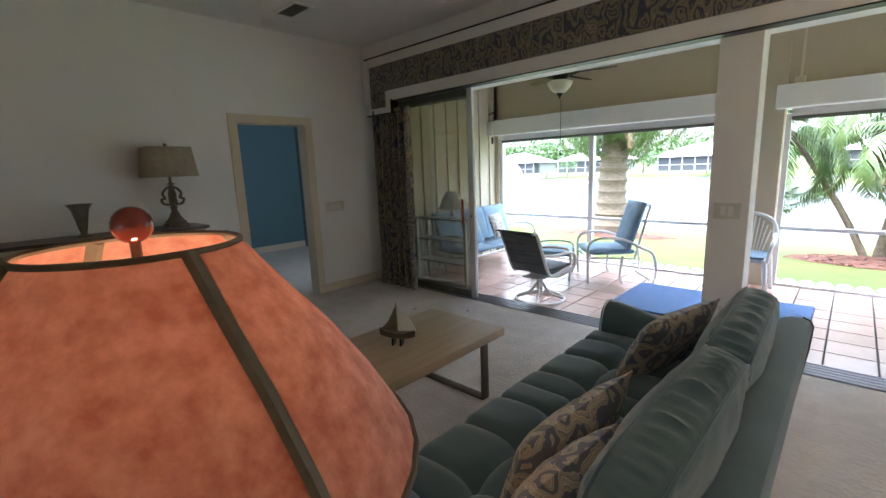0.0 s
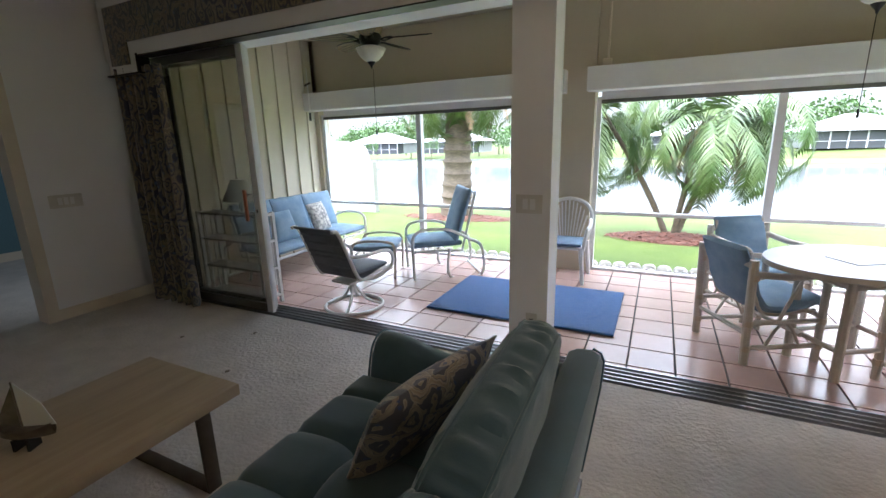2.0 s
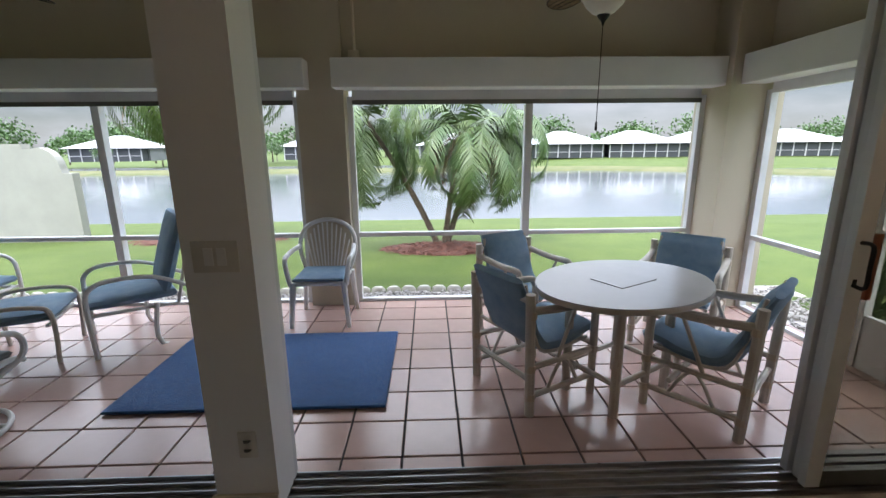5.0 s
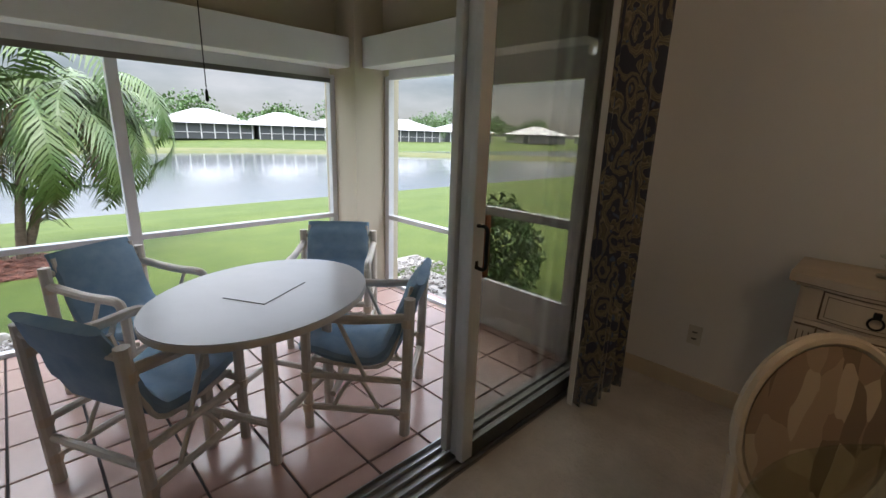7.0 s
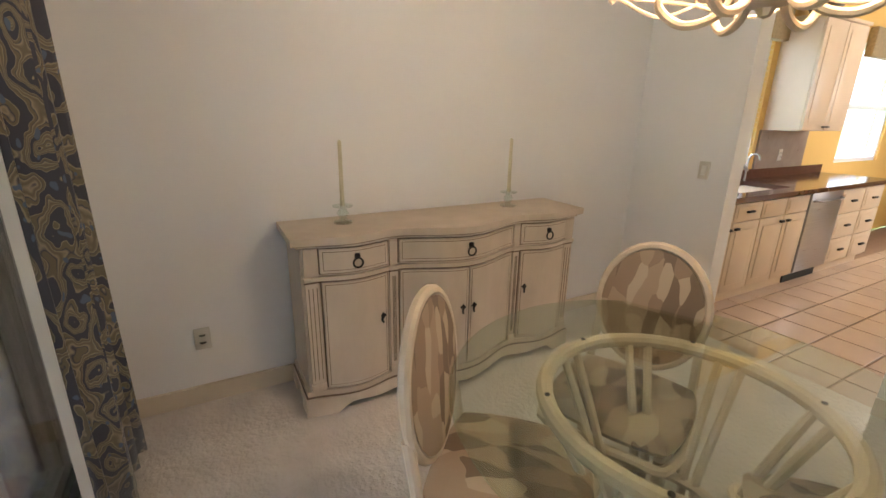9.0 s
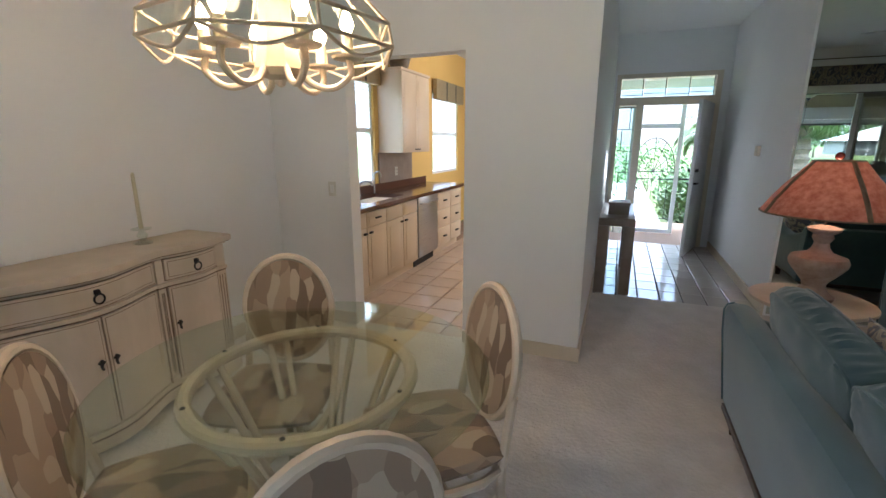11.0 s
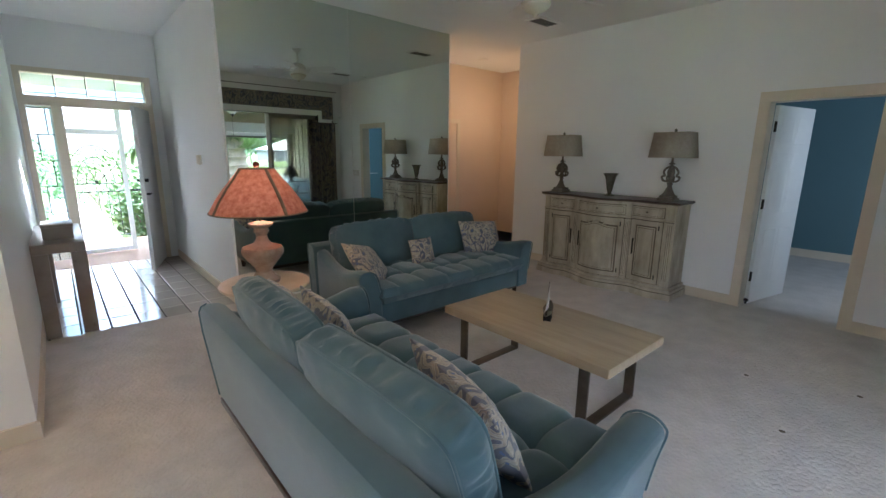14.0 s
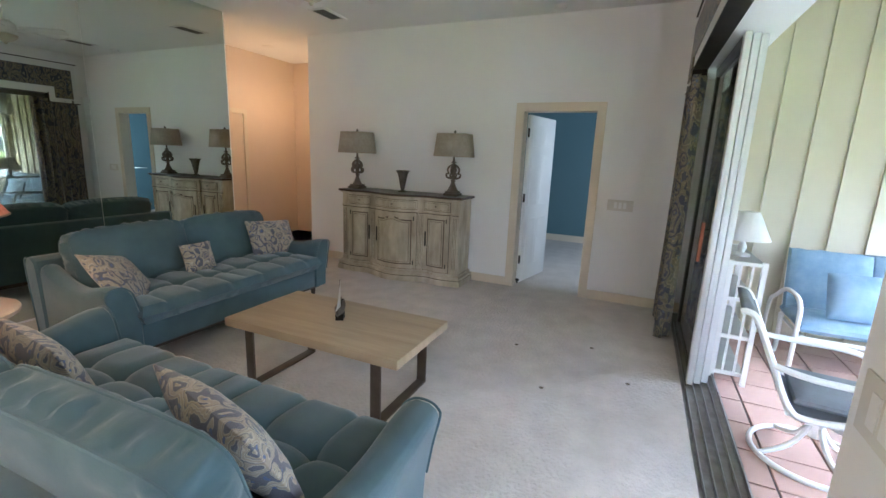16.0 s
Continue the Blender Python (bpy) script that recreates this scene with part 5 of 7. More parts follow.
bl.shape, bl.size, bl.size_y, bl.energy, bl.color = "RECTANGLE", 1.4, 1.3, 2.5, (0.9, 0.96, 1.0)
new("bedroom_window_light", bl).matrix_world = look((WX - 0.22, 3.7, 1.5), (-8.0, 3.4, 1.2))

# ---- dining set ----
gt = thing("dining_table", (1.54, 2.12, 0), "round glass-topped dining table on a pale rattan base", "dining table")
part("tabletop", lathe([(0, 0.738), (0.632, 0.738), (0.64, 0.744), (0.632, 0.75), (0, 0.75)], 64), TABLEGLASS, gt, "clear bevelled glass top")
gt.children[-1].visible_shadow = False
part("ring", tube([(0.37 * math.cos(2 * math.pi * k / 40), 0.37 * math.sin(2 * math.pi * k / 40), 0.712) for k in range(40)], 0.024, 10, True), RATTAN, gt)
part("lower_ring", tube([(0.20 * math.cos(2 * math.pi * k / 30), 0.20 * math.sin(2 * math.pi * k / 30), 0.32) for k in range(30)], 0.018, 8, True), RATTAN, gt)
part("foot_ring", tube([(0.30 * math.cos(2 * math.pi * k / 40), 0.30 * math.sin(2 * math.pi * k / 40), 0.024) for k in range(40)], 0.024, 10, True), RATTAN, gt)
for k in range(8):
    a = 2 * math.pi * k / 8 + 0.2
    for s in (-1, 1):
        b = a + s * 0.09
        ca, sa = math.cos(b), math.sin(b)
        part("strut", tube(curve([(0.36 * ca, 0.36 * sa, 0.70), (0.24 * ca, 0.24 * sa, 0.45), (0.20 * ca, 0.20 * sa, 0.32), (0.25 * ca, 0.25 * sa, 0.12), (0.30 * ca, 0.30 * sa, 0.03)], 3), 0.014, 8), RATTAN, gt)
for k in range(6):
    a = 2 * math.pi * k / 6
    part("pad", lathe([(0, 0.735), (0.008, 0.735), (0.008, 0.738), (0, 0.738)], 8, (0.37 * math.cos(a), 0.37 * math.sin(a), 0)), BLACK, gt)


def dining_chair(at, turn):
    c = thing("dining_chair", at, "blond rattan dining chair with oval palm-leaf upholstered back", "dining chair", "chairs round the glass table", turn)
    seat = moved(pad(0.46, 0.44, 0.09, edge=0.5, n=14, crown=0.5, corner=0.12), pose(0, 0.0, 0.455))
    part("seat", seat, PALMF, c, "palm-leaf upholstered seat")
    part("seat_frame", tube(curve([(-0.21, -0.18, 0.40), (0.21, -0.18, 0.40), (0.225, 0.18, 0.40), (0.12, 0.225, 0.40), (-0.12, 0.225, 0.40), (-0.225, 0.18, 0.40)], 4, True), 0.017, 8, True), RATTAN, c)
    # oval back
    ov = []
    for k in range(32):
        a = 2 * math.pi * k / 32
        x, z = 0.20 * math.cos(a), 0.745 + 0.245 * math.sin(a)
        ov.append((x, -0.215 - 0.10 * (z - 0.45), z))
    part("back_frame", tube(ov, 0.017, 8, True), RATTAN, c)
    bm = bmesh.new()
    for yoff in (-0.012, 0.016):
        cen = bm.verts.new((0, -0.245 + yoff * 1.5, 0.745))
        ring = [bm.verts.new((x * 0.95, y + yoff, 0.745 + (z - 0.745) * 0.95)) for x, y, z in ov]
        for k in range(32):
            bm.faces.new((cen, ring[k], ring[(k + 1) % 32]))
    part("backrest", bm, PALMF, c, "palm-leaf upholstered oval back")
    for s in (-1, 1):
        part("back_leg", tube(curve([(s * 0.19, -0.245, 0.66), (s * 0.20, -0.21, 0.45), (s * 0.20, -0.21, 0.25), (s * 0.22, -0.27, 0.0)], 5), 0.017, 8), RATTAN, c)
        part("front_leg", tube(curve([(s * 0.19, 0.18, 0.41), (s * 0.20, 0.19, 0.2), (s * 0.21, 0.21, 0.0)], 5), 0.018, 8), RATTAN, c)
        part("arch", tube(curve([(s * 0.205, -0.20, 0.12), (s * 0.20, -0.08, 0.30), (s * 0.20, 0.08, 0.30), (s * 0.205, 0.19, 0.12)], 5), 0.010, 6), RATTAN, c)
    part("front_arch", tube(curve([(-0.20, 0.195, 0.12), (-0.1, 0.19, 0.32), (0.1, 0.19, 0.32), (0.20, 0.195, 0.12)], 5), 0.010, 6), RATTAN, c)
    part("stretcher", tube([(-0.20, 0.0, 0.36), (0.20, 0.0, 0.36)], 0.010, 6), RATTAN, c)
    return c


dc = dining_chair((1.77, 2.51, 0), 134)
for x, y, r in ((1.88, 1.92, 0), (1.16, 1.92, -49), (1.20, 2.50, -130)):
    copy_thing(dc, pose(x, y, 0, 0, 0, {0: 22}.get(r, r)))

# candlesticks on the sideboard
def candlestick(at):
    c = thing("candlestick", at, "clear glass candlestick with a tall ivory taper candle", "candlestick", "candlesticks on the sideboard")
    part("holder", lathe([(0, 0), (0.045, 0), (0.047, 0.008), (0.015, 0.02), (0.02, 0.035), (0.03, 0.05), (0.02, 0.065), (0.012, 0.075), (0.05, 0.085), (0.052, 0.09), (0.013, 0.088), (0.013, 0.12), (0, 0.12)], 20), CLEAR, c)
    part("candle", lathe([(0, 0.09), (0.011, 0.09), (0.009, 0.40), (0, 0.41)], 12), MATS["ivory wax"], c)
    return c


material("ivory wax", (0.66, 0.62, 0.45), 0.4, scale=8.0)
cs = candlestick((3.10, 2.60, 0.93))
copy_thing(cs, pose(3.12, 1.56, 0.93))

# chandelier
ch = thing("chandelier", (1.54, 2.12, 1.66), "lit eight-sided clear glass chandelier with pale metal frame and bulbs", "chandelier", "", 12)
FRAME = material("antique gold metal", (0.70, 0.58, 0.43), 0.4, metal=0.15, second=(0.58, 0.46, 0.32), scale=14.0)
n8 = 8
ang = [2 * math.pi * k / n8 for k in range(n8)]
R3 = [(0.345, 0.10), (0.335, 0.16), (0.10, 0.40)]
pt = [[(r * math.cos(a), r * math.sin(a), z) for a in ang] for r, z in R3]
for lvl in pt:
    part("rim", tube(lvl, 0.0055, 6, True), FRAME, ch)
for k in range(n8):
    part("bar", tube([pt[0][k], pt[1][k], pt[2][k]], 0.0045, 6), FRAME, ch)
    j = (k + 1) % n8
    for lo, hi in ((0, 1), (1, 2)):
        bm = bmesh.new()
        q = [bm.verts.new(p) for p in (pt[lo][k], pt[lo][j], pt[hi][j], pt[hi][k])]
        bm.faces.new(q)
        g = part("glass_panel", bm, CLEAR, ch)
        g.visible_shadow = False
    a0 = pt[0][k], pt[0][j]
    mid = [(a0[0][i] + a0[1][i]) / 2 * (0.97 if i < 2 else 1) for i in range(3)]
    part("swag", tube(curve([a0[0], (mid[0], mid[1], 0.06), a0[1]], 6), 0.005, 6), FRAME, ch)
part("column", lathe([(0, 0.0), (0.012, 0.005), (0.02, 0.02), (0.055, 0.03), (0.07, 0.05), (0.055, 0.12), (0.045, 0.2), (0.05, 0.3), (0.10, 0.42), (0.11, 0.44), (0, 0.46)], 8), FRAME, ch)
part("rod", tube([(0, 0, 0.44), (0, 0, CEILZ - 1.66)], 0.008, 8), FRAME, ch)
part("canopy", lathe([(0, CEILZ - 1.71), (0.05, CEILZ - 1.70), (0.065, CEILZ - 1.66), (0, CEILZ - 1.66)], 16), FRAME, ch)
for k in range(6):
    a = 2 * math.pi * k / 6 + 0.3
    ca, sa = math.cos(a), math.sin(a)
    part("arm", tube(curve([(0.04 * ca, 0.04 * sa, 0.10), (0.08 * ca, 0.08 * sa, 0.02), (0.15 * ca, 0.15 * sa, 0.0), (0.205 * ca, 0.205 * sa, 0.04), (0.20 * ca, 0.20 * sa, 0.085)], 5), 0.010, 8), FRAME, ch)
    at = (0.20 * ca, 0.20 * sa, 0)
    part("drip_pan", lathe([(0, 0.08), (0.045, 0.082), (0.05, 0.09), (0, 0.092)], 14, at), FRAME, ch)
    part("candle_sleeve", lathe([(0.016, 0.09), (0.016, 0.15), (0, 0.15)], 12, at), MATS["ivory wax"], ch)
    part("bulb", lathe([(0, 0.15), (0.012, 0.155), (0.021, 0.175), (0.018, 0.19), (0.006, 0.215), (0, 0.222)], 12, at), MATS["chandelier bulb"] if "chandelier bulb" in MATS else MATS.setdefault("chandelier bulb", glow("chandelier bulb", (1.0, 0.66, 0.32), 8.0)), ch)
point_lamp("chandelier_light", (1.54, 2.12, 1.93), 7, (1.0, 0.72, 0.45), 0.12)

# ---- entry ----
TILEW = material("glossy entry tile", (0.62, 0.58, 0.54), 0.12, second=(0.57, 0.53, 0.50), scale=3.0, per_piece=0.04)
entry_bed = structure("floor_entry_bed", boxes([(-0.72, 0.75, FY, -1.32, -0.2, -0.012)]), GROUT, "dark grout bed of the entry tiles")
structure("porch_bed", box(-1.8, 1.6, -6.3, FY, -0.2, -0.03), GROUTK, "porch floor behind the front door")
fd = tagged(thing("door_9", (-0.55, FY - 0.02, 0), "white front door standing wide open with dark handles", "front door", "", 72), kind="structure")
part("leaf", boxes([(0.0, 0.84, -0.022, 0.022, 0.01, 2.03)], 0.003), WHITE, fd)
for z, n in ((1.15, "deadbolt"), (0.98, "door_handle")):
    part(n, tube([(0.78, -0.06, z), (0.78, 0.06, z)], 0.022 if n == "deadbolt" else 0.014, 10), IRON, fd)
part("lever", tube([(0.78, 0.055, 0.98), (0.70, 0.06, 0.98)], 0.009, 8), IRON, fd)
for z in (0.3, 1.05, 1.85):
    part("hinge", boxes([(-0.015, 0.0, -0.03, 0.0, z - 0.05, z + 0.05)]), IRON, fd)
surround = boxes([(0.66, 0.72, FY - 0.1, FY + 0.012, 0, 2.46), (-0.62, -0.55, FY - 0.1, FY + 0.012, 0, 2.46), (0.33, 0.43, FY - 0.1, FY + 0.01, 0, 2.06), (-0.55, 0.66, FY - 0.1, FY + 0.01, 2.03, 2.14), (-0.55, 0.66, FY - 0.1, FY + 0.012, 2.40, 2.46)])
structure("window_frame_entry", surround, TRIM, "cream frame round the front door, sidelight and transom")
OBSC = glass("obscured glass", (0.78, 0.86, 0.86), 0.15)
side = tagged(thing("window_4", (0, 0, 0), "sidelight of obscured glass blocks in leaded steps", "sidelight window"), kind="structure")
for k in range(6):
    z0 = 0.12 + k * 0.315
    xk = 0.49 if k % 2 else 0.59
    part("pane", boxes([(0.435, xk, FY - 0.06, FY - 0.05, z0, z0 + 0.305)]), OBSC, side)
    part("pane", boxes([(xk + 0.012, 0.655, FY - 0.06, FY - 0.05, z0, z0 + 0.29)]), OBSC, side)
    part("lead", boxes([(0.435, 0.655, FY - 0.065, FY - 0.045, z0 + 0.305, z0 + 0.315), (xk, xk + 0.012, FY - 0.065, FY - 0.045, z0, z0 + 0.305)]), IRON, side)
tr = tagged(thing("window_5", (0, 0, 0), "transom of stepped obscured glass panes above the front door", "transom window"), kind="structure")
for k in range(4):
    x0 = 0.65 - 0.30 * k
    dz = 0.02 * (k % 2)
    part("pane", boxes([(x0 - 0.28, x0, FY - 0.06, FY - 0.05, 2.15, 2.385 - dz)]), OBSC, tr)
    part("lead", boxes([(x0 - 0.29, x0 - 0.28, FY - 0.065, FY - 0.045, 2.14, 2.40), (x0 - 0.28, x0, FY - 0.065, FY - 0.045, 2.172 + dz, 2.18 + dz)]), IRON, tr)
# screen door with iron scroll and its side screen
sd = tagged(thing("door_10", (0, -5.0, 0), "white porch screen door with an iron sunburst grille", "screen door"), kind="structure")
part("frame", boxes([(0.38, 0.45, -0.03, 0.03, 0, 2.1), (-0.33, -0.27, -0.03, 0.03, 0, 2.1), (-0.27, 0.38, -0.03, 0.03, 1.73, 1.8), (-0.27, 0.38, -0.03, 0.03, 0, 0.06), (0.45, 0.95, -0.03, 0.03, 2.05, 2.12), (-1.1, 0.45, -0.03, 0.03, 2.1, 2.16), (-1.1, -1.04, -0.03, 0.03, 0, 2.1)]), ALU, sd)
part("bar", boxes([(-0.27, 0.38, -0.012, 0.012, 1.02, 1.035), (-0.27, 0.38, -0.012, 0.012, 0.90, 0.915), (-0.27, 0.38, -0.012, 0.012, 0.24, 0.25), (-1.04, -0.33, -0.012, 0.012, 0.9, 0.93)]), IRON, sd)
for r in (0.12, 0.22, 0.32):
    part("arc", tube([(0.055 + r * math.cos(a), 0, 1.035 + 1.7 * r * math.sin(a)) for a in [math.pi * k / 16 for k in range(17)]], 0.006, 6), IRON, sd)
for a in (30, 60, 90, 120, 150):
    part("ray", tube([(0.055, 0, 1.035), (0.055 + 0.32 * math.cos(radians(a)), 0, 1.035 + 0.55 * math.sin(radians(a)))], 0.005, 6), IRON, sd)
for x in (-0.18, -0.06, 0.055, 0.17, 0.28):
    part("upright", tube([(x, 0, 0.25), (x, 0, 0.90)], 0.005, 6), IRON, sd)
structure("porch_ceiling", box(-2.0, 2.0, -6.5, FY - 0.15, 2.5, 2.6), CEIL, "porch ceiling")
structure("porch_wall", boxes([(0.75, 0.9, -5.0, FY - 0.15, -0.2, 2.5)]), PAINT, "porch side wall")
# console table in the entry
et = thing("console_table", (0.56, -1.95, 0), "stone-clad waterfall console table in the entry", "console table")
part("tabletop", boxes([(-0.17, 0.17, -0.60, 0.60, 0.70, 0.78)], 0.008), TAUPE, et)
for sx in (-1, 1):
    for sy in (-1, 1):
        x, y = sx * 0.12, sy * 0.55
        part("leg", boxes([(x - 0.05, x + 0.05, y - 0.05, y + 0.05, 0, 0.70)], 0.006), TAUPE, et)
eb = thing("storage_box", (0.55, -1.72, 0.78), "small taupe lidded box on the entry table", "box")
part("body", boxes([(-0.10, 0.10, -0.14, 0.14, 0, 0.10)], 0.004), TAUPE, eb)
part("lid", boxes([(-0.105, 0.105, -0.145, 0.145, 0.10, 0.125)], 0.004), TAUPE, eb)
th = thing("thermostat", (-0.72, -2.2, 1.42), "cream thermostat on the entry wall", "thermostat")
part("body", boxes([(0, 0.025, -0.06, 0.06, -0.05, 0.05)], 0.005), TRIM, th)

# ---- kitchen ----
CX0, CX1 = 2.78, 3.40
def base_unit(y1, y0, kind):
    """A base cabinet unit from y1 (near the dining side) down to y0."""
    u = thing("base_cabinet", (0, 0, 0), "cream raised-panel base cabinet with black pulls" if kind != "drawers" else "cream drawer stack with black pulls", "kitchen cabinet", "kitchen base cabinets")
    part("body", boxes([(CX0 + 0.02, CX1, y0 + 0.002, y1 - 0.002, 0.10, 0.87)]), KCAB, u)
    part("kickboard", boxes([(CX0 + 0.07, CX0 + 0.085, y0, y1, -0.01, 0.10)]), KCAB, u)
    w = (y1 - y0)
    if kind == "drawers":
        rows = [(0.12, 0.36), (0.37, 0.61), (0.62, 0.85)]
        for z0, z1 in rows:
            d = part("drawer", boxes([(CX0, CX0 + 0.02, y0 + 0.01, y1 - 0.01, z0, z1)], 0.004), KCAB, u)
            part("panel", boxes([(CX0 - 0.006, CX0, y0 + 0.05, y1 - 0.05, z0 + 0.04, z1 - 0.04)], 0.003), KCAB, d)
            part("pull", boxes([(CX0 - 0.03, CX0 - 0.006, (y0 + y1) / 2 - 0.05, (y0 + y1) / 2 + 0.05, (z0 + z1) / 2 - 0.008, (z0 + z1) / 2 + 0.012)], 0.004), IRON, d)
    else:
        for k in range(2):
            a, b = y0 + w / 2 * k + 0.006, y0 + w / 2 * (k + 1) - 0.006
            d = part("drawer", boxes([(CX0, CX0 + 0.02, a, b, 0.71, 0.85)], 0.004), KCAB, u)
            part("panel", boxes([(CX0 - 0.006, CX0, a + 0.03, b - 0.03, 0.735, 0.825)], 0.003), KCAB, d)
            if kind == "two":
                part("pull", boxes([(CX0 - 0.03, CX0 - 0.006, (a + b) / 2 - 0.045, (a + b) / 2 + 0.045, 0.775, 0.792)], 0.004), IRON, d)
            d = part("door", boxes([(CX0, CX0 + 0.02, a, b, 0.12, 0.70)], 0.004), KCAB, u)
            part("panel", boxes([(CX0 - 0.006, CX0, a + 0.055, b - 0.055, 0.18, 0.64)], 0.005), KCAB, d)
            py = b - 0.045 if k == 0 else a + 0.045
            part("pull", boxes([(CX0 - 0.028, CX0 - 0.004, py - 0.025, py + 0.025, 0.645, 0.665)], 0.004), IRON, d)
    return u


base_unit(0.05, -0.72, "two")
base_unit(-0.72, -1.48, "sink")
base_unit(-2.10, -2.60, "drawers")
base_unit(-2.60, -3.05, "drawers")
dw = thing("dishwasher", (0, 0, 0), "stainless steel dishwasher under the worktop", "dishwasher")
part("body", boxes([(CX0 + 0.02, CX1, -2.095, -1.485, 0.10, 0.87)]), STEEL, dw)
part("door", boxes([(CX0 - 0.01, CX0 + 0.018, -2.09, -1.49, 0.12, 0.86)], 0.006), STEEL, dw)
part("handle", tube(curve([(CX0 - 0.01, -2.05, 0.79), (CX0 - 0.05, -2.0, 0.79), (CX0 - 0.055, -1.79, 0.79), (CX0 - 0.05, -1.58, 0.79), (CX0 - 0.01, -1.53, 0.79)], 4), 0.012, 8), STEEL, dw)
part("toe_kick", boxes([(CX0 + 0.06, CX0 + 0.08, -2.09, -1.49, -0.01, 0.10)]), BLACK, dw)
wt_ = thing("worktop", (0, 0, 0), "polished red-brown granite worktop with an undermount sink", "worktop")
part("slab", boxes([(CX0 - 0.04, CX1, -0.55, 0.08, 0.87, 0.91), (CX0 - 0.04, CX1, -3.10, -1.35, 0.87, 0.91), (CX0 - 0.04, CX0 + 0.10, -1.35, -0.55, 0.87, 0.91), (CX1 - 0.12, CX1, -1.35, -0.55, 0.87, 0.91)]), GRANITE, wt_)
part("splash", boxes([(CX1 - 0.02, CX1, -3.10, 0.08, 0.91, 1.0)]), GRANITE, wt_)
structure("splashback", boxes([(CX1 - 0.02, CX1, -2.6, -1.66, 1.0, 1.38)]), TAUPE, "taupe stone splashback")
sk = thing("sink", (0, 0, 0), "stainless undermount kitchen sink", "sink")
part("bowl", boxes([(CX0 + 0.10, CX1 - 0.12, -1.35, -0.55, 0.70, 0.71), (CX0 + 0.10, CX0 + 0.11, -1.35, -0.55, 0.70, 0.87), (CX1 - 0.13, CX1 - 0.12, -1.35, -0.55, 0.70, 0.87), (CX0 + 0.11, CX1 - 0.13, -0.56, -0.55, 0.71, 0.87), (CX0 + 0.11, CX1 - 0.13, -1.35, -1.34, 0.71, 0.87)]), STEEL, sk)
part("divider", boxes([(CX0 + 0.11, CX1 - 0.13, -0.97, -0.95, 0.71, 0.85)]), STEEL, sk)
fa = thing("tap", (3.30, -1.02, 0.91), "brushed steel lever tap behind the sink", "tap")
part("body", lathe([(0.03, 0), (0.03, 0.01), (0.02, 0.03), (0.022, 0.17), (0, 0.18)], 14), STEEL, fa)
part("spout", tube(curve([(0, 0, 0.1), (-0.06, 0, 0.17), (-0.15, 0, 0.17), (-0.19, 0, 0.13)], 4), 0.014, 8), STEEL, fa)
part("lever", tube([(0, 0, 0.18), (0.01, 0.03, 0.27)], 0.008, 8), STEEL, fa)
fb = thing("tap", (3.30, -1.38, 0.91), "slim gooseneck filter tap by the sink", "tap")
part("spout", tube(curve([(0, 0, 0), (0, 0, 0.2), (-0.03, 0, 0.25), (-0.08, 0, 0.25), (-0.10, 0, 0.20)], 4), 0.009, 8), STEEL, fb)
wall_plate((CX1 - 0.02, -2.1, 1.13), "x-", "cream wall socket on the splashback", "wall_socket", 1)


def wall_unit(y1, y0, label="cream raised-panel wall cabinet with black knobs"):
    u = thing("wall_cabinet", (0, 0, 0), label, "kitchen cabinet", "kitchen wall cabinets")
    part("body", boxes([(3.09, 3.40, y0, y1, 1.38, 2.34)]), KCAB, u)
    part("crown", boxes([(3.06, 3.40, y0 - 0.02, y1 + 0.02, 2.34, 2.37)], 0.004), KCAB, u)
    for k in range(2):
        w = (y1 - y0) / 2
        a, b = y0 + w * k + 0.004, y0 + w * (k + 1) - 0.004
        d = part("door", boxes([(3.068, 3.09, a, b, 1.385, 2.33)], 0.004), KCAB, u)
        part("panel", boxes([(3.062, 3.068, a + 0.06, b - 0.06, 1.445, 2.27)], 0.004), KCAB, d)
        py = b - 0.03 if k == 0 else a + 0.03
        part("pull", boxes([(3.045, 3.064, py - 0.03, py + 0.03, 1.41, 1.425)], 0.004), IRON, d)
    return u


wall_unit(-1.70, -2.52)
wall_unit(0.0, -0.58)
BLIND = material("white blind slat", (0.78, 0.80, 0.80), 0.6, scale=5.0)
CHECK = material("woven check cloth", (0.36, 0.29, 0.17), 0.85, second=(0.22, 0.17, 0.09), scale=40.0, mottle=0.8)


def kitchen_window(name, y1, y0):
    w = tagged(thing(name, (0, 0, 0), "white kitchen window with horizontal blinds", "window"), kind="structure")
    part("window_frame", boxes([(3.42, 3.50, y0, y0 + 0.05, 1.0, 2.32), (3.42, 3.50, y1 - 0.05, y1, 1.0, 2.32), (3.42, 3.50, y0 + 0.05, y1 - 0.05, 1.0, 1.05), (3.42, 3.50, y0 + 0.05, y1 - 0.05, 1.62, 1.67), (3.42, 3.50, y0 + 0.05, y1 - 0.05, 2.27, 2.32)]), WHITE, w)
    for k in range(26):
        z = 1.08 + 0.046 * k
        bm = boxes([(3.385, 3.415, y0 + 0.03, y1 - 0.03, z, z + 0.002)])
        part("slat", bm, BLIND, w)
    v = thing("valance", (0, 0, 0), "brown checked fabric window valance", "valance", "kitchen valances")
    for k in range(3):
        s = (y1 - y0 + 0.1) / 3
        part("pleat", boxes([(3.30, 3.38, y0 - 0.05 + s * k + 0.004, y0 - 0.05 + s * (k + 1) - 0.004, 2.16, 2.46)], 0.012), CHECK, v)
    for k in (1, 2):
        part("trim_band", box(3.295, 3.30, y0 - 0.05 + s * k - 0.015, y0 - 0.05 + s * k + 0.015, 2.17, 2.45), IRON, v)
    return w


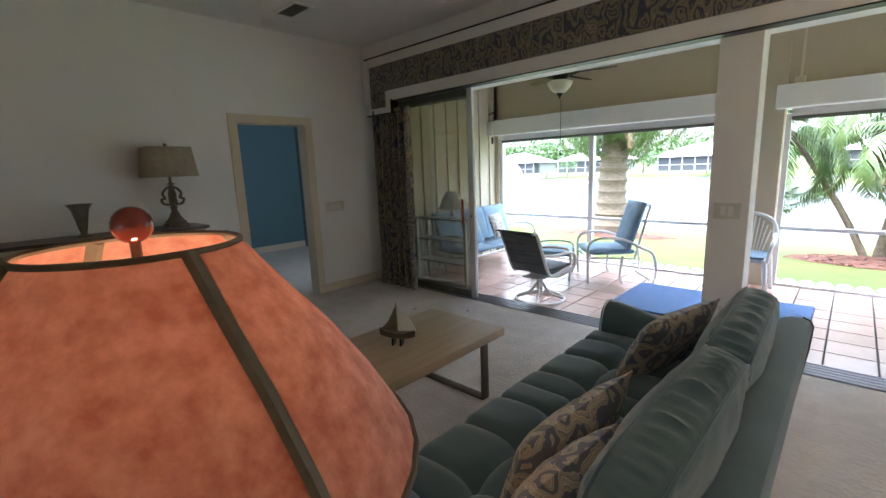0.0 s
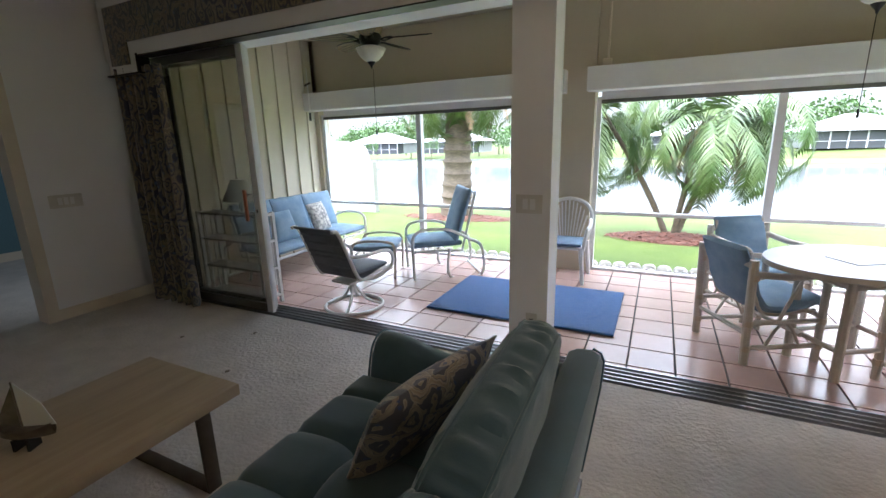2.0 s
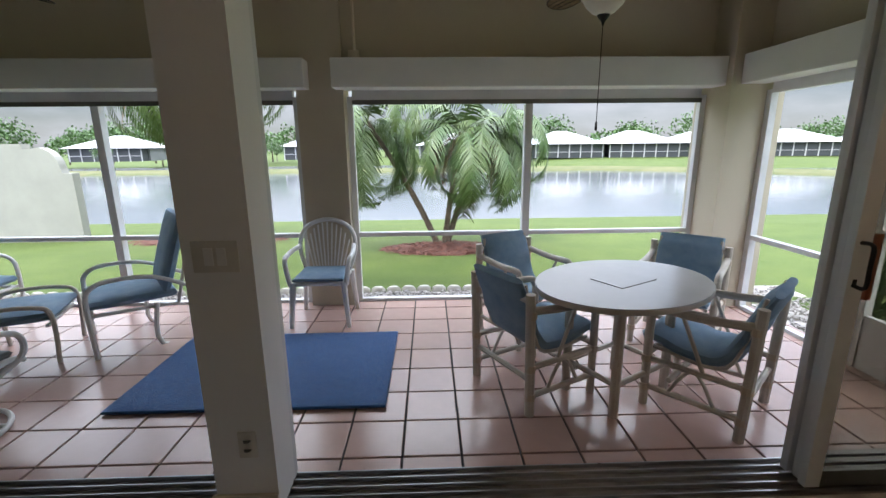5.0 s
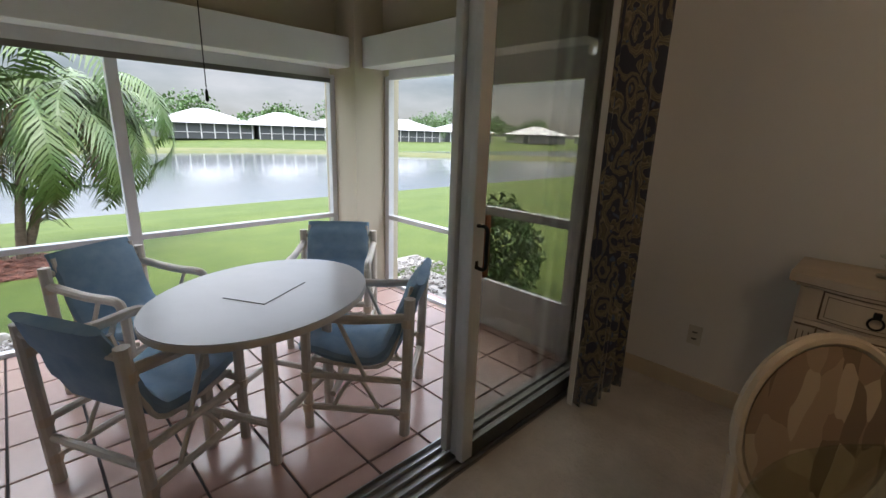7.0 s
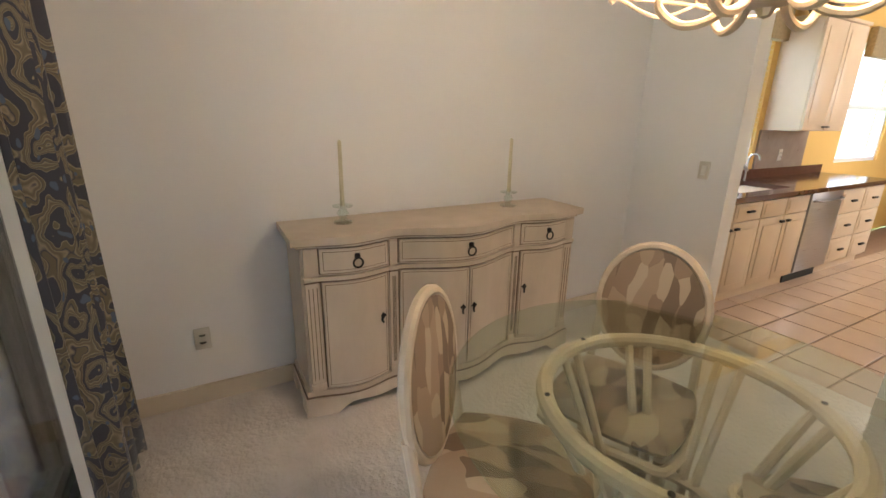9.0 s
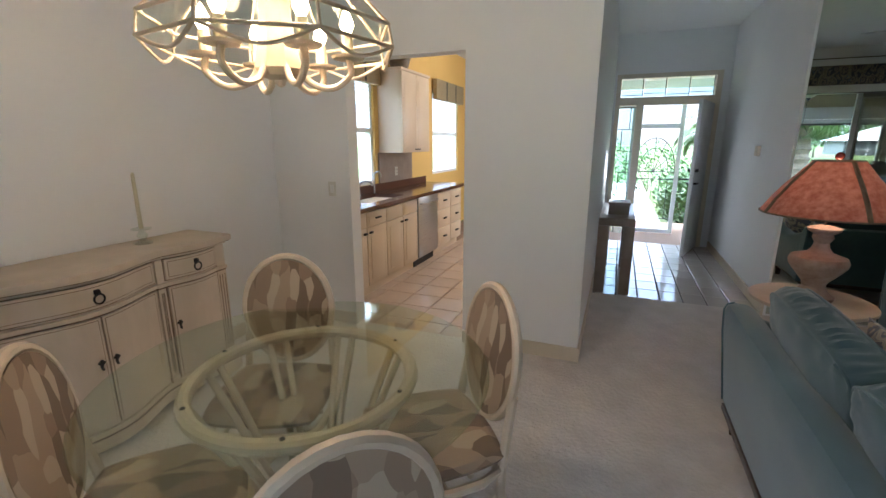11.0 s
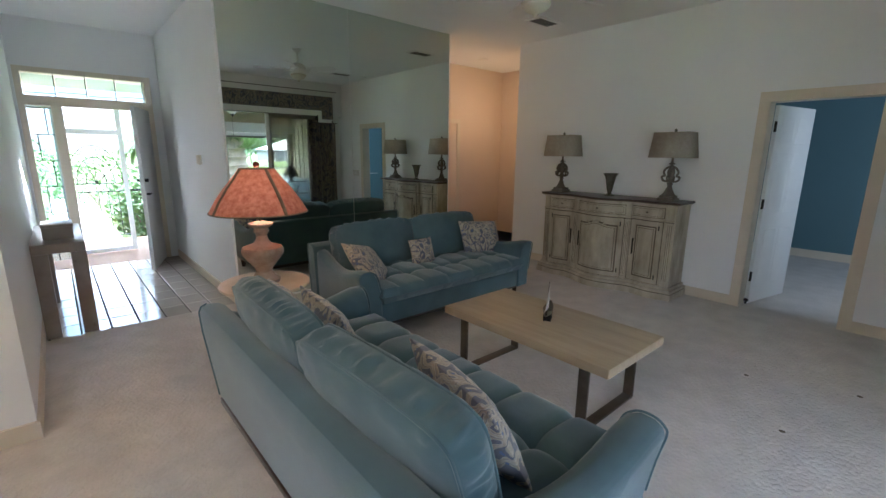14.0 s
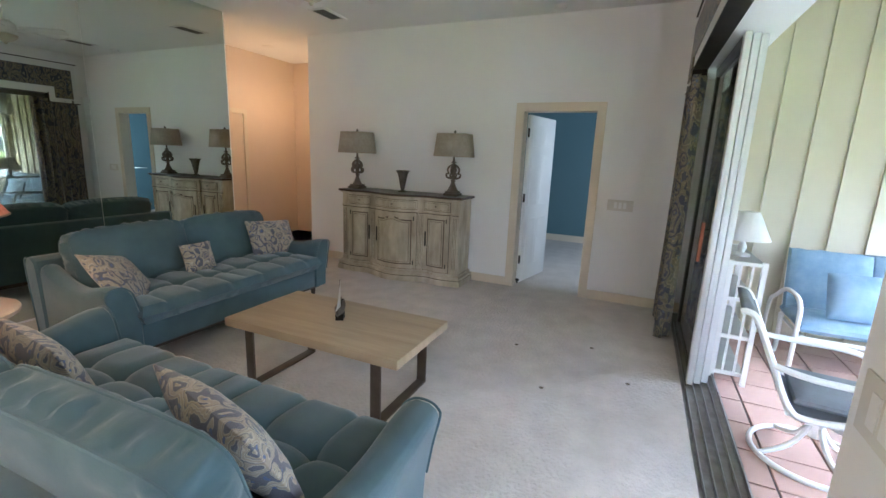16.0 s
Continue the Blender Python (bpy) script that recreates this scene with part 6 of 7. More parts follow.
kitchen_window("window_6", -0.62, -1.58)
kitchen_window("window_7", -3.42, -4.58)
bs = thing("basket", (3.22, -1.95, 2.37), "dark woven basket on top of the wall cabinet", "basket")
part("body", lathe([(0, 0), (0.10, 0), (0.15, 0.16), (0.14, 0.16), (0.09, 0.01), (0, 0.01)], 18), DWOOD, bs)
# added fill lamp against the closed inner kitchen wall, where no window is
kl = bpy.data.lights.new("kitchen_side_window_light", "AREA")
kl.shape, kl.size, kl.size_y, kl.energy, kl.color = "RECTANGLE", 1.6, 1.2, 8, (1.0, 0.95, 0.88)
new("kitchen_side_window_light", kl).matrix_world = look((0.95, -3.6, 1.6), (3.0, -3.2, 1.0))
point_lamp("kitchen_ceiling_light", (1.9, -2.6, 2.85), 4, (1.0, 0.8, 0.58), 0.12)
kc = thing("kitchen_chair", (2.75, -5.4, 0), "dark wooden kitchen chair with a slatted back", "chair", "", 100)
part("seat", boxes([(-0.21, 0.21, -0.2, 0.2, 0.44, 0.47)], 0.01), DWOOD, kc)
for x in (-0.19, 0.19):
    part("back_post", tube([(x, -0.19, 0), (x, -0.19, 0.45), (x, -0.25, 0.95)], 0.018, 8), DWOOD, kc)
    part("front_leg", tube([(x, 0.18, 0), (x, 0.18, 0.45)], 0.018, 8), DWOOD, kc)
for z in (0.6, 0.72, 0.84, 0.93):
    part("back_slat", boxes([(-0.19, 0.19, -0.24, -0.22, z, z + 0.05)]), DWOOD, kc)

# ---- lanai furniture ----
def bamboo_chair(at, turn):
    """A captain's chair of pale bamboo with a sling cushion; local front is +y."""
    c = thing("bamboo_armchair", at, "whitewashed bamboo armchair with a faded blue sling cushion", "patio chair", "chairs round the lanai table", turn)
    for s in (-1, 1):
        x = s * 0.27
        part("back_post", tube([(x, -0.25, 0), (x, -0.27, 0.74)], 0.028, 10), BAMBOO, c)
        part("front_post", tube(curve([(x, 0.25, 0), (x, 0.25, 0.5), (x, 0.235, 0.58), (x, 0.19, 0.615), (x, 0.0, 0.615), (x, -0.25, 0.64)], 5), 0.024, 10), BAMBOO, c)
        part("side_rail", tube([(x, -0.25, 0.30), (x, 0.25, 0.30)], 0.018, 8), BAMBOO, c)
        part("side_stretcher", tube([(x, -0.25, 0.12), (x, 0.25, 0.12)], 0.018, 8), BAMBOO, c)
        part("arch", tube(curve([(x, -0.12, 0.12), (x, -0.06, 0.24), (x, 0.0, 0.30), (x, 0.06, 0.24), (x, 0.12, 0.12)], 4), 0.011, 6), BAMBOO, c)
        part("brace", tube(curve([(x, -0.05, 0.30), (x, 0.0, 0.42), (x, 0.08, 0.60)], 4), 0.012, 6), BAMBOO, c)
        for y, z in ((-0.26, 0.62), (-0.255, 0.30), (0.25, 0.30), (-0.25, 0.12), (0.25, 0.12)):
            part("binding", tube([(x, y, z - 0.02), (x, y, z + 0.02)], 0.031, 10), RATTAN, c)
        part("sling_bar", tube(curve([(s * 0.22, -0.27, 0.78), (s * 0.22, -0.2, 0.5), (s * 0.22, -0.1, 0.34), (s * 0.22, 0.24, 0.36)], 4), 0.012, 6), BAMBOO, c)
    part("back_rail", tube([(-0.27, -0.27, 0.70), (0.27, -0.27, 0.70)], 0.02, 8), BAMBOO, c)
    part("back_stretcher", tube([(-0.27, -0.25, 0.22), (0.27, -0.25, 0.22)], 0.018, 8), BAMBOO, c)
    part("front_rail", tube([(-0.27, 0.25, 0.33), (0.27, 0.25, 0.33)], 0.02, 8), BAMBOO, c)
    part("front_stretcher", tube([(-0.27, 0.12, 0.20), (0.27, 0.12, 0.20)], 0.016, 8), BAMBOO, c)
    # sling cushion: a thick bent strip
    bm = bmesh.new()
    path = [Vector(p) for p in curve([(0, -0.305, 0.80), (0, -0.24, 0.66), (0, -0.19, 0.50), (0, -0.10, 0.38), (0, 0.08, 0.375), (0, 0.26, 0.42), (0, 0.285, 0.39)], 4)]
    rings = []
    for i, p in enumerate(path):
        d = (path[min(i + 1, len(path) - 1)] - path[max(i - 1, 0)]).normalized()
        nrm = Vector((0, -d.z, d.y))
        t = 0.045 if 1 < i < len(path) - 2 else 0.025
        ring = []
        for u in range(12):
            a = 2 * math.pi * u / 12
            cx, cz = math.cos(a), math.sin(a)
            sx = math.copysign(abs(cx) ** 0.35, cx) * 0.235
            ring.append(bm.verts.new(p + Vector((sx, 0, 0)) + nrm * (cz * t * (1 + 0.12 * math.sin(i * 1.9 + u)))))
        rings.append(ring)
    for a, b in zip(rings, rings[1:]):
        for k in range(12):
            bm.faces.new((a[k], a[(k + 1) % 12], b[(k + 1) % 12], b[k]))
    bm.faces.new(rings[0])
    bm.faces.new(rings[-1][::-1])
    part("cushion", bm, DENIM, c, "faded blue sling cushion")
    return c


bc = bamboo_chair((0.86, 4.80, LZ), -62)
for x, y, r in ((1.85, 4.53, 41), (0.98, 5.62, -150), (2.16, 5.42, 140)):
    copy_thing(bc, pose(x, y, LZ, 0, 0, r))

pt_ = thing("patio_table", (1.36, 4.68, LZ), "oval white laminate lanai table on bamboo legs", "patio table", "", 30)
ell = [(0.57 * math.cos(2 * math.pi * k / 48), 0.45 * math.sin(2 * math.pi * k / 48)) for k in range(48)]
part("tabletop", prism(ell, 0.70, 0.735), WTABLE, pt_)
part("edge_band", prism([(x * 1.004, y * 1.004) for x, y in ell], 0.703, 0.728), BAMBOO, pt_)
part("inlay", boxes([(-0.14, 0.17, -0.10, 0.12, 0.735, 0.737)]), WTABLE, pt_)
part("inlay_edge", boxes([(-0.145, 0.175, -0.105, -0.10, 0.735, 0.738), (-0.145, -0.14, -0.10, 0.12, 0.735, 0.738)]), GREY, pt_, "thin dark inlay line")
for sx in (-1, 1):
    for sy in (-1, 1):
        part("leg", tube([(sx * 0.24, sy * 0.18, 0), (sx * 0.24, sy * 0.18, 0.70)], 0.028, 10), BAMBOO, pt_)
for z in (0.2, 0.62):
    for s in (-1, 1):
        part("rail", tube([(-0.24, s * 0.18, z), (0.24, s * 0.18, z)], 0.018, 8), BAMBOO, pt_)
        part("rail", tube([(s * 0.24, -0.18, z), (s * 0.24, 0.18, z)], 0.018, 8), BAMBOO, pt_)

# rug
rg = link_mesh("rug", pad(1.66, 1.07, 0.03, edge=0.7, n=24, crown=0.1, wrinkle=0.006), RUG)
rg.matrix_world = pose(-0.91, 5.08, LZ + 0.016)
tagged(rg, "bright blue shag rug lying on the pink lanai tiles", "rug")


def white_tube_chair(name, at, turn, w, label, recline=20, footed=True, cushions=1, seat_h=0.40, back_len=0.62, cat="patio chair"):
    """White tubular aluminium seat with looped arms and blue cushions; local front +y."""
    c = thing(name, at, label, cat, "", turn)
    tip = (-0.26 - back_len * math.sin(radians(recline)), seat_h + back_len * math.cos(radians(recline)))
    for s in (-1, 1):
        x = s * w / 2
        part("arm", tube(curve([(x, 0.30, 0), (x, 0.31, 0.40), (x, 0.28, 0.53), (x, 0.15, 0.58), (x, -0.12, 0.56), (x, -0.36, 0.44)], 5), 0.018, 8), WHITE, c)
        part("back_leg", tube(curve([(x, -0.36, 0.44), (x, -0.50, 0.34), (x, -0.50, 0.0), (x, -0.12, 0.0), (x, -0.12, 0.35)], 4), 0.018, 8), WHITE, c)
        part("seat_rail", tube([(x * 0.94, 0.28, seat_h - 0.07), (x * 0.94, -0.27, seat_h - 0.09), (x * 0.94, tip[0], tip[1])], 0.016, 8), WHITE, c)
    part("front_rail", tube([(-w / 2, 0.29, seat_h - 0.08), (w / 2, 0.29, seat_h - 0.08)], 0.016, 8), WHITE, c)
    part("rear_rail", tube([(-w / 2, -0.50, 0.02), (w / 2, -0.50, 0.02)], 0.016, 8), WHITE, c)
    part("top_rail", tube([(-w * 0.47, tip[0], tip[1]), (w * 0.47, tip[0], tip[1])], 0.016, 8), WHITE, c)
    cw = (w - 0.06) / cushions
    for k in range(cushions):
        x = -w / 2 + 0.03 + cw * (k + 0.5)
        part("seat_cushion", moved(pad(cw - 0.01, 0.56, 0.11, edge=0.5, n=12, crown=0.4, wrinkle=0.004), pose(x, 0.02, seat_h)), DENIM, c, "faded blue seat cushion")
        mid = ((-0.26 + tip[0]) / 2 + 0.06, (seat_h + tip[1]) / 2 + 0.03)
        part("back_cushion", moved(pad(cw - 0.01, back_len, 0.11, edge=0.5, n=12, crown=0.4, wrinkle=0.004), pose(x, mid[0], mid[1], 90 + recline, 0, 0)), DENIM, c, "faded blue back cushion")
    return c


white_tube_chair("patio_recliner", (-2.24, 5.70, LZ), 128, 0.60, "white tubular patio recliner with faded blue cushions", 17, back_len=0.60, seat_h=0.40)
white_tube_chair("patio_loveseat", (-4.0, 5.42, LZ), -90, 1.75, "white tubular patio seat with faded blue cushions along the siding", 16, cushions=3, seat_h=0.36, back_len=0.5, cat="patio sofa")
ot = thing("ottoman", (-2.86, 5.40, LZ), "white tubular footstool with a faded blue cushion", "footstool", "", 112)
for s in (-1, 1):
    part("leg", tube(curve([(s * 0.27, 0.24, 0), (s * 0.27, 0.25, 0.36), (s * 0.27, 0.15, 0.44), (s * 0.27, -0.15, 0.44), (s * 0.27, -0.25, 0.36), (s * 0.27, -0.24, 0)], 5), 0.016, 8), BAMBOO, ot)
part("rail", boxes([(-0.26, 0.26, -0.22, -0.20, 0.28, 0.30), (-0.26, 0.26, 0.20, 0.22, 0.28, 0.30)]), WHITE, ot)
part("cushion", moved(pad(0.52, 0.48, 0.11, edge=0.5, n=12, crown=0.4), pose(0, 0, 0.36)), DENIM, ot, "faded blue cushion")
for x, y, rx, rz, lb in ((-3.95, 5.62, 70, -80, "white and grey patterned cushion on the patio seat"),):
    p = link_mesh("throw_pillow", moved(pad(0.38, 0.38, 0.13, edge=0.06, n=12, crown=0.75), Matrix()), MATS.setdefault("speckled", material("speckled", (0.62, 0.60, 0.55), 0.8, second=(0.22, 0.22, 0.22), scale=22.0, mottle=0.25)))
    p.matrix_world = pose(x, y, 0.56, rx, 0, rz + 180)
    tagged(p, lb, "throw pillow")
p = link_mesh("throw_pillow", moved(pad(0.40, 0.36, 0.12, edge=0.06, n=12, crown=0.75), Matrix()), DENIM)
p.matrix_world = pose(-3.92, 4.95, 0.55, 70, 0, 95)
tagged(p, "small faded blue pillow on the patio seat", "throw pillow")

# swivel sling chair
sc = thing("swivel_chair", (-2.44, 4.34, LZ), "white aluminium swivel rocker with a grey sling", "patio chair", "", -7)
part("base_ring", tube([(0.275 * math.cos(2 * math.pi * k / 32), 0.275 * math.sin(2 * math.pi * k / 32), 0.016) for k in range(32)], 0.015, 8, True), WHITE, sc)
for k in range(4):
    a = math.pi / 2 * k + 0.5
    part("spider", tube(curve([(0.275 * math.cos(a), 0.275 * math.sin(a), 0.02), (0.12 * math.cos(a), 0.12 * math.sin(a), 0.08), (0.03 * math.cos(a), 0.03 * math.sin(a), 0.20)], 4), 0.014, 8), WHITE, sc)
part("post", tube([(0, 0, 0.14), (0, 0, 0.27)], 0.035, 10), WHITE, sc)
part("plate", boxes([(-0.12, 0.12, -0.16, 0.16, 0.27, 0.29)], 0.004), WHITE, sc)
side_path = curve([(0, 0.29, 0.35), (0, 0.2, 0.38), (0, -0.08, 0.335), (0, -0.18, 0.38), (0, -0.28, 0.60), (0, -0.37, 0.80), (0, -0.42, 0.835), (0, -0.445, 0.83)], 5)
for s in (-1, 1):
    part("side_frame", tube([(s * 0.25, q[1], q[2]) for q in side_path], 0.017, 8), WHITE, sc)
    part("arm", tube(curve([(s * 0.25, -0.27, 0.58), (s * 0.285, -0.12, 0.565), (s * 0.29, 0.15, 0.56), (s * 0.28, 0.27, 0.50), (s * 0.27, 0.26, 0.38), (s * 0.2, 0.1, 0.29), (s * 0.1, 0.0, 0.29)], 5), 0.017, 8), WHITE, sc)
bm = bmesh.new()
a = [[bm.verts.new((x, q[1], q[2] + 0.01)) for x in (-0.24, 0.24)] for q in side_path]
for u, v in zip(a, a[1:]):
    bm.faces.new((u[0], u[1], v[1], v[0]))
sl = part("sling", bm, SLING, sc, "grey woven sling")
md = sl.modifiers.new("thick", "SOLIDIFY")
md.thickness = 0.012
for k in range(5):
    y = -0.225 - 0.035 * k
    q = min(side_path, key=lambda w: abs(w[2] - (0.46 + 0.075 * k)) if w[1] < -0.15 else 9)
    part("rib", tube([(-0.235, q[1] - 0.004, q[2]), (0.235, q[1] - 0.004, q[2])], 0.016, 8), SLING, sc)
part("cushion", moved(pad(0.44, 0.40, 0.06, edge=0.5, n=12, crown=0.3), pose(0, 0.05, 0.405)), SLING, sc, "grey seat pad")

# white moulded chair with fan back
mc = thing("garden_chair", (-0.76, 6.02, LZ), "white moulded plastic armchair with a blue seat pad", "patio chair", "", 180)
part("seat", boxes([(-0.22, 0.22, -0.2, 0.22, 0.37, 0.40)], 0.012), WHITE, mc)
for sx in (-1, 1):
    for sy, y in ((1, 0.2), (-1, -0.2)):
        part("leg", tube([(sx * 0.25, y * 1.15, 0), (sx * 0.215, y, 0.40)], [0.02, 0.03], 8), WHITE, mc)
    part("arm", tube(curve([(sx * 0.24, 0.2, 0.38), (sx * 0.27, 0.2, 0.58), (sx * 0.28, 0.05, 0.62), (sx * 0.25, -0.2, 0.64)], 5), 0.022, 8), WHITE, mc)
part("back_rim", tube(curve([(-0.20, -0.20, 0.40), (-0.26, -0.24, 0.62), (-0.20, -0.28, 0.80), (0, -0.30, 0.87), (0.20, -0.28, 0.80), (0.26, -0.24, 0.62), (0.20, -0.20, 0.40)], 5), 0.02, 8), WHITE, mc)
for k in range(11):
    f = -1 + 2 * k / 10
    part("back_slat", tube([(0.13 * f, -0.205, 0.40), (0.235 * f * (1 - 0.15 * abs(f)), -0.27, 0.85 - 0.17 * f * f)], 0.008, 5), WHITE, mc)
part("cushion", moved(pad(0.42, 0.42, 0.05, edge=0.5, n=10), pose(0, 0.0, 0.425)), DENIM, mc, "blue seat pad")

# etagere behind the glass and its lamp
es = thing("plant_stand", (-3.62, 4.06, LZ), "white rattan shelf stand with open slatted sides", "shelf stand")
for x in (-0.42, 0.40):
    for y in (-0.10, 0.10):
        part("post", boxes([(x - 0.016, x + 0.016, y - 0.016, y + 0.016, 0, 0.92)]), WHITE, es)
    for z in (0.08, 0.36, 0.64, 0.90):
        part("side_rail", boxes([(x - 0.012, x + 0.012, -0.084, 0.084, z - 0.012, z + 0.012)]), WHITE, es)
    for y in (-0.035, 0.035):
        part("spindle", boxes([(x - 0.007, x + 0.007, y - 0.007, y + 0.007, 0.09, 0.89)]), WHITE, es)
for z in (0.08, 0.36, 0.64, 0.90):
    part("shelf", boxes([(-0.404, 0.384, -0.10, 0.10, z - 0.009, z + 0.009)]), WHITE if z > 1 else MATS["smoked shelf"] if "smoked shelf" in MATS else material("smoked shelf", (0.30, 0.30, 0.28), 0.3, scale=4.0), es)
wl = thing("table_lamp", (-3.50, 4.06, LZ + 0.909), "white lamp with a pleated cone shade on the shelf stand", "table lamp")
part("base", lathe([(0, 0), (0.06, 0), (0.06, 0.015), (0.02, 0.03), (0.03, 0.07), (0.015, 0.11), (0.012, 0.17), (0, 0.17)], 16), WHITE, wl)
part("shade", lathe([(0.17, 0.13), (0.075, 0.33)], 24), WHITE, wl)
wl.children[-1].modifiers.new("thick", "SOLIDIFY").thickness = 0.004

BASKET = material("woven palm basket", (0.42, 0.34, 0.19), 0.75, second=(0.20, 0.15, 0.075), scale=9.0, stretch=(6, 6, 0.6), mottle=0.8, bump=0.4, bump_scale=60)


def palm_fan(at, turn):
    """A fan with palm-leaf blades; at: the tip of the bowl's finial."""
    f = thing("ceiling_fan", at, "dark bronze lanai fan with palm-leaf blades and ribbed glass bowl", "ceiling fan", "lanai fans", turn)
    top = 2.95 - at[2]
    part("rod", tube([(0, 0, 0.50), (0, 0, top)], 0.013, 8), IRON, f)
    part("canopy", lathe([(0, top - 0.05), (0.03, top - 0.05), (0.07, top - 0.005), (0.07, top), (0, top)], 20), IRON, f)
    part("collar", lathe([(0, 0.47), (0.05, 0.475), (0.022, 0.53), (0, 0.535)], 16), IRON, f)
    part("housing", lathe([(0, 0.475), (0.10, 0.475), (0.138, 0.455), (0.135, 0.40), (0.120, 0.36), (0.10, 0.35), (0, 0.35)], 28), BASKET, f, "woven palm basket housing")
    part("rim", tube([(0.138 * math.cos(2 * math.pi * k / 28), 0.138 * math.sin(2 * math.pi * k / 28), 0.457) for k in range(28)], 0.007, 6, True), IRON, f)
    part("motor", lathe([(0, 0.352), (0.105, 0.35), (0.12, 0.325), (0.11, 0.27), (0.07, 0.235), (0, 0.23)], 28), IRON, f)
    part("light_bowl", lathe([(0, 0.232), (0.10, 0.23), (0.155, 0.21), (0.148, 0.185), (0.125, 0.14), (0.08, 0.095), (0.04, 0.075), (0, 0.07)], 32), MATS["frosted bowl"], f, "ribbed frosted glass bowl")
    for k in range(24):
        a = 2 * math.pi * k / 24
        part("bowl_rib", tube([(0.158 * math.cos(a), 0.158 * math.sin(a), 0.212), (0.147 * math.cos(a), 0.147 * math.sin(a), 0.175)], 0.004, 5), MATS["frosted bowl"], f)
    part("finial", lathe([(0, 0), (0.006, 0.012), (0.014, 0.035), (0.035, 0.06), (0.045, 0.078), (0, 0.08)], 14), IRON, f)
    for k in range(5):
        m = pose(0, 0, 0.30, 0, 0, 72 * k)
        for q in (-1, 1):
            part("bracket", moved(tube(curve([(0.09, 0, 0.0), (0.14, q * 0.035, -0.012), (0.20, q * 0.04, 0.0), (0.25, q * 0.015, 0.006)], 4), 0.008, 6), m), IRON, f)
        out = [(0.17, 0.030), (0.24, 0.052), (0.32, 0.074), (0.42, 0.090), (0.52, 0.094), (0.60, 0.082), (0.65, 0.055), (0.675, 0.018)]
        tilt = m @ pose(0, 0, 0, 13, 0, 0)
        ring = out + [(x, -y) for x, y in out[::-1]]
        b = part("blade", moved(prism(ring, 0.0, 0.007), tilt), FBLADE, f, "woven palm-leaf blade")
        part("edge", moved(tube([(x, y, 0.0035) for x, y in ring], 0.006, 6, True), tilt), IRON, b, "dark bound edge")
        for q in (-0.6, 0, 0.6):
            part("rib", moved(tube([(0.18, 0.03 * q, -0.001), (0.34, 0.075 * q, -0.002), (0.64, 0.06 * q, -0.001)], 0.003, 5), tilt), IRON, b)
    return f


palm_fan((-2.73, 5.30, 2.27), 12)
palm_fan((1.42, 5.45, 2.27), 35)
for x, y in ((-2.72, 5.31), (1.42, 5.45)):
    pc = thing("pull_cord", (x, y, 2.275), "hanging fan pull cord with a dark toggle", "pull cord", "fan pull cords")
    part("cord", tube([(0, 0, 0), (0, 0, -0.62)], 0.003, 5), IRON, pc)
    part("toggle", lathe([(0, -0.70), (0.01, -0.69), (0.008, -0.64), (0, -0.62)], 8), BLACK, pc)
ck = thing("shutter_crank", (-4.42, 6.15, 2.3), "white and tan shutter crank rods hanging in the corner", "crank rod")
part("rod", tube([(0, 0, 0.25), (0, 0, -0.35)], 0.008, 6), WHITE, ck)
part("wheel", tube([(-0.05, 0.0, 0.02), (0.05, 0, 0.05)], 0.014, 8), DWOOD, ck)
part("grip", tube([(0, 0, -0.35), (0, 0, -0.46)], 0.016, 8), BLACK, ck)
pp = thing("wall_pipe", (0, 6.39, 0), "thin cream conduit running down the lanai wall", "pipe")
part("pipe", tube([(-0.44, 0, 2.95), (-0.44, 0, 2.32)], 0.012, 8), TRIM, pp)
part("box", boxes([(-0.49, -0.40, -0.05, 0.01, 2.24, 2.31)], 0.004), TRIM, pp)


# ---- garden ----
rnd = random.Random(7)


def frond(bm, base, yaw, lift, length, droop, leaf, n=20):
    """A feather leaf: a drooping rib with narrow leaflets along both sides."""
    d = Vector((math.cos(yaw), math.sin(yaw), 0))
    side = Vector((-d.y, d.x, 0))
    p = Vector(base)
    el = lift
    rib = [p.copy()]
    seg = length / n
    for i in range(n):
        p = p + (d * math.cos(el) + Vector((0, 0, math.sin(el)))) * seg
        el -= droop / n * (0.6 + 1.0 * i / n)
        rib.append(p.copy())
        if i < 2:
            continue
        dirn = (rib[-1] - rib[-2]).normalized()
        f = i / n
        L = leaf * (math.sin(math.pi * min(f * 0.9 + 0.12, 1)) ** 0.6) * rnd.uniform(0.8, 1.1)
        for h in (0, 0.5):
            q = rib[-2].lerp(rib[-1], h)
            for s in (-1, 1):
                out = (side * s * 0.80 + dirn * 0.5 + Vector((0, 0, -0.25 - 0.35 * rnd.random()))).normalized()
                w = dirn * 0.021
                tip = q + out * L + Vector((0, 0, -0.25 * L))
                mid = q + out * L * 0.5
                a = bm.verts.new(q - w)
                b = bm.verts.new(q + w)
                c = bm.verts.new(mid + w * 0.9)
                e = bm.verts.new(mid - w * 0.9)
                t = bm.verts.new(tip)
                bm.faces.new((a, b, c, e))
                bm.faces.new((e, c, t))
    for u, v in zip(rib, rib[1:]):
        w = side * 0.012
        bm.faces.new([bm.verts.new(x) for x in (u - w, u + w, v + w * 0.8, v - w * 0.8)])


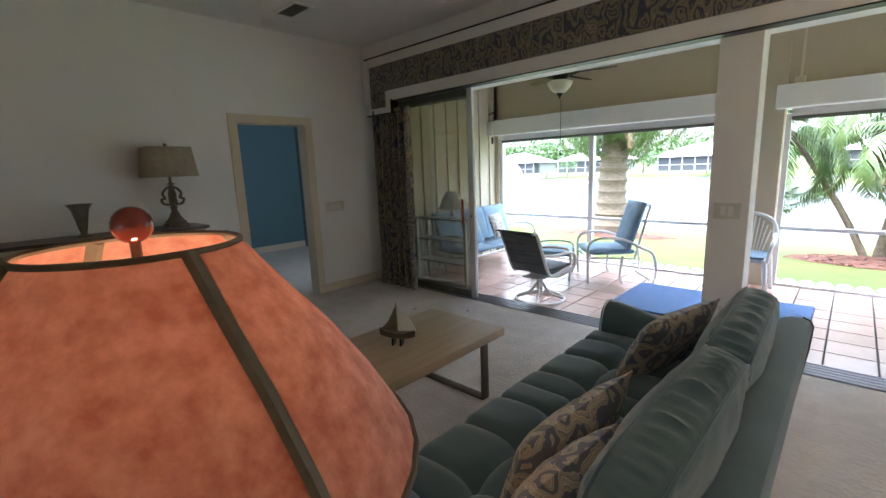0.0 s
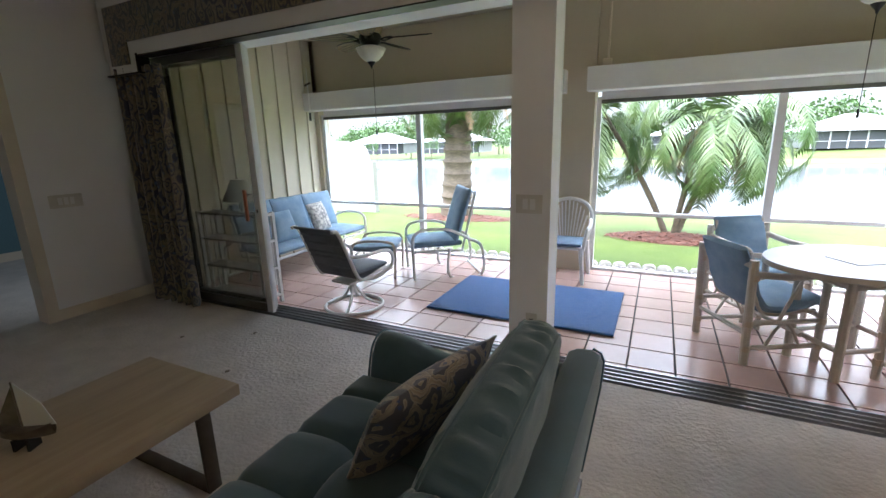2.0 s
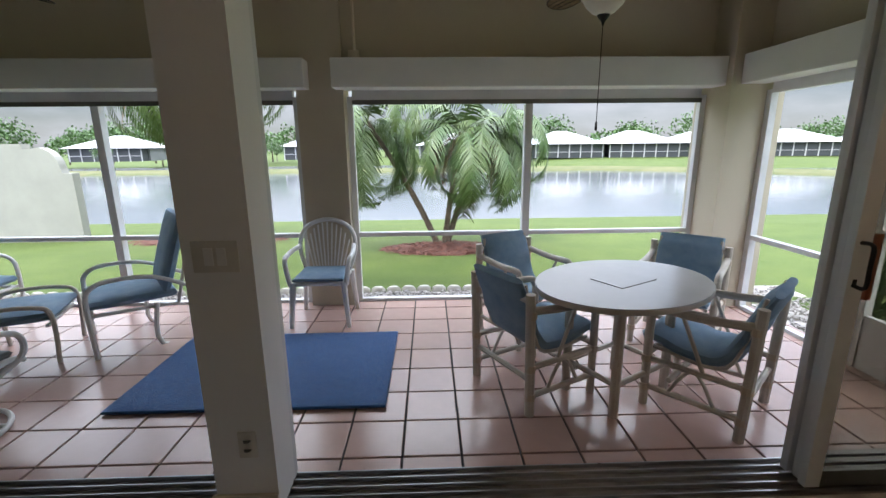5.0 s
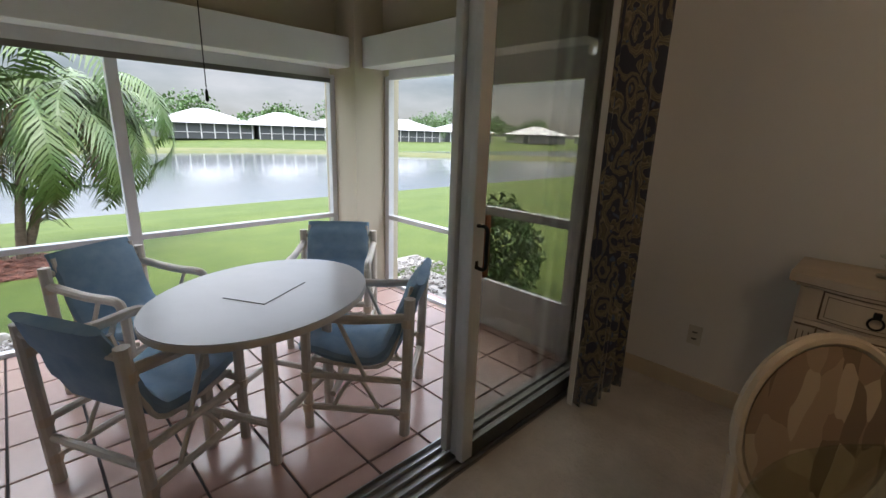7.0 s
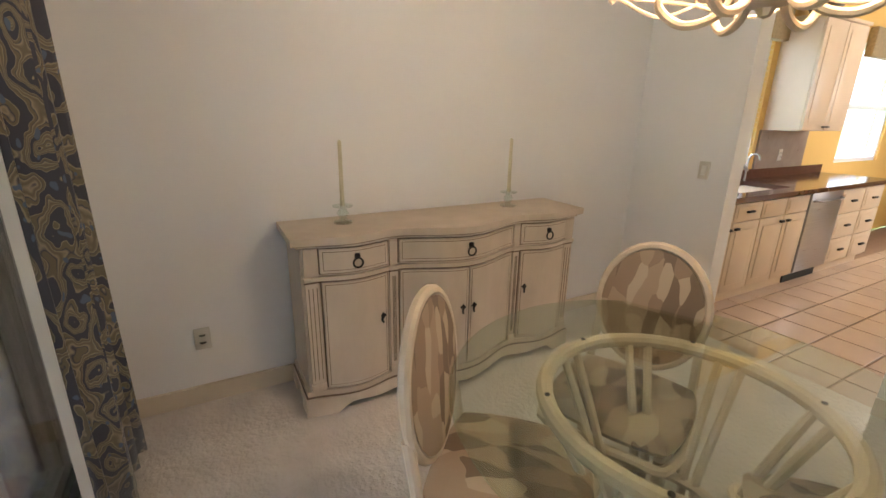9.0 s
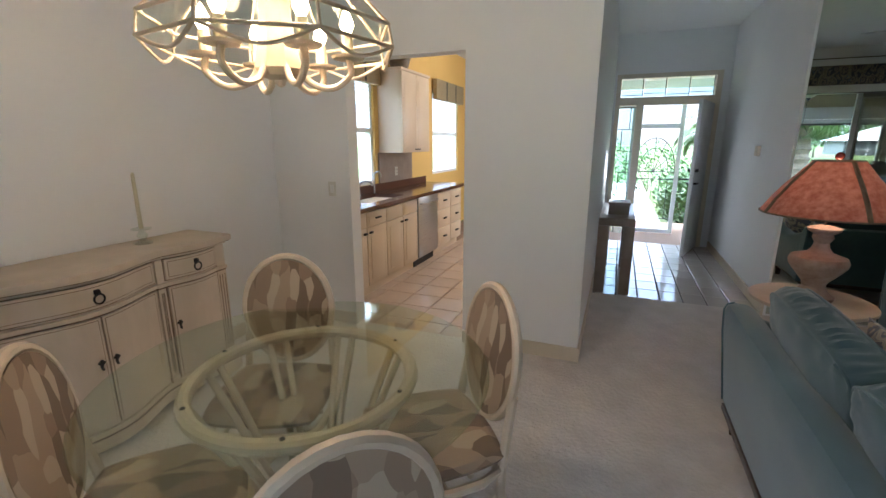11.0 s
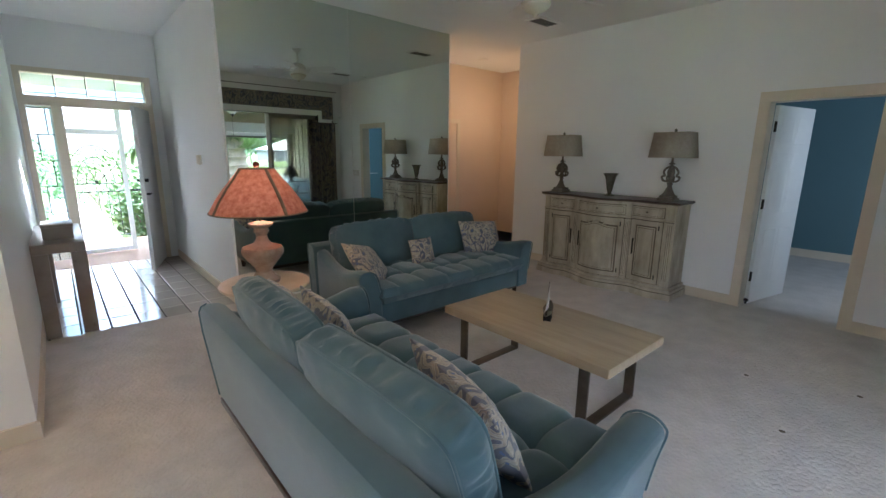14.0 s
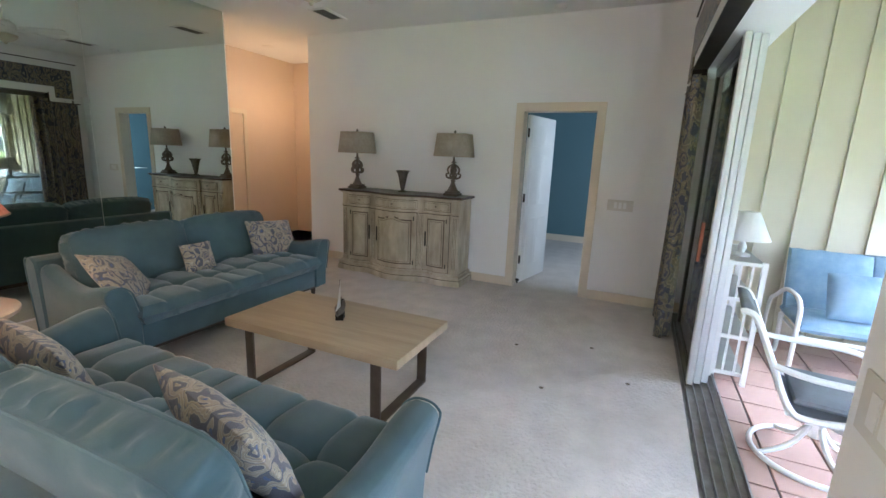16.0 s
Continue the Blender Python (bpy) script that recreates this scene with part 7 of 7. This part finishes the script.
def palm_tree(at, stems, label, fronds, flen, leaf, trunk_r, rough=0.0, droop=2.2, lift=(0.2, 1.3)):
    t = thing("palm_tree", at, label, "palm tree")
    for (lean_x, lean_y, h) in stems:
        n = 14
        pts, rad = [], []
        for i in range(n * 3 + 1):
            f = i / (n * 3)
            pts.append((lean_x * f ** 1.3, lean_y * f ** 1.3, h * f - 0.3 * (1 - f)))
            rad.append(trunk_r * (1.35 - 0.5 * f if f > 0.15 else 1.7 - 2.6 * f) * (1 + (0.10 if i % 3 == 0 else 0.0) + rough * rnd.uniform(-1, 1)))
        tk = part("trunk", tube(pts, rad, 12), BARK, t, "ringed grey-brown trunk")
        top = Vector((lean_x, lean_y, h))
        bm = bmesh.new()
        for k in range(fronds):
            yaw = 2 * math.pi * (k + rnd.random() * 0.7) / fronds * 2.0
            frond(bm, top, yaw, rnd.uniform(*lift), flen * rnd.uniform(0.85, 1.1), droop * rnd.uniform(0.85, 1.15), leaf)
        part("crown", bm, FROND, t, "arching green feather fronds")
        bm = bmesh.new()
        for k in range(max(2, fronds // 8)):
            frond(bm, top, rnd.uniform(0, 6.28), rnd.uniform(-0.6, 0.0), flen * 0.75, 1.2, leaf * 0.8, 14)
        part("dead_fronds", bm, DRYFROND, t, "brown hanging dead fronds")
    return t


palm_tree((0.45, 10.35, -0.42), [(-1.35, 0.1, 2.35), (0.35, 0.0, 2.15), (0.95, 0.3, 2.3)], "clump of slender leaning date palms in a mulch bed", 20, 2.15, 0.40, 0.045, 0.0, 3.0, (-0.5, 1.25))
palm_tree((-4.7, 11.8, -0.50), [(0.15, 0, 3.9)], "stout old date palm with a scaly trunk and hanging fronds", 60, 2.9, 0.42, 0.31, 0.05, 3.2, (-0.5, 0.9))


def bed(name, cx, cy, rx, ry, h, label):
    bm = bmesh.new()
    n = 36
    z0 = ground_height(cx, cy)
    rings = []
    for q, f in enumerate((1.0, 0.85, 0.6, 0.3)):
        ring = []
        for k in range(n):
            a = 2 * math.pi * k / n
            w = 1 + 0.06 * math.sin(3 * a) + 0.03 * math.sin(7 * a)
            x, y = cx + rx * f * w * math.cos(a), cy + ry * f * w * math.sin(a)
            ring.append(bm.verts.new((x, y, ground_height(x, y) - 0.02 + h * (1 - f ** 2) + (0.02 if q else -0.02))))
        rings.append(ring)
    c = bm.verts.new((cx, cy, ground_height(cx, cy) + h))
    for a, b in zip(rings, rings[1:]):
        for k in range(n):
            bm.faces.new((a[k], a[(k + 1) % n], b[(k + 1) % n], b[k]))
    for k in range(n):
        bm.faces.new((rings[-1][k], rings[-1][(k + 1) % n], c))
    m = structure(name, bm, MULCH, label)
    # loose bark
    bb = bmesh.new()
    for i in range(900):
        a, r = rnd.uniform(0, 6.28), math.sqrt(rnd.random())
        x, y = cx + rx * r * math.cos(a), cy + ry * r * math.sin(a)
        z = ground_height(x, y) + h * (1 - r * r) + 0.01
        l, w, t = rnd.uniform(0.03, 0.07), rnd.uniform(0.008, 0.018), rnd.uniform(0, 3.14)
        u = Vector((math.cos(t), math.sin(t), rnd.uniform(-0.3, 0.3))) * l
        v = Vector((-math.sin(t), math.cos(t), rnd.uniform(-0.2, 0.5))) * w
        p = Vector((x, y, z))
        bb.faces.new([bb.verts.new(q) for q in (p - u - v, p + u - v, p + u + v, p - u + v)])
    link_mesh(name + "_bark", bb, MULCH, None, "loose red bark chips on a garden bed", False, "stuff")
    bpy.data.objects[name + "_bark"]["category"] = "mulch"
    return m


bed("mulch_bed", 0.5, 10.15, 1.25, 0.75, 0.10, "red mulch bed round the palm clump")
bed("mulch_bed_west", -4.6, 11.7, 1.7, 0.8, 0.08, "red mulch bed round the stout palm")

# river pebbles along the lanai, with a scalloped edging
pb_ = bmesh.new()
for i in range(2600):
    if i < 2000:
        x, y = rnd.uniform(-4.6, 3.4), 6.62 + rnd.random() * 0.32
    else:
        x, y = 3.35 + rnd.random() * 0.9, rnd.uniform(4.3, 6.9)
    r = rnd.uniform(0.016, 0.036)
    z = -0.14 + rnd.uniform(0, 0.02)
    m = pose(x, y, z, 0, 0, rnd.uniform(0, 360))
    ring = [pb_.verts.new(m @ Vector((r * 1.3 * math.cos(a), r * math.sin(a), 0))) for a in (0, 1.05, 2.1, 3.14, 4.19, 5.24)]
    top = [pb_.verts.new(m @ Vector((r * 0.8 * math.cos(a), r * 0.6 * math.sin(a), r * 0.55))) for a in (0.5, 2.1, 3.7, 5.3)]
    pb_.faces.new(top)
    for k in range(6):
        pb_.faces.new((ring[k], ring[(k + 1) % 6], top[min(int(k * 4 / 6), 3)]))
link_mesh("pebbles", pb_, PEBBLE, None, "pale river pebbles bordering the lanai", True, "stuff")["category"] = "pebbles"
structure("pebble_strip", boxes([(-4.7, 3.35, 6.6, 6.98, -0.4, -0.145), (3.3, 4.3, 4.2, 6.98, -0.4, -0.146)]), PEBBLE, "grey stone strip under the pebbles")
structure("path_side", boxes([(3.3, 5.6, 3.2, 4.4, -0.4, -0.12)]), PAVE, "pale concrete side path")
first = None
for k in range(46):
    x = -4.6 + 0.175 * k
    if first is None:
        first = link_mesh("edging_stone", moved(lathe([(0, 0.07), (0.05, 0.062), (0.08, 0.035), (0.088, -0.05)], 10), Matrix.Diagonal((1, 0.5, 1, 1))), MATS["pale edging"] if "pale edging" in MATS else material("pale edging", (0.58, 0.55, 0.48), 0.8, scale=8.0, bump=0.3, bump_scale=60))
        tagged(first, "scalloped pale concrete lawn edging", "lawn edging", "edging stones")
        first.matrix_world = pose(x, 7.04, -0.15)
    else:
        copy_thing(first, pose(x, 7.04 + 0.01 * math.sin(k), -0.15, rnd.uniform(-4, 4), rnd.uniform(-4, 4), 0))


def shrub(at, r, h, label, leaves=1400, leaf=0.045, mat=LEAF, name="shrub"):
    s = thing(name, at, label, "shrub")
    for k in range(5):
        a = rnd.uniform(0, 6.28)
        part("stem", tube([(0, 0, 0), (0.4 * r * math.cos(a), 0.4 * r * math.sin(a), h * 0.6)], 0.015, 5), BARK, s)
    bm = bmesh.new()
    for i in range(leaves):
        u, v = rnd.uniform(0, 6.28), rnd.uniform(-0.9, 1)
        rr = rnd.uniform(0.6, 1.0) ** 0.5 * (1 + 0.18 * math.sin(3 * u + 2 * v) + 0.12 * math.sin(7 * u))
        c = math.sqrt(max(1 - v * v, 0))
        p = Vector((r * rr * c * math.cos(u), r * rr * c * math.sin(u), h * 0.52 + h * 0.5 * rr * v))
        n = Vector((rnd.gauss(0, 1), rnd.gauss(0, 1), rnd.gauss(0, 1) + 0.8)).normalized()
        t = n.orthogonal().normalized() * leaf
        w = n.cross(t) * 0.45
        bm.faces.new([bm.verts.new(q) for q in (p - t, p + w, p + t, p - w)])
    part("crown", bm, mat, s, "dense small green leaves")
    return s


shrub((3.95, 5.3, -0.15), 0.42, 0.95, "rounded dark green shrub beside the screen door", 2600, 0.04)
# privacy wall of the neighbouring house
pv = []
for k in range(9):
    a = math.pi / 2 * k / 8
    pv.append((-8.1 + 0.45 * math.sin(a), 1.1 + 0.45 * math.cos(a)))
prof = [(-13.5, -0.8), (-13.5, 1.62), (-8.35, 1.62), (-8.35, 1.5)] + [(x, z) for x, z in pv[1:]] + [(-7.62, 1.0), (-7.42, 1.0), (-7.42, -0.8)]
pw = moved(prism(prof, 0, 0.2), Matrix(((1, 0, 0, 0), (0, 0, 1, 11.9), (0, 1, 0, 0), (0, 0, 0, 1))))
structure("privacy_wall", pw, MATS["cream stucco"] if "cream stucco" in MATS else material("cream stucco", (0.34, 0.335, 0.29), 0.85, scale=1.5, bump=0.4, bump_scale=40), "cream stucco privacy wall with a scooped end")


def far_house(x, y, turn, w=11.0, d=9.0):
    h = thing("house", (x, y, -0.34), "pale house with white hip roof and screened porch across the lake", "house", "houses across the lake", turn)
    part("wall", boxes([(-w / 2, w / 2, 0, d, 0, 2.15)]), HOUSEW, h)
    bm = bmesh.new()
    b = [bm.verts.new(v) for v in ((-w / 2 - 0.6, -3.0, 2.12), (w / 2 + 0.6, -3.0, 2.12), (w / 2 + 0.6, d + 0.5, 2.12), (-w / 2 - 0.6, d + 0.5, 2.12))]
    t = [bm.verts.new(v) for v in ((-1.0, d / 2 - 1.5, 4.2), (1.0, d / 2 - 1.5, 4.2))]
    bm.faces.new((b[0], b[1], t[1], t[0]))
    bm.faces.new((b[1], b[2], t[1]))
    bm.faces.new((b[2], b[3], t[0], t[1]))
    bm.faces.new((b[3], b[0], t[0]))
    bm.faces.new(b[::-1])
    part("roof", bm, ROOFW, h, "white tiled hip roof")
    part("porch_screen", boxes([(-w / 2 + 0.3, w / 2 - 0.3, -2.4, -0.02, 0.0, 2.0)]), SCREEN, h, "dark screened porch")
    for k in range(7):
        px = -w / 2 + 0.25 + (w - 0.5) * k / 6
        part("post", boxes([(px - 0.07, px + 0.07, -2.52, -2.41, 0, 2.1)]), ROOFW, h)
    part("rail", boxes([(-w / 2 + 0.3, w / 2 - 0.3, -2.5, -2.41, 0.85, 0.93)]), ROOFW, h)
    for px in (-w / 4, w / 4):
        part("window", boxes([(px - 0.8, px + 0.8, -0.03, 0.0, 0.9, 2.0)]), SCREEN, h)
    return h


fh = far_house(-52, 78, 8)
for x, y, r in ((-36, 79, 4), (-18, 78, 2), (4, 78, 0), (22, 73.5, 0), (33.5, 72.5, -4), (45, 73, -8), (58.5, 71.5, -12), (74, 71, -16), (98, 67, -24), (124, 62, -30)):
    copy_thing(fh, pose(x, y, -0.34, 0, 0, r))


def far_tree(x, y, r, h, k):
    t = thing("tree", (x, y, -0.6), "leafy round-headed tree across the lake", "tree", "trees across the lake")
    part("trunk", tube([(0, 0, 0), (0.1, 0, h * 0.4)], [0.18, 0.10], 6), BARK, t)
    bm = bmesh.new()
    for i in range(700):
        u, v = rnd.uniform(0, 6.28), rnd.uniform(-0.8, 1)
        rr = rnd.uniform(0.5, 1.0) ** 0.5 * (1 + 0.25 * math.sin(3 * u + k) + 0.15 * math.sin(5 * u + 3 * v))
        c = math.sqrt(max(1 - v * v, 0))
        p = Vector((r * rr * c * math.cos(u), r * rr * c * math.sin(u), h * 0.62 + h * 0.38 * rr * v))
        n = Vector((rnd.gauss(0, 1), rnd.gauss(0, 1), rnd.gauss(0, 1) + 0.6)).normalized()
        q = n.orthogonal().normalized() * 0.30
        w = n.cross(q) * 0.7
        bm.faces.new([bm.verts.new(z) for z in (p - q, p + w, p + q, p - w)])
    part("crown", bm, LEAF, t, "uneven leafy crown")
    return t


kinds = [far_tree(-70 + 7 * k, 95, 3.4 + 0.5 * (k % 3), 6.0 + k % 4, k) for k in range(4)]
for k in range(44):
    x = -75 + 4.2 * k + rnd.uniform(-1.5, 1.5)
    copy_thing(kinds[k % 4], pose(x * 1.35, 96 + rnd.uniform(-4, 8), -0.6 - rnd.uniform(0, 1.5), 0, 0, rnd.uniform(0, 360)))
for k in range(14):
    x = -60 + 12.6 * k + rnd.uniform(-2, 2)
    o = copy_thing(kinds[k % 4], pose(x, 71.0 + rnd.uniform(-1, 1), -0.4, 0, 0, rnd.uniform(0, 360)))
    o.scale = (0.35, 0.35, 0.35)
# front garden seen through the entry
structure("path_front", boxes([(-0.3, 0.75, -16, -6.3, -0.3, -0.10)]), PAVE, "pale concrete front path")
for x, y, r, h in ((-0.75, -6.9, 0.5, 0.8), (-0.9, -8.2, 0.6, 0.95), (-1.2, -10.0, 0.8, 1.1), (1.5, -9.5, 0.7, 0.9), (-0.4, -14, 1.2, 1.6), (1.2, -15, 1.3, 1.8), (-2.4, -12, 1.4, 2.2)):
    shrub((x, y, -0.2), r, h, "leafy green garden shrub along the front path", 900, 0.07, name="shrub")
palm_tree((-1.6, -9.0, -0.2), [(0.1, 0.0, 1.9)], "young palm by the front path", 22, 1.3, 0.25, 0.07)
gp = thing("plant_pot", (-0.75, -5.6, -0.03), "dark plant pot with foliage on the porch", "plant pot")
part("pot", lathe([(0, 0), (0.12, 0), (0.16, 0.28), (0.14, 0.28), (0.12, 0.24), (0, 0.24)], 20), IRON, gp)
bm = bmesh.new()
for k in range(120):
    a, l = rnd.uniform(0, 6.28), rnd.uniform(0.15, 0.4)
    p = Vector((0, 0, 0.25))
    q = p + Vector((math.cos(a) * l * 0.6, math.sin(a) * l * 0.6, l))
    w = Vector((-math.sin(a), math.cos(a), 0)) * 0.015
    bm.faces.new([bm.verts.new(v) for v in (p - w, p + w, q)])
part("foliage", bm, LEAF, gp)

# ---- floor tiles, last ----
def tiles(bed_ob, x0, x1, y0, y1, px, py, ox, oy, top, mat, gap=0.006):
    """Square tiles as pieces of the bed; whole tiles share one mesh."""
    shared = {}
    i0, i1 = math.floor((x0 - ox) / px), math.ceil((x1 - ox) / px)
    j0, j1 = math.floor((y0 - oy) / py), math.ceil((y1 - oy) / py)
    for i in range(i0, i1):
        for j in range(j0, j1):
            a, b = max(ox + i * px + gap, x0), min(ox + (i + 1) * px - gap, x1)
            c, d = max(oy + j * py + gap, y0), min(oy + (j + 1) * py - gap, y1)
            if b - a < 0.02 or d - c < 0.02:
                continue
            key = (round(b - a, 3), round(d - c, 3))
            if key not in shared:
                w, h = key
                bm = bmesh.new()
                lo = [bm.verts.new(v) for v in ((0, 0, -0.014), (w, 0, -0.014), (w, h, -0.014), (0, h, -0.014))]
                mi = [bm.verts.new(v) for v in ((0, 0, -0.002), (w, 0, -0.002), (w, h, -0.002), (0, h, -0.002))]
                e = 0.003
                hi = [bm.verts.new(v) for v in ((e, e, 0), (w - e, e, 0), (w - e, h - e, 0), (e, h - e, 0))]
                for r, s in ((lo, mi), (mi, hi)):
                    for k in range(4):
                        bm.faces.new((r[k], r[(k + 1) % 4], s[(k + 1) % 4], s[k]))
                bm.faces.new(hi)
                me = bpy.data.meshes.new("tile")
                bm.to_mesh(me)
                bm.free()
                me.materials.append(mat)
                shared[key] = me
            t = new("tile", shared[key])
            t.parent = bed_ob
            t.location = (a, c, top)


tiles(bpy.data.objects["floor_lanai_bed"], WX + 0.08, 3.3, 3.98, 6.48, 0.302, 0.302, 0.048, 4.12, LZ, TILE)
tiles(bpy.data.objects["floor_entry_bed"], -0.72, 0.75, FY, -1.32, 0.205, 0.305, -0.72, -1.32, 0.0, TILEW)
tiles(bpy.data.objects["floor_kitchen_bed"], 0.9, 2.86, -6.6, 0.20, 0.305, 0.305, 0.9, 0.0, 0.0, TILEK)
